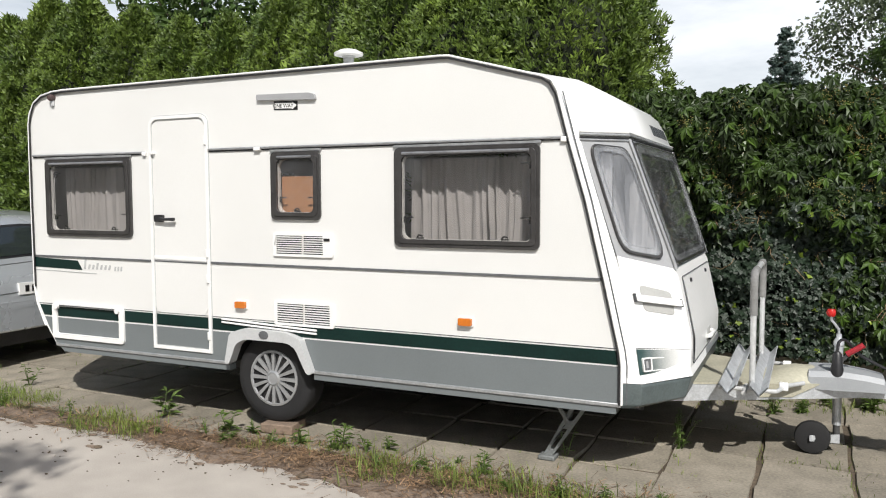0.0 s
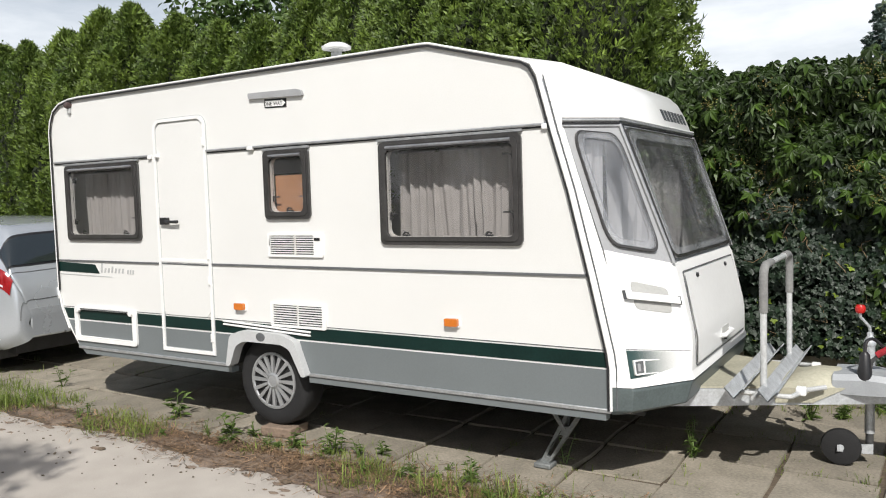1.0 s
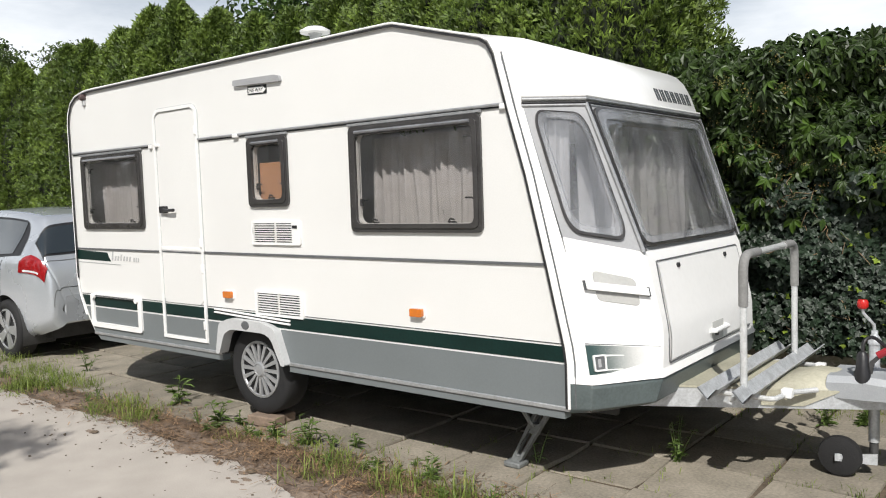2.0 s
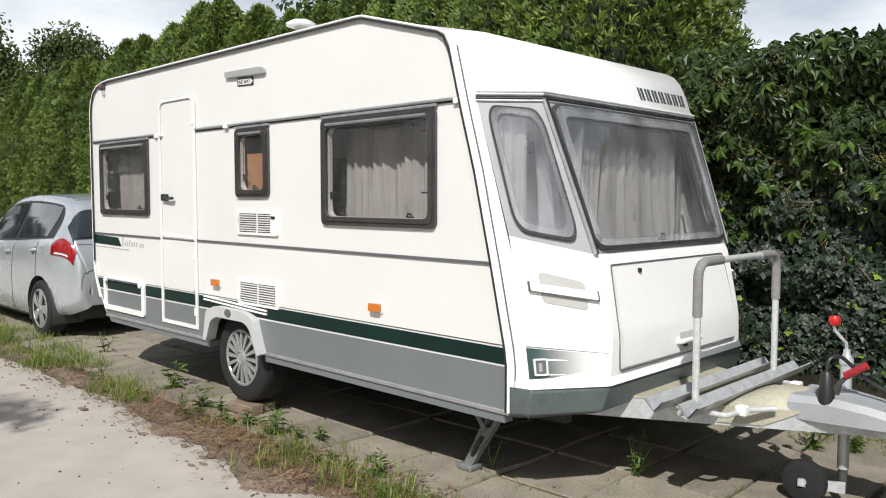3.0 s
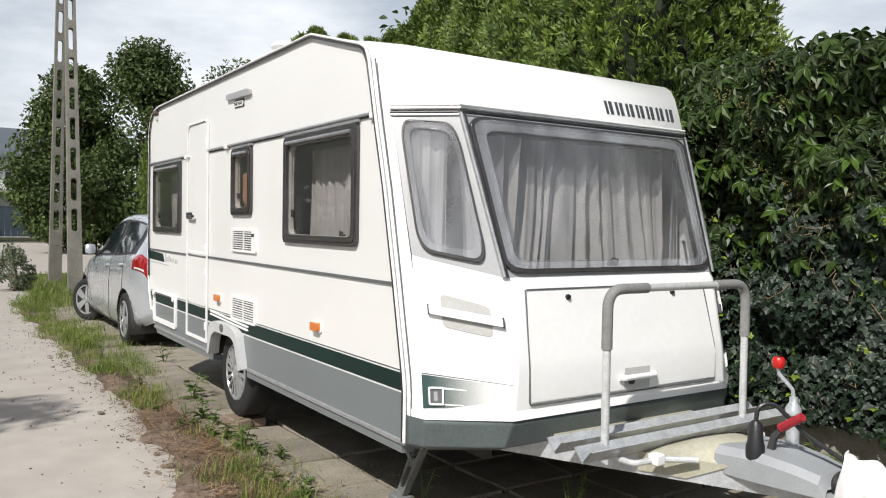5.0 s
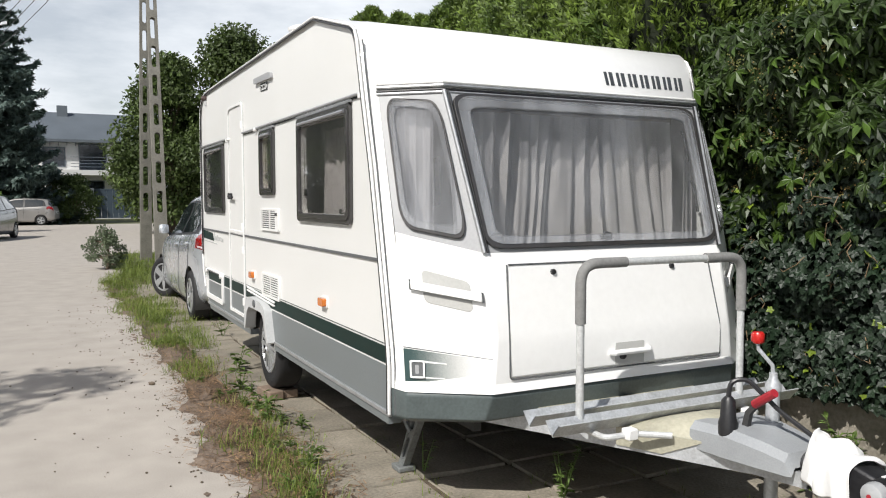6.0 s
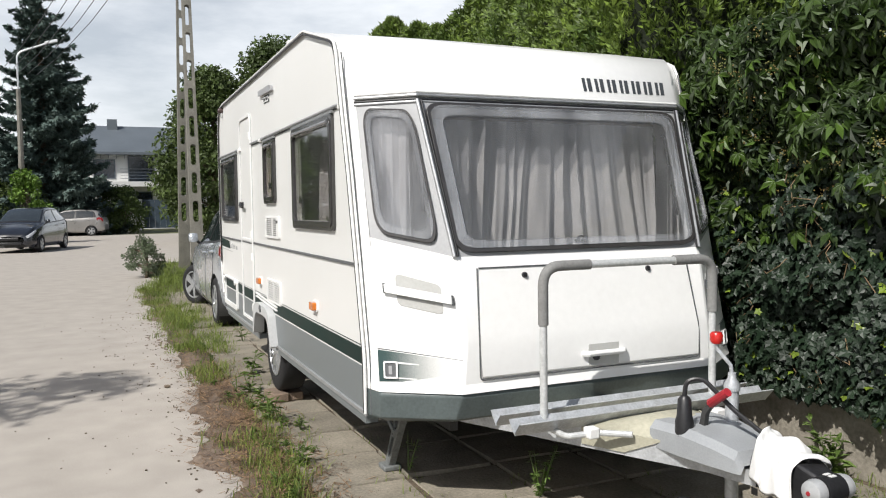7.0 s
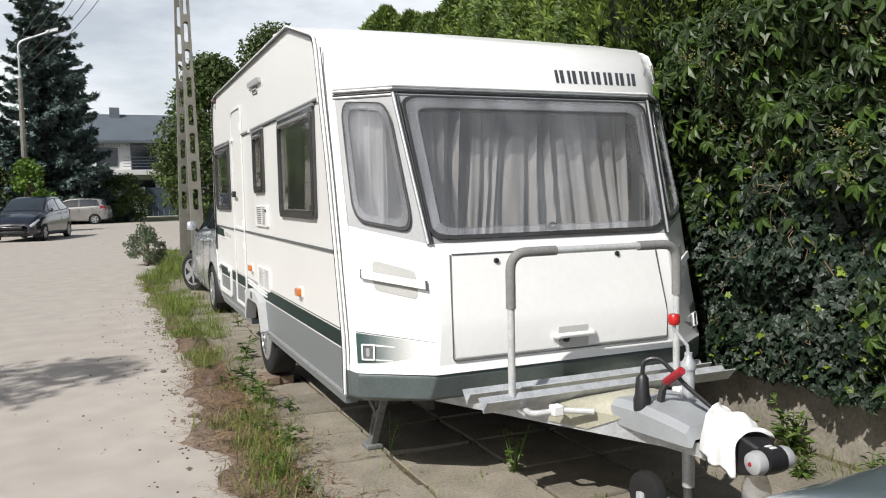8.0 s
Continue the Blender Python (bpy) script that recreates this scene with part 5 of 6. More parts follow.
rr = random.Random(9)


def climber_places(count, accept, size, tilt):
    spots, outs, sizes = [], [], []
    while len(spots) < count:
        x, z = rr.uniform(1.95, 6.2), rr.uniform(0.40, 2.56)
        top = 2.48 + 0.07 * lump(x, 0, 0, 2.5, 4)
        if z > top or rr.random() > accept(x, z):
            continue
        y = face_y(x, z) + rr.random() ** 1.5 * 0.16 - 0.02
        if z > top - 0.12:
            y += rr.random() * 0.5
        spots.append((x, y, z))
        outs.append((rr.uniform(-0.4, 0.4), -1.0, 0.45 if z < top - 0.12 else 1.0))
        sizes.append(rr.uniform(*size))
    spots, outs = np.array(spots), np.array(outs)
    downs = np.tile(np.array(tilt), (count, 1))
    return frames_from(outs, downs, np.array(sizes), rng, 0.36), spots


def creeper_share(x, z):
    s = min(1, max(0, (z - 1.15 - 0.25 * lump(x, 0, z, 1.2, 2)) / 0.5))
    return max(s, min(1, max(0, (x - 3.25) / 0.5)) * (0.9 if z > 0.5 else 0.25))


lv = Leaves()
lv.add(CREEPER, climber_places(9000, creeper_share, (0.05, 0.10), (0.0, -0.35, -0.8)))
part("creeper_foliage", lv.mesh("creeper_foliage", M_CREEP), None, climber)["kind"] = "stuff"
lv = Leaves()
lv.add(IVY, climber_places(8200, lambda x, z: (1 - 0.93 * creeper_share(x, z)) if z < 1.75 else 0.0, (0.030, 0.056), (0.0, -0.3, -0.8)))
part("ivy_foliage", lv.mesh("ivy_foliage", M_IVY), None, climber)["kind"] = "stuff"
lv = Leaves()
lv.add(IVY, climber_places(420, lambda x, z: max(0, 0.8 * lump(x, 0, z, 2.0, 6)) if z < 1.5 else 0.0, (0.028, 0.045), (0.0, -0.6, -0.5)))
part("young_ivy", lv.mesh("young_ivy", M_IVYL), None, climber, "bright young ivy leaves")["kind"] = "stuff"
# berry clusters
ball_me = bmesh.new()
bmesh.ops.create_icosphere(ball_me, subdivisions=1, radius=1.0)
BALL = (np.array([v.co[:] for v in ball_me.verts]), [tuple(v.index for v in f.verts) for f in ball_me.faces])
ball_me.free()
lv = Leaves()
bs, bz = [], []
for _ in range(75):
    x, z = rr.uniform(2.1, 4.6), rr.uniform(1.35, 2.4)
    c = Vector((x, face_y(x, z) - 0.03, z))
    for _ in range(24):
        bs.append(c + Vector((rr.gauss(0, 0.03), rr.gauss(0, 0.015), rr.gauss(0, 0.025))))
        bz.append(rr.uniform(0.0035, 0.0055))
lv.add(BALL, (np.tile(np.eye(3), (len(bs), 1, 1)) * np.array(bz)[:, None, None], np.array([tuple(b) for b in bs])))
part("berry_cluster", lv.mesh("berry_cluster", M_BERRY), None, climber, "small unripe berries")["kind"] = "stuff"
for _ in range(36):
    bm = bmesh.new()
    x, z = rr.uniform(2.1, 4.3), rr.uniform(0.35, 1.6)
    p = [Vector((x, face_y(x, z) - 0.01, z))]
    for _ in range(5):
        x, z = x + rr.uniform(-0.06, 0.08), z + rr.uniform(-0.02, 0.10)
        p.append(Vector((x, face_y(x, z) - rr.uniform(0.0, 0.03), z)))
    add_tube(bm, p, 0.0028, 4)
    part("bare_stem", bm, M_STEM, climber, "thin brown climbing stem")
# the creeper leaves nearest the path, one by one, coloured brighter as if sunlit
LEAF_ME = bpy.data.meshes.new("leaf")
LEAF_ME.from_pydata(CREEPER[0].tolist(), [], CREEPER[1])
LEAF_ME.materials.append(M_CREEPLIT)
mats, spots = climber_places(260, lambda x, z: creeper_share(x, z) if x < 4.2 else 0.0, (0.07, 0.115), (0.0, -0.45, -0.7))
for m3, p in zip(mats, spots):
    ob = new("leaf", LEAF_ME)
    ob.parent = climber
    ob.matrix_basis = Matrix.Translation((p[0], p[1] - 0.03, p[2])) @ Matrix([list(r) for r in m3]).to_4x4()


# grass, dry litter and weeds
def tuft_cloud(name, label, material, places, blades, length, width, parent=None):
    """Grass blades gathered in tufts."""
    rr = random.Random(len(places) + blades)
    v, f = [], []
    for x, y, z, s in places:
        for _ in range(blades):
            a, ln = rr.uniform(0, 6.2832), length * s * rr.uniform(0.35, 1.35)
            bx, by = x + rr.gauss(0, 0.05 * s + 0.015), y + rr.gauss(0, 0.05 * s + 0.015)
            out, w = ln * rr.uniform(0.25, 0.97), width * rr.uniform(0.6, 1.4)
            dx, dy = math.cos(a), math.sin(a)
            b = len(v)
            h = (ln * ln - out * out) ** 0.5
            v += [(bx - dy * w, by + dx * w, z), (bx + dy * w, by - dx * w, z), (bx + dx * out * 0.4 + dy * w * 0.8, by + dy * out * 0.4 - dx * w * 0.8, z + h * 0.62),
                  (bx + dx * out * 0.4 - dy * w * 0.8, by + dy * out * 0.4 + dx * w * 0.8, z + h * 0.62), (bx + dx * out, by + dy * out, z + h * rr.uniform(0.75, 1.0))]
            f += [(b, b + 1, b + 2, b + 3), (b + 3, b + 2, b + 4)]
    me = bpy.data.meshes.new(name)
    me.from_pydata(v, [], f)
    me.materials.append(material)
    ob = part(name, me, None, parent)
    return tagged(ob, label, "grass", kind="stuff")


rr = random.Random(31)
places = []
for _ in range(1700):
    x = rr.uniform(-12.5, 4.2)
    y = road_edge(x) + rr.gauss(0.10, 0.13)
    if lump(x, y, 0, 1.5, 3) + (0.25 if x < -2.5 else 0) > rr.uniform(-0.05, 0.4):
        places.append((x, y, 0.01, rr.uniform(0.3, 1.15)))
for cx, cy, n, s in ((0.35, -0.12, 4, 0.7), (0.62, -0.12, 5, 0.8), (1.45, -0.28, 7, 1.0), (1.68, -0.24, 8, 1.1), (1.92, -0.30, 8, 1.1), (2.2, -0.34, 8, 1.1), (2.5, -0.32, 6, 1.0), (-0.95, -0.30, 9, 0.9), (-1.25, -0.24, 7, 0.8),
                     (-2.2, -0.12, 8, 0.9), (-2.7, -0.05, 8, 0.9), (-3.2, 0.05, 10, 1.0), (-3.9, 0.1, 10, 1.0), (-4.6, 0.05, 10, 1.1), (-5.5, 0.0, 12, 1.2), (0.05, -0.22, 4, 0.6), (1.0, -0.2, 4, 0.7)):
    for _ in range(n):
        places.append((cx + rr.gauss(0, 0.09), cy + rr.gauss(0, 0.05), 0.01, s * rr.uniform(0.8, 1.3)))
tuft_cloud("verge_grass", "patchy green grass along the crumbling road edge", M_GRASS, places, 22, 0.13, 0.0022)
places = []
for _ in range(420):
    i, j = rr.randrange(-17, 9), rr.randrange(0, 5)
    if rr.random() < 0.5:
        x, y = i * 0.505, 0.07 + j * 0.505 + rr.uniform(-0.25, 0.25)
    else:
        x, y = i * 0.505 + rr.uniform(-0.25, 0.25), -0.18 + j * 0.505
    if lump(x, y, 0, 0.9, 7) > -0.1 and not (-1.9 < x < 2.3 and y > 0.55):
        places.append((x, y, 0.01, rr.uniform(0.3, 0.75)))
for _ in range(520):
    x = rr.uniform(-9, 6)
    if -2.2 < x < 2.0:
        continue
    places.append((x, rr.uniform(2.1, 2.42), 0.0, rr.uniform(0.5, 1.3)))
tuft_cloud("joint_grass", "short green grass in the slab joints and by the wall", M_GRASS, places, 13, 0.10, 0.002)
places = []
for _ in range(700):
    x = rr.uniform(-16.5, -7.5)
    places.append((x, rr.uniform(road_edge(x) - 0.1, 2.4), 0.0, rr.uniform(0.6, 1.6)))
tuft_cloud("far_verge_grass", "taller grass between the slabs and the lattice pole", M_GRASS, places, 12, 0.15, 0.004)
# litter lying flat
v, f = [], []
for _ in range(17000):
    x = rr.gauss(0.9, 1.4) if rr.random() < 0.7 else rr.uniform(-9, 4)
    y = road_edge(x) + rr.gauss(0.08, 0.14)
    a, ln, w = rr.uniform(0, 6.28), rr.uniform(0.02, 0.085), rr.uniform(0.0008, 0.0032)
    z = 0.014 + rr.random() ** 2 * 0.03
    dx, dy, tz = math.cos(a) * ln, math.sin(a) * ln, rr.uniform(-0.006, 0.018)
    b = len(v)
    v += [(x - dy * w / ln, y + dx * w / ln, z), (x + dy * w / ln, y - dx * w / ln, z), (x + dx + dy * w / ln, y + dy - dx * w / ln, z + tz), (x + dx - dy * w / ln, y + dy + dx * w / ln, z + tz)]
    f.append((b, b + 1, b + 2, b + 3))
me = bpy.data.meshes.new("dry_litter")
me.from_pydata(v, [], f)
me.materials.append(M_STRAW)
tagged(part("dry_litter", me, None), "dry brown stalks and leaf litter on the road edge", "plant litter", kind="stuff")
# soil bank along the edge
rows = []
for j in range(9):
    w = j / 8
    rows.append([(x, road_edge(x) - 0.16 + 0.40 * w + 0.22 * lump(x, w * 0.5, 0, 2.1, 5) + 0.05 * lump(x, w, 0, 6, 5), 0.002 + math.sin(w * 3.1416) * (0.022 + 0.02 * lump(x, w, 0, 3, 6)) - (0.02 if j in (0, 8) else 0)) for x in [-9.4 + 0.08 * i for i in range(180)]])
tagged(part("soil_bank", loft(rows), M_SPILL, None), "low bank of crumbled brown soil", "soil", kind="stuff")
# thin spills of soil and gravel over the edge of the asphalt
bm = bmesh.new()
for _ in range(420):
    x = rr.uniform(-9, 4.5)
    y, r = road_edge(x) - abs(rr.gauss(0.03, 0.16)), rr.uniform(0.004, 0.024)
    ring = [bm.verts.new((x + 1.9 * r * math.cos(a) * (1 + 0.5 * lump(math.cos(a), math.sin(a), x, 1.3, 2)), y + r * math.sin(a) * (1 + 0.5 * lump(math.cos(a), math.sin(a), x, 1.3, 6)), 0.0015 + 0.00002 * (_ % 40))) for a in [6.2832 * i / 14 for i in range(14)]]
    top = bm.verts.new((x, y, 0.006 + 0.004 * rr.random()))
    for i in range(14):
        bm.faces.new((ring[i], ring[(i + 1) % 14], top))
tagged(part("soil_spill", bm, M_SPILL, None), "thin brown soil spilled over the asphalt edge", "soil", kind="stuff")
# pebbles and clods on the road
lv = Leaves()
ps = [(rr.uniform(-6, 5.5), 0, 0) for _ in range(420)]
ps = [(x, road_edge(x) - abs(rr.gauss(0, 0.5)) - 0.02, 0.003) for x, _, _ in ps]
sz = np.array([rr.uniform(0.003, 0.009) for _ in ps])
lv.add(BALL, (np.tile(np.diag([1.3, 1.0, 0.6]), (len(ps), 1, 1)) * sz[:, None, None], np.array(ps)))
tagged(part("road_grit", lv.mesh("road_grit", M_SOIL), None), "brown grit scattered on the asphalt", "grit", kind="stuff")
for x, y, s in ((0.635, -0.556, 0.028), (-0.9, -0.66, 0.022), (2.35, -0.62, 0.02)):
    bm = bmesh.new()
    bmesh.ops.create_icosphere(bm, subdivisions=2, radius=1.0)
    for vv in bm.verts:
        vv.co = Vector((vv.co.x * s * 1.3, vv.co.y * s, vv.co.z * s * 0.5)) * (1 + 0.35 * lump(vv.co.x, vv.co.y, vv.co.z, 1.6, x)) + Vector((x, y, s * 0.35))
    tagged(part("clod", bm, M_SOIL, None), "small dark clod lying on the asphalt", "clod")


def weed(x, y, h, leaves, ln, wd, seed, stalks=3, label="leafy green weed growing from a slab joint"):
    rr = random.Random(seed)
    ob = thing("weed", label, "weed", pose(x, y, 0.02), "weeds")
    bm, lv, mats, spots = bmesh.new(), Leaves(), [], []
    for s in range(stalks):
        a, lean = rr.uniform(0, 6.28), rr.uniform(0.05, 0.4) * h
        top = Vector((math.cos(a) * lean, math.sin(a) * lean, h * rr.uniform(0.7, 1.0)))
        add_tube(bm, [(0, 0, -0.01), top * 0.5 + Vector((0, 0, 0.03 * h)), top], [0.004, 0.003, 0.0015], 5)
        for k in range(leaves):
            u = rr.uniform(0.05, 1.0)
            b = rr.uniform(0, 6.28)
            y_ax = Vector((math.cos(b), math.sin(b), rr.uniform(-0.2, 0.6))).normalized()
            z_ax = (Vector((0, 0, 1)) - y_ax * y_ax.z).normalized()
            x_ax = y_ax.cross(z_ax)
            sc = ln * rr.uniform(0.6, 1.1) * (1.1 - 0.5 * u)
            mats.append([[x_ax[i] * sc * wd, y_ax[i] * sc, z_ax[i] * sc] for i in range(3)])
            spots.append(tuple(top * u))
    part("stalk", bm, M_WEED, ob)
    lv.add(SIMPLE, (np.array(mats), np.array(spots)))
    part("leaves", lv.mesh("leaves", M_WEED), None, ob)
    return ob


weed(-1.0, 0.03, 0.20, 10, 0.13, 0.55, 1)
weed(2.56, 0.80, 0.30, 16, 0.05, 0.7, 2, 5)
weed(0.62, -0.12, 0.20, 12, 0.10, 0.45, 3, 3)
weed(0.30, -0.13, 0.13, 8, 0.10, 0.5, 4)
weed(-0.30, -0.10, 0.16, 9, 0.10, 0.8, 5)
weed(-2.75, 0.25, 0.2, 8, 0.10, 0.35, 6)
weed(3.72, 2.30, 0.26, 12, 0.14, 0.45, 7, 4, "broad-leaved weed growing against the concrete wall")
weed(3.45, 2.28, 0.16, 10, 0.10, 0.4, 8, 4, "leafy weed growing against the concrete wall")
weed(4.05, 2.2, 0.2, 12, 0.12, 0.4, 9, 4, "leafy weed growing against the concrete wall")
weed(0.9, 0.02, 0.12, 8, 0.08, 0.4, 10)
weed(1.62, -0.16, 0.15, 12, 0.08, 0.3, 12, 4)
weed(2.1, -0.30, 0.14, 12, 0.07, 0.3, 13, 4)
weed(1.95, 0.35, 0.22, 7, 0.05, 0.3, 14, 2)
weed(-0.12, -0.06, 0.1, 7, 0.07, 0.7, 15)
wr = random.Random(77)
for i in range(30):
    wx = wr.uniform(-5.5, 2.6)
    weed(wx, road_edge(wx) + wr.gauss(0.12, 0.09), wr.uniform(0.04, 0.12), wr.randrange(5, 11), wr.uniform(0.03, 0.065), wr.uniform(0.18, 0.6), 200 + i, 3, "low green weed on the crumbling road edge")
weed(3.06, 1.9, 0.3, 14, 0.07, 0.5, 16, 5)
weed(2.98, 2.24, 0.30, 16, 0.13, 0.5, 17, 5, "broad-leaved weed growing against the concrete wall")
weed(3.24, 2.02, 0.13, 18, 0.07, 0.35, 18, 6, "low leafy weed beside the concrete wall")


# trees
def crown_leaves(spots_fn, count, size, shape, material, seed, jitter=0.7):
    rng, rr = np.random.default_rng(seed), random.Random(seed)
    spots, outs = [], []
    while len(spots) < count:
        p, o = spots_fn(rr)
        spots.append(p)
        outs.append(o)
    spots, outs = np.array(spots), np.array(outs)
    sizes = rng.uniform(size[0], size[1], count)
    ups = outs * 0.4 + np.array((0, 0, -0.4))
    lv = Leaves()
    lv.add(shape, (frames_from(outs + np.array((0, 0, 0.4)), ups, sizes, rng, jitter), spots))
    return lv.mesh("crown", material)


def broad_tree(name, label, x, y, height, spread, base, count, size, material, seed, shape=SIMPLE, clumps=60, category="tree"):
    """Trunk and limbs with leaf clumps round the limb ends, gaps between them."""
    rr = random.Random(seed)
    ob = thing(name, label, category, pose(x, y, 0, 0, 0, 0))
    bm, ends = bmesh.new(), []
    add_tube(bm, [(0, 0, -0.1), (0.1, 0.05, base), (0.0, 0.1, height * 0.7)], [height * 0.022 + 0.03, height * 0.018 + 0.02, height * 0.006], 8)
    for k in range(clumps):
        a, u = rr.uniform(0, 6.28), rr.random()
        z = base + (height - base) * (0.04 + 0.94 * u)
        rad = spread * math.sin(min(1.0, 0.22 + u * 0.95) * 2.9) ** 0.7 * (0.35 + 0.65 * rr.random() ** 0.5) if u < 0.97 else 0.1 * spread
        e = Vector((math.cos(a) * rad, math.sin(a) * rad, z))
        ends.append(e)
        if k % 3 == 0:
            s = Vector((0, 0.05, max(base * 0.8, z * 0.7)))
            add_tube(bm, [s, (s + e) / 2 + Vector((0, 0, 0.1 * spread)), e], [0.05 * spread * 0.5 + 0.008, 0.03, 0.008], 5)
    part("trunk", bm, M_BARK, ob, "bark trunk and limbs", smooth=60)
    cr = spread * 0.34

    def spot(r):
        e = ends[r.randrange(len(ends))]
        d = Vector((r.gauss(0, 1), r.gauss(0, 1), r.gauss(0, 1))).normalized()
        p = e + Vector((d.x, d.y, d.z * 0.7)) * cr * r.random() ** 0.45
        return tuple(p), tuple(d)

    part("crown", crown_leaves(spot, count, size, shape, material, seed), None, ob)
    return ob


def spruce(x, y, height, radius, seed, label, lift=0.0):
    rr, rng = random.Random(seed), np.random.default_rng(seed)
    ob = thing("spruce", label, "conifer", pose(x, y, lift))
    part("trunk", tube([(0, 0, -0.1), (0, 0, height)], [height * 0.016 + 0.05, 0.01], 8), M_BARK, ob, smooth=60)
    bm, spots, outs, ups, sizes = bmesh.new(), [], [], [], []
    levels = 30
    for j in range(levels):
        u = j / (levels - 1)
        z = height * (0.06 + 0.93 * u)
        ln = radius * (1 - u) ** 0.85 + 0.12
        for k in range(11 if u < 0.8 else 8):
            a = rr.uniform(0, 6.28)
            l2 = ln * rr.uniform(0.65, 1.12)
            z = height * (0.06 + 0.93 * min(1.0, max(0.0, u + rr.uniform(-0.55, 0.55) / levels)))
            d = Vector((math.cos(a), math.sin(a), 0))
            pts = [Vector((0, 0, z)) + d * l2 * t + Vector((0, 0, -0.30 * l2 * math.sin(t * 2.2) + 0.12 * l2 * t * t)) for t in (0, 0.33, 0.66, 1.0)]
            add_tube(bm, pts, [0.03, 0.02, 0.012, 0.004], 4)
            for _ in range(int(22 + 70 * (1 - u))):
                t = rr.random() ** 0.7
                p = Vector((0, 0, z)) + d * l2 * t + Vector((0, 0, -0.30 * l2 * math.sin(t * 2.2) + 0.12 * l2 * t * t))
                side = d.cross(Vector((0, 0, 1))) * rr.choice((-1, 1))
                q = (d * 0.8 + side * rr.uniform(0.2, 1.0) + Vector((0, 0, -0.35))).normalized()
                spots.append(tuple(p))
                ups.append(tuple(q))
                outs.append((0.0, 0.0, 1.0))
                sizes.append(rr.uniform(0.6, 1.2) * (0.20 + 0.26 * (1 - u)) * radius / 3.2)
    part("branches", bm, M_BARK, ob)
    lv = Leaves()
    lv.add(blade_fan(7, 110, 1.0, 0.13, 0.3, seed), (frames_from(np.array(outs), np.array(ups), np.array(sizes), rng, 0.5), np.array(spots)))
    part("needles", lv.mesh("needles", M_SPRUCE), None, ob, "blue-grey needles")
    return ob


broad_tree("fruit_tree", "leafy broad-leaved tree rising behind the thuja hedge", -6.2, 6.4, 5.2, 2.3, 1.6, 5200, (0.12, 0.20), M_BROAD, 41, clumps=46)
broad_tree("fruit_tree", "leafy broad-leaved tree rising behind the thuja hedge", -3.0, 6.6, 4.7, 1.7, 1.6, 3600, (0.12, 0.20), M_BROAD, 42, clumps=36)
broad_tree("birch", "grey-green birch with hanging twigs behind the creeper", 5.3, 16.0, 9.5, 2.0, 2.0, 26000, (0.08, 0.14), M_BIRCH, 43, clumps=80)
broad_tree("garden_tree", "green garden tree rising behind the creeper", 4.75, 10.5, 4.6, 1.2, 1.0, 12000, (0.06, 0.11), M_BROAD, 44, clumps=40)
spruce(2.2, 30.0, 8.3, 2.3, 45, "young blue-grey spruce rising behind the creeper")
spruce(-50.5, -4.3, 19.0, 4.4, 46, "tall blue-grey spruce beyond the parked cars")
spruce(-52.0, -9.9, 19.5, 4.4, 47, "tall blue-grey spruce at the far road side")
spruce(-50.0, -2.8, 8.8, 2.1, 48, "small blue-grey spruce beside the gate")
for x, y, h, s, mt, sd, n in ((-31.5, 3.6, 7.8, 2.3, M_DARKLF, 51, 15000), (-32.0, 6.8, 9.3, 3.0, M_DARKLF, 52, 19000), (-34.0, 12.0, 9.2, 3.4, M_DARKLF, 53, 16000), (-36.0, 17.5, 9.5, 3.5, M_DARKLF, 54, 12000)):
    broad_tree("road_tree", "dark green broad-leaved tree across the side road", x, y, h, s, 0.5, int(n * 1.7), (0.11, 0.24), mt, sd, clumps=110)
for x, y, h, s, mt, sd in ((-36.0, -4.3, 3.4, 0.95, M_LIGHTLF, 61), (-51.0, 0.3, 3.0, 1.5, M_DARKLF, 62), (-53.0, -1.1, 3.4, 1.8, M_DARKLF, 63), (-38.0, -8.5, 5.2, 2.3, M_LIGHTLF, 64), (-33.0, 4.7, 2.4, 1.7, M_DARKLF, 65), (-30.0, 9.5, 2.6, 2.0, M_DARKLF, 66), (-50.5, -6.2, 4.4, 2.6, M_DARKLF, 67), (-22.5, 5.6, 2.8, 1.5, M_DARKLF, 68), (-34, 14.5, 3.0, 2.5, M_DARKLF, 69)):
    broad_tree("bush", "bright green bush beside the road" if mt is M_LIGHTLF else "dark green bush beside the road", x, y, h, s, 0.15, 4200, (0.12, 0.22), mt, sd, clumps=40, category="bush")
broad_tree("shrub", "loose grey-green roadside shrub in the verge", -12.4, -0.30, 0.88, 0.42, 0.02, 3600, (0.035, 0.06), M_BIRCH, 71, clumps=34, category="shrub")
broad_tree("street_tree", "sparse roadside tree whose crown shades part of the asphalt", 2.2, -7.0, 7.0, 0.9, 5.0, 750, (0.10, 0.17), M_BROAD, 81, clumps=20)

for k in range(11):
    broad_tree("road_tree", "dark green broad-leaved tree on the far side of the road", -48.0 + 5.2 * k, -12.6 - 1.4 * (k % 3), 6.4 + 0.9 * ((k * 5) % 4), 2.7, 0.6, 4200, (0.20, 0.40), M_DARKLF, 90 + k, clumps=60)

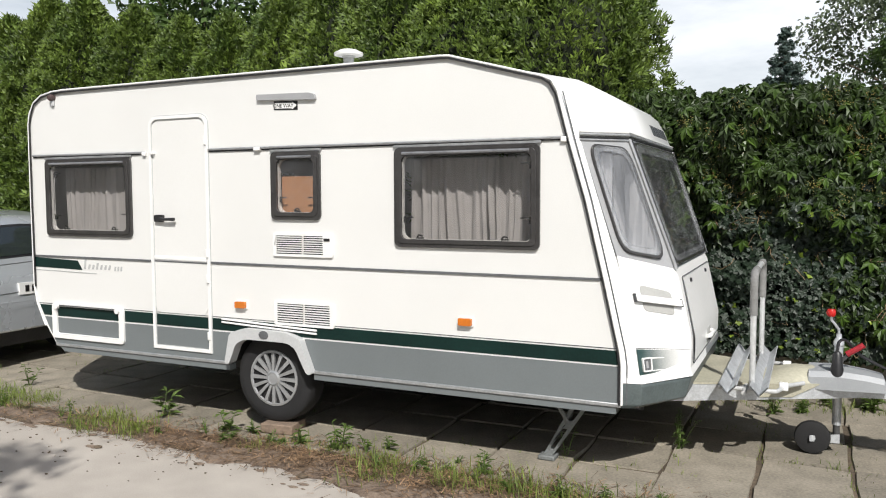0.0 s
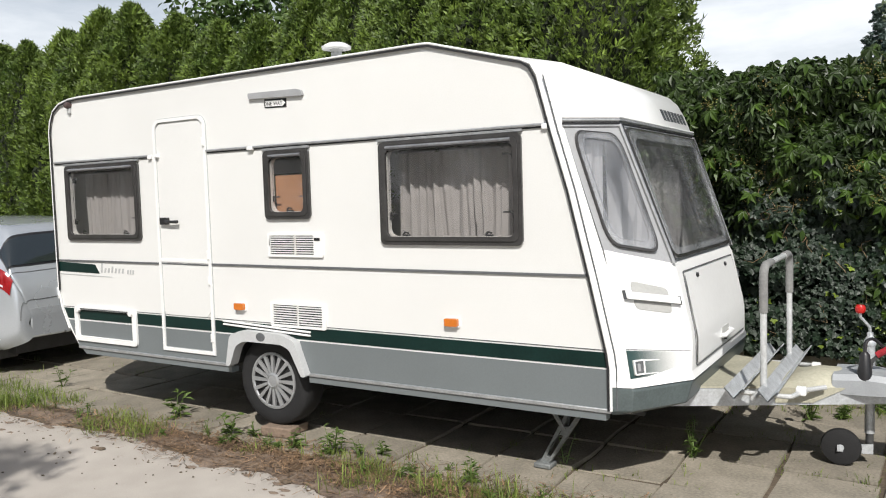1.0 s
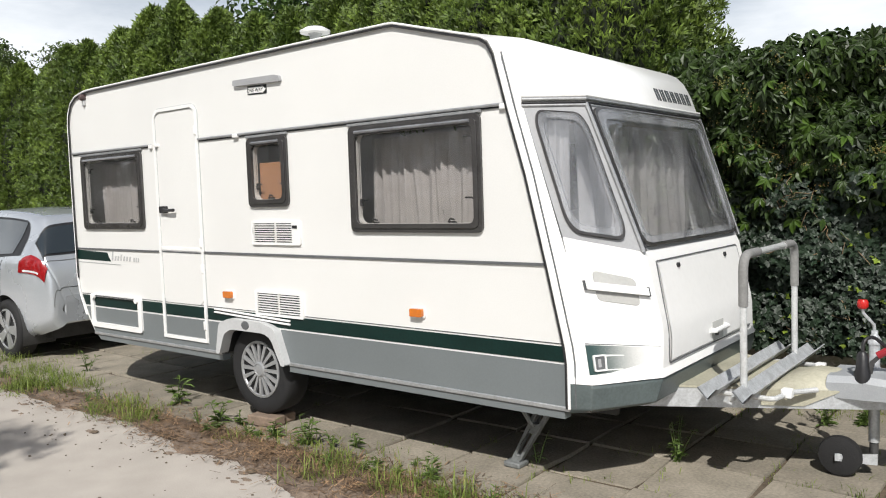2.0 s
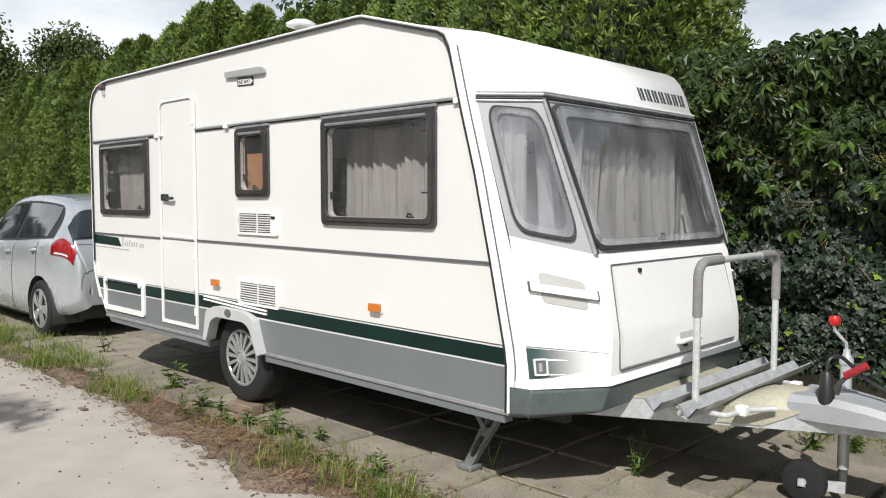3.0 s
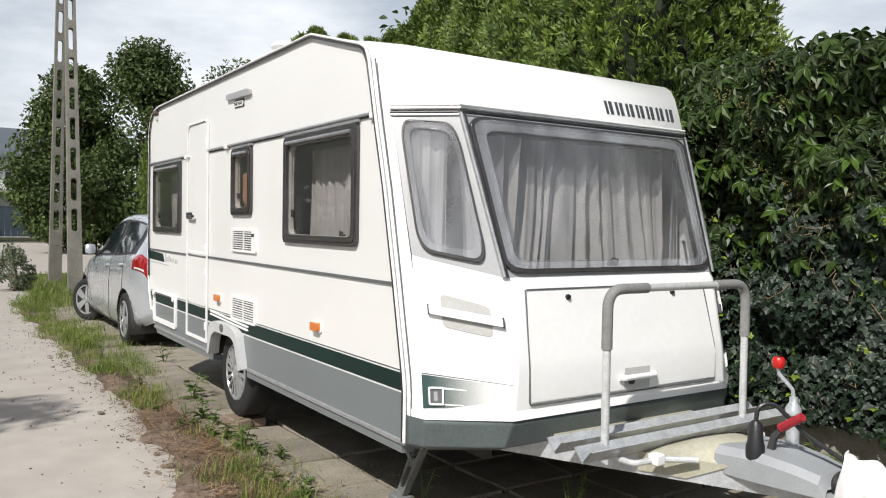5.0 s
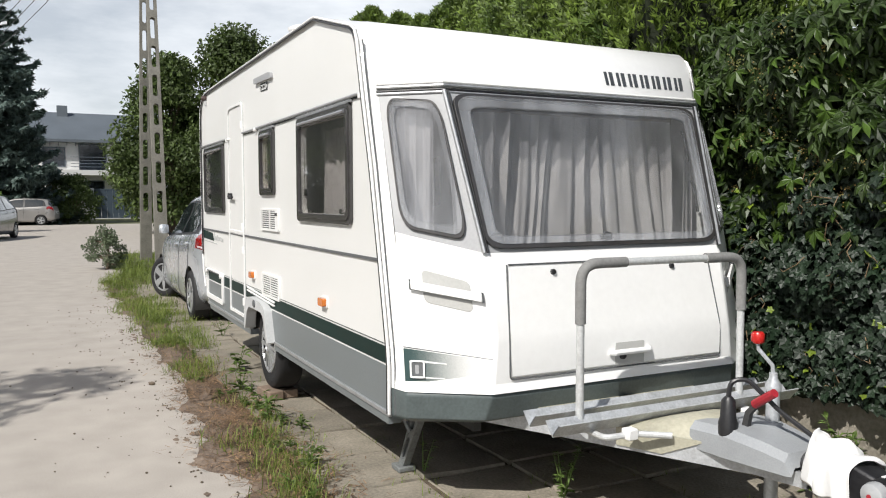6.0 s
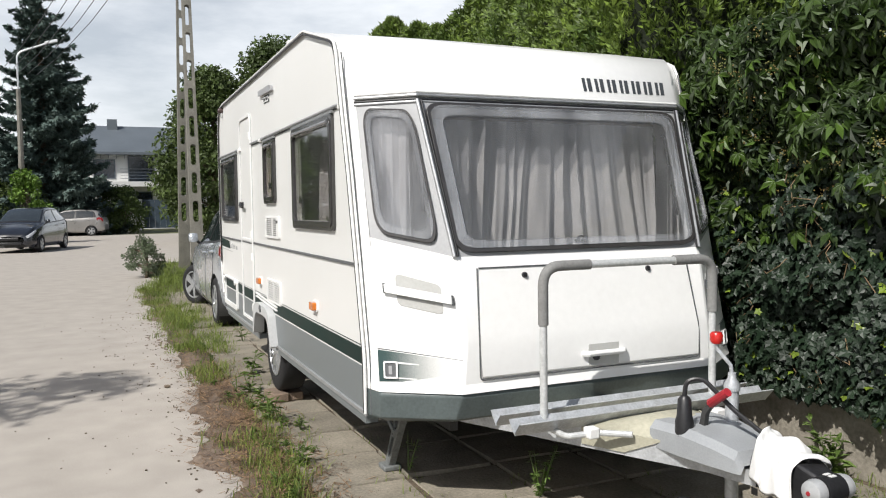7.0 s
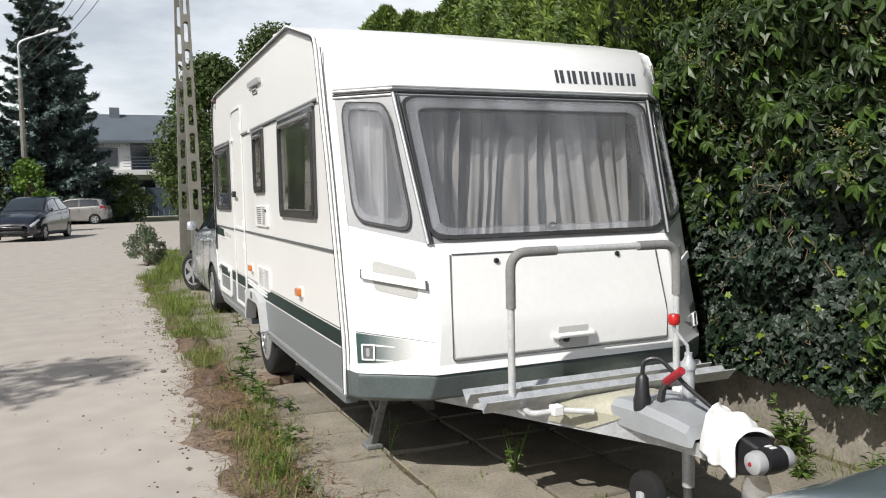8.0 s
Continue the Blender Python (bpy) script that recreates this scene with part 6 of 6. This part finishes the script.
# ---- parked cars ----
CAR_KEYS = [  # x, half width, sill, belt, top, half width of the top
    (0.00, 0.50, 0.30, 0.50, 0.54, 0.40), (0.07, 0.67, 0.23, 0.58, 0.64, 0.54), (0.33, 0.78, 0.19, 0.71, 0.79, 0.63), (0.72, 0.825, 0.18, 0.83, 0.91, 0.67),
    (1.02, 0.835, 0.18, 0.895, 0.985, 0.68), (1.42, 0.838, 0.18, 0.92, 1.25, 0.625), (1.82, 0.84, 0.18, 0.935, 1.445, 0.575), (2.35, 0.842, 0.18, 0.955, 1.50, 0.575),
    (2.90, 0.842, 0.18, 0.985, 1.49, 0.57), (3.30, 0.835, 0.20, 1.01, 1.45, 0.555), (3.52, 0.812, 0.23, 1.02, 1.395, 0.54), (3.68, 0.775, 0.26, 1.01, 1.19, 0.60),
    (3.78, 0.735, 0.29, 0.965, 1.005, 0.65), (3.86, 0.685, 0.32, 0.82, 0.84, 0.60), (3.885, 0.63, 0.35, 0.64, 0.66, 0.54), (3.89, 0.58, 0.40, 0.56, 0.57, 0.50)]


def car(label, at, paint, L=3.9, width=1.68, H=1.50, steer=0.0, group="parked cars"):
    """A rounded five-door hatchback; local x runs backwards from the nose, y across, z up."""
    ob = thing("car", label, "car", at, group)
    kx, ky, kz = L / 3.89, width / 1.684, H / 1.5
    last = len(CAR_KEYS) - 1

    def key(t):
        t = min(last - 1e-6, max(0.0, t))
        i, s = int(t), t - int(t)
        p0, p1, p2, p3 = (np.array(CAR_KEYS[min(last, max(0, j))]) for j in (i - 1, i, i + 1, i + 2))
        return 0.5 * ((2 * p1) + (p2 - p0) * s + (2 * p0 - 5 * p1 + 4 * p2 - p3) * s * s + (3 * p1 - p0 - 3 * p2 + p3) * s ** 3)

    def skin(t, w, side=1, lift=0.0):
        """A spot on the shell: w runs 0 sill, 4 belt, 6 edge of the roof, 8 middle of the roof."""
        x, hw, zs, zb, zt, wt = key(t)
        sec = [(hw * 0.90, zs), (hw * 0.985, zs + 0.09), (hw, zs + (zb - zs) * 0.48), (hw * 0.985, zs + (zb - zs) * 0.82), (hw * 0.945, zb),
               (hw * 0.945 * 0.42 + wt * 0.58, zb + (zt - 0.05 - zb) * 0.56), (wt, zt - 0.045 * min(1, (zt - zb) * 4)), (wt * 0.74, zt - 0.006), (0.0, zt + 0.012)]
        i = min(7, int(w))
        q = [sec[min(8, max(0, j))] for j in (i - 1, i, i + 1, i + 2)]
        s = w - i
        y, z = (0.5 * (2 * q[1][c] + (q[2][c] - q[0][c]) * s + (2 * q[0][c] - 5 * q[1][c] + 4 * q[2][c] - q[3][c]) * s * s + (3 * q[1][c] - q[0][c] - 3 * q[2][c] + q[3][c]) * s ** 3) for c in (0, 1))
        y = max(0.0, y)
        p = Vector((x * kx, side * y * ky, z * kz))
        if lift:
            e = 0.04
            du = skin(t + e, w, side) - skin(t - e, w, side)
            dv = skin(t, min(8, w + e), side) - skin(t, max(0, w - e), side)
            n = du.cross(dv)
            n = n.normalized() if n.length > 1e-9 else Vector((0, side, 0))
            if n.dot(p - Vector((1.95 * kx, 0, 0.7 * kz))) < 0:
                n = -n
            p += n * lift
        return p

    axles = (0.70 * kx, 3.23 * kx)
    arch = 0.345
    bm = bmesh.new()
    ts = [i / 8 for i in range(8 * last + 1)]
    wsl = [j / 4 for j in range(33)]
    for side in (1, -1):
        grid = [[bm.verts.new(skin(t, w, side)) for w in wsl] for t in ts]
        for a, b in zip(grid, grid[1:]):
            for j in range(len(wsl) - 1):
                bm.faces.new((a[j], a[j + 1], b[j + 1], b[j]))
    inside = lambda p: any((p.x - ax) ** 2 + (p.z - 0.30) ** 2 < arch ** 2 for ax in axles) and abs(p.y) > 0.3 and p.z < 0.72
    bmesh.ops.delete(bm, geom=[f for f in bm.faces if inside(f.calc_center_median())], context="FACES")
    for v in bm.verts:
        for ax in axles:
            r = ((v.co.x - ax) ** 2 + (v.co.z - 0.30) ** 2) ** 0.5
            if v.is_boundary and abs(r - arch) < 0.075 and abs(v.co.y) > 0.3 and v.co.z > 0.2:
                v.co.x, v.co.z = ax + (v.co.x - ax) * arch / r, 0.30 + (v.co.z - 0.30) * arch / r
    bmesh.ops.remove_doubles(bm, verts=bm.verts, dist=0.0004)
    part("body", bm, paint, ob, smooth=50)
    part("underbody", box((0.2, -0.60 * ky, 0.20), (L - 0.2, 0.60 * ky, 0.50)), M_UNDER, ob)
    part("tail_panel", box((L - 0.05, -0.56 * ky, 0.36), (L - 0.002, 0.56 * ky, 0.66)), paint, ob, bevel=0.02)

    def patch(name, ta, tb, lo, hi, side, lift, mt, parent, lab="", n=12, m=6):
        """A sheet laid on the shell between two curves lo(u), hi(u) of the section."""
        rows = []
        for j in range(m + 1):
            row = []
            for i in range(n + 1):
                u = i / n
                row.append(skin(ta + (tb - ta) * u, lo(u) + (hi(u) - lo(u)) * j / m, side, lift))
            rows.append(row)
        return part(name, loft(rows), mt, parent, lab, smooth=60)

    for side in (1, -1):
        sw = patch("side_window", 4.75, 9.75, lambda u: 4.12, lambda u: 4.25 + (5.78 - 4.25) * min(1, u / 0.13) ** 0.8 * (1 - max(0, (u - 0.84) / 0.16) ** 2), side, 0.004, M_BLACK, ob, "black window surround", 26)
        for ta, tb in ((4.95, 7.05), (7.22, 9.1)):
            patch("pane", ta, tb, lambda u: 4.22, lambda u, ta=ta: 5.66 if ta > 6 else 4.30 + 1.36 * min(1, u / 0.24) ** 0.8, side, 0.009, G_CARP, sw, "", 14)
        tl = patch("tail_lamp", 9.95, 12.5, lambda u: 3.0 - 0.1 * u, lambda u: 3.75 + 0.55 * min(1, u * 3) ** 0.6 - 0.15 * u, side, 0.012, M_LENS, ob, "red tail lamp", 10)
        patch("lamp_window", 10.35, 11.9, lambda u: 3.03, lambda u: 3.13, side, 0.017, M_LENSW, tl, "", 8, 2)
        patch("headlamp", 0.6, 2.2, lambda u: 2.9 + 0.6 * u, lambda u: 4.4 - 0.2 * u, side, 0.008, M_LENSW, ob, "clear headlamp", 8)
        for t in (3.75, 7.12, 8.55):
            part("door_gap", tube([skin(t + (0.35 * max(0, 1.6 - w) if t > 8 else 0), w, side, 0.001) for w in [0.2 + 0.25 * i for i in range(16)]], 0.0035, 4), M_BLACK, ob)
        for t in (6.7, 8.25):
            a, b = skin(t, 3.35, side, 0.004), skin(t + 0.33, 3.38, side, 0.004)
            out = Vector((0, side * 0.028, 0))
            part("door_handle", tube([a, a * 0.8 + b * 0.2 + out, a * 0.2 + b * 0.8 + out, b], 0.013, 8), paint, ob)
        foot = skin(4.75, 4.25, side)
        mr = part("mirror", loft([[(foot.x + dx, foot.y + side * (0.03 + 0.125 * u), foot.z + dz) for dx, dz in ((-0.05 * s, 0.02 + 0.03 * (1 - s)), (0.05 * s, 0.02 + 0.03 * (1 - s)), (0.055 * s, 0.09), (0.03 * s, 0.15 - 0.03 * (1 - s)), (-0.03 * s, 0.145 - 0.03 * (1 - s)), (-0.06 * s, 0.08))] for u, s in ((0.0, 0.55), (0.2, 0.9), (0.6, 1.0), (0.9, 0.85), (1.0, 0.4))], closed=True), paint, ob, "painted door mirror", smooth=70)
        part("mirror_arm", tube([foot, foot + Vector((0.0, side * 0.07, 0.07))], 0.02, 8), M_BLACK, mr)
        part("sill_strip", tube([skin(t, 0.15, side, 0.002) for t in (3.4, 4.5, 6.0, 7.5, 8.7)], 0.012, 6), M_UNDER, ob)

    def screen(name, ta, tb, w0, lift, mt, lab=""):
        rows = []
        for i in range(9):
            t = ta + (tb - ta) * i / 8
            half = [skin(t, w0 + (8 - w0) * j / 8, 1, lift) for j in range(9)]
            rows.append(half + [Vector((p.x, -p.y, p.z)) for p in half[-2::-1]])
        return part(name, loft(rows), mt, ob, lab, smooth=60)

    screen("screen_surround", 4.05, 5.95, 6.1, 0.004, M_BLACK)
    screen("windscreen", 4.2, 5.85, 6.3, 0.009, G_CARP)
    screen("rear_surround", 10.3, 11.8, 4.85, 0.004, M_BLACK)
    screen("rear_window", 10.42, 11.7, 5.0, 0.009, G_CARP)
    part("tailgate_gap", tube([skin(12.1, 4.6 + 0.34 * i, 1, 0.002) for i in range(11)] + [skin(12.1, 8 - 0.34 * i, -1, 0.002) for i in range(11)], 0.004, 4), M_SEAM, ob)
    part("rear_bumper_gap", tube([skin(13.6, 2.2 + 0.58 * i, 1, 0.002) for i in range(11)] + [skin(13.6, 8 - 0.58 * i, -1, 0.002) for i in range(11)], 0.004, 4), M_SEAM, ob)
    part("grille", box((-0.012, -0.36, 0.46), (0.05, 0.36, 0.56)), M_BLACK, ob, bevel=0.02)
    part("lower_grille", box((0.0, -0.46, 0.30), (0.06, 0.46, 0.40)), M_BLACK, ob, bevel=0.02)
    part("grille_bar", box((-0.018, -0.36, 0.545), (0.02, 0.36, 0.565)), M_ALLOY, ob, bevel=0.006)
    pt = part("number_plate", box((L - 0.03, -0.26, 0.70), (L + 0.004, 0.26, 0.81)), M_TRIMW, ob, "white number plate")
    for i in range(6):
        part("plate_bar", box((L + 0.004, -0.2 + i * 0.07, 0.725), (L + 0.007, -0.16 + i * 0.07, 0.785)), M_SIGN, pt)
    hw = width / 2
    for x, st in zip(axles, (steer, 0.0)):
        for side in (1, -1):
            part("wheel_arch", loft([[(x + arch * 1.0 * math.cos(a), side * y, 0.30 + arch * 1.0 * math.sin(a)) for a in [radians(-25 + 230 * i / 24) for i in range(25)]] for y in (hw * 0.60, hw * 0.985)]), M_UNDER, ob, "dark wheel arch", smooth=60)
            wheel("wheel", pose(x, side * (hw - 0.10), 0.298, 0, 0, st) @ pose(0, 0, 0, -90 * side, 0, 0), ob, 0.298, 0.205, 0.19, 5, 0.10, M_ALLOY, 0.04)
    return ob


G_CARP = mat("dark_tinted_glass", (0.022, 0.028, 0.030), 0.05, var=0.2, scale=2, bump=0.0, coat=1.0, spec=0.8)
car("silver hatchback parked behind the caravan on the slabs", pose(-7.36, 0.955, 0.02, 0, 0, 0.2), M_PAINT, 3.9, 1.67, 1.50, steer=28)
car("near-black estate car parked at the far road side", pose(-26.0, -4.2, 0.0, 0, 0, 167), M_PAINTD, 4.6, 1.82, 1.66)
car("grey hatchback parked across the side road", pose(-48.2, -5.05, 0.0, 0, 0, 78), M_PAINTG, 4.35, 1.75, 1.62)
car("pale blue-grey car parked in front of the drawbar", pose(4.40, 1.0, 0.0, 0, 0, 0), M_PAINTB, 4.0, 1.70, 1.46)

# ---- lattice pole, street lamp, wires ----
M_POLE = mat("weathered_pole_concrete", (0.24, 0.23, 0.20), 0.9, col2=(0.13, 0.125, 0.11), scale=4, bump=0.3, bscale=40)


def lattice_leg(parent, foot, top, w0, w1, depth):
    a, b = Vector(foot), Vector(top)
    up = (b - a).normalized()
    acr = Vector((0, 1, 0))
    nrm = up.cross(acr).normalized()
    ln = (b - a).length
    holes_ = []
    v = 1.2
    while v < ln - 0.6:
        w = w0 + (w1 - w0) * v / ln
        holes_.append(rrect(-w * 0.24, v, w * 0.24, v + 0.46, w * 0.22, 3))
        v += 0.62
    fm = lambda u, v, d: a + up * v + acr * u + nrm * d
    return part("pole_leg", plate([(-w0 / 2, -0.1), (w0 / 2, -0.1), (w1 / 2, ln), (-w1 / 2, ln)], holes_, fm, -depth / 2, depth / 2), M_POLE, parent)


pole = thing("lattice_pole", "weathered concrete lattice power pole with two leaning legs", "power pole", pose(-13.1, 0.76, 0))
for fx, s in ((1.3, 1), (-1.35, -1)):
    lattice_leg(pole, (fx, 0.02 * s, 0), (0.12 * s, 0.0, 9.6), 0.27, 0.15, 0.15)
part("cross_arm", box((-0.1, -0.9, 9.2), (0.1, 0.9, 9.35)), M_POLE, pole)
lamp_post = thing("street_lamp", "tall concrete street lamp with a bent steel arm", "street lamp", pose(-36.5, -4.5, 0))
part("post", tube([(0, 0, -0.1), (0, 0, 7.3)], [0.16, 0.10], 8), M_POLE, lamp_post)
part("arm", tube(bend([(0, 0, 7.2), (0, 0, 9.0), (0, 1.35, 9.55)], 0.3, 5), 0.045, 8), M_GALV, lamp_post)
part("lantern", loft([[(-0.10, 1.2, 9.48), (0.10, 1.2, 9.48), (0.08, 1.2, 9.60), (-0.08, 1.2, 9.60)], [(-0.13, 1.75, 9.62), (0.13, 1.75, 9.62), (0.09, 1.75, 9.76), (-0.09, 1.75, 9.76)]], closed=True), M_GALV, lamp_post)
for k in range(5):
    a, b = Vector((-13.1, 0.02 + 0.37 * k - 0.2, 9.3)), Vector((-36.5, -5.3 + 0.4 * k, 8.0))
    mid = (a + b) / 2 - Vector((0, 0, 0.5))
    tagged(part("wire", tube([a, (a + mid) / 2 - Vector((0, 0, 0.12)), mid, (b + mid) / 2 - Vector((0, 0, 0.12)), b], 0.012, 4), M_BLACK, None), "thin overhead wire from the lattice pole", "wire", "overhead wires")
tagged(part("wire", tube([(-13.1, 0.76, 9.3), (-7.5, 4.4, 7.2), (0.5, 8.0, 6.3)], 0.010, 4), M_BLACK, None), "thin overhead wire running over the hedge", "wire", "overhead wires")

# ---- house at the end of the road ----
M_RENDER = mat("white_house_render", (0.62, 0.62, 0.61), 0.8, var=0.06, scale=0.8)
M_ROOFM = mat("dark_grey_sheet_roof", (0.125, 0.145, 0.165), 0.5, var=0.15, scale=0.6, bump=0.05, metal=0.2)
M_DARKWIN = mat("dark_window_glass", (0.012, 0.017, 0.025), 0.06, var=0.2, spec=0.8)
M_GATE = mat("blue_grey_gate_paint", (0.045, 0.065, 0.085), 0.5, var=0.15, scale=2)
house = thing("house", "white two-storey house with a dark sheet-metal roof", "house", pose(-66.0, 3.0, 0))
hx = 2.6
part("wall", box((-6.0, -5.5, 0.0), (hx, 6.5, 6.1)), M_RENDER, house)
roof = part("roof", loft([[(hx + 0.8, y, 6.05), (hx + 0.8, y, 6.25), (-1.7, y, 8.8), (-6.9, y, 6.25), (-6.9, y, 6.05)] for y in (-6.1, 7.1)], closed=True), M_ROOFM, house, smooth=None)
for y in [-5.8 + 0.6 * i for i in range(22)]:
    part("roof_seam", box((-0.0, -0.02, 0.0), (4.98, 0.02, 0.06), pose(hx + 0.8, y, 6.26, 0, 0, 0) @ pose(0, 0, 0, 0, 30.7, 180)), M_ROOFM, roof, smooth=None)
part("chimney", box((-1.4, 3.0, 8.0), (-0.6, 4.4, 9.2)), M_ROOFM, roof)
part("roof_window", box((-0.02, -0.4, 0.0), (0.9, 0.4, 0.08), pose(1.6, -1.6, 7.05, 0, 0, 0) @ pose(0, 0, 0, 0, 30.7, 180)), M_LENSW, roof)
part("chimney", box((-1.5, -3.4, 8.2), (-0.9, -2.6, 9.3)), M_ROOFM, roof)
for y0, y1, z0, z1 in ((-1.9, 0.0, 3.9, 5.9), (0.9, 3.4, 3.9, 5.9), (-1.4, -0.2, 1.0, 3.0), (1.0, 3.6, 0.6, 3.0), (-4.5, -3.0, 4.2, 5.6)):
    wf = part("window", plate(rrect(y0 - 0.08, z0 - 0.08, y1 + 0.08, z1 + 0.08, 0.02, 1), [rrect(y0, z0, y1, z1, 0.02, 1)], lambda u, v, d: (hx + d, u, v), 0.0, 0.06), M_ROOFM, house)
    part("pane", box((hx + 0.01, y0, z0), (hx + 0.03, y1, z1)), M_DARKWIN, wf)
bal = part("balcony", box((hx, -5.0, 3.45), (hx + 1.6, 6.5, 3.85)), M_RENDER, house, "white balcony slab")
for i in range(4):
    part("rail", tube([(hx + 1.55, -2.6, 4.1 + 0.25 * i), (hx + 1.55, 0.2, 4.1 + 0.25 * i)], 0.02, 5), M_ROOFM, bal)
part("rail_panel", box((hx + 1.5, 0.4, 3.85), (hx + 1.56, 6.3, 4.9)), M_DARKWIN, bal, "dark glass balcony rail")
gate = thing("gate", "blue-grey solid metal gate of the house", "gate", pose(-58.5, 3.8, 0))
for i in range(10):
    part("board", box((-0.03, -1.9 + 0.4 * i, 0.15), (0.03, -1.9 + 0.4 * i + 0.385, 2.25)), M_GATE, gate, smooth=None)
part("gate_frame", box((-0.05, -1.98, 2.25), (0.05, 2.15, 2.34)), M_GATE, gate)
part("gate_post", box((-0.12, -2.25, 0.0), (0.12, -2.0, 2.4)), M_RENDER, gate)
part("gate_post", box((-0.12, 2.15, 0.0), (0.12, 2.4, 2.4)), M_RENDER, gate)
tagged(part("garden_wall", box((-27.2, 6.5, 0.0), (-27.0, 16.0, 1.0)), M_RENDER, None), "low pale garden wall across the side road", "wall", kind="structure")

# ---- cloth over the coupling and what hangs below ----
rows = []
for j in range(17):
    v = j / 16
    row = []
    for i in range(15):
        u = i / 14
        a = (v - 0.42) * 3.6
        x = 3.735 + 0.195 * u + 0.02 * math.sin(v * 9 + u * 3)
        # over the head, then straight down on both sides
        if abs(a) < 1.2:
            y, z = 1.05 + math.sin(a) * 0.09, 0.535 + math.cos(a) * 0.095 - 0.05 * u
        else:
            y, z = 1.05 + math.copysign(0.085 + 0.03 * (abs(a) - 1.2), a), 0.535 + math.cos(1.2) * 0.095 - 0.05 * u - (abs(a) - 1.2) * (0.34 if a < 0 else 0.14)
        w = 0.014 * math.sin(u * 13 + v * 4) + 0.02 * lump(u * 3, v * 3, 0, 2.2, 4) + 0.012 * lump(u * 6, v * 6, 0, 2.4, 9)
        row.append((x + 0.6 * w, y + (w if a > 0 else -abs(w) * 1.1), z + w * 0.7))
    rows.append(row)
rag = part("rag", loft(rows), M_CLOTH, None, smooth=70)
md = rag.modifiers.new("thickness", "SOLIDIFY")
md.thickness = 0.003
md2 = rag.modifiers.new("smooth", "SUBSURF")
md2.levels = md2.render_levels = 1
tagged(rag, "crumpled white cloth draped over the coupling head", "cloth")
part("rag_tag", box((3.80, 0.908, 0.44), (3.825, 0.912, 0.465)), M_SIGN, rag, "small dark label")
G_BAG = glass("clear_plastic", (0.86, 0.84, 0.80), 0.15, 1.4, 0.35)
bag = part("plastic_bag", lathe([(0.03, 0.0), (0.05, -0.06), (0.055, -0.2), (0.045, -0.30), (0.0, -0.31)], pose(3.93, 1.05, 0.44), 16), G_BAG, None, smooth=60)
tagged(bag, "thin clear plastic bag hanging under the coupling", "bag")


# ---- single paving slabs ----
rnd = random.Random(5)
for i in range(-17, 12):
    for j in range(0, 6):
        x, y = i * 0.505 + 0.25 + (0.25 if j % 2 else 0) * 0.0, 0.07 + j * 0.505
        if y - 0.25 < road_edge(x) - 0.02 or y > 2.3:
            continue
        ob = new("slab", slab_kinds[rnd.randrange(5)])
        ob.parent = pavement
        ob.matrix_basis = pose(x + rnd.uniform(-0.006, 0.006), y + rnd.uniform(-0.006, 0.006), 0.028 + rnd.uniform(-0.006, 0.006), rnd.uniform(-0.8, 0.8), rnd.uniform(-0.8, 0.8), rnd.choice((0, 90, 180, 270)) + rnd.uniform(-0.5, 0.5))
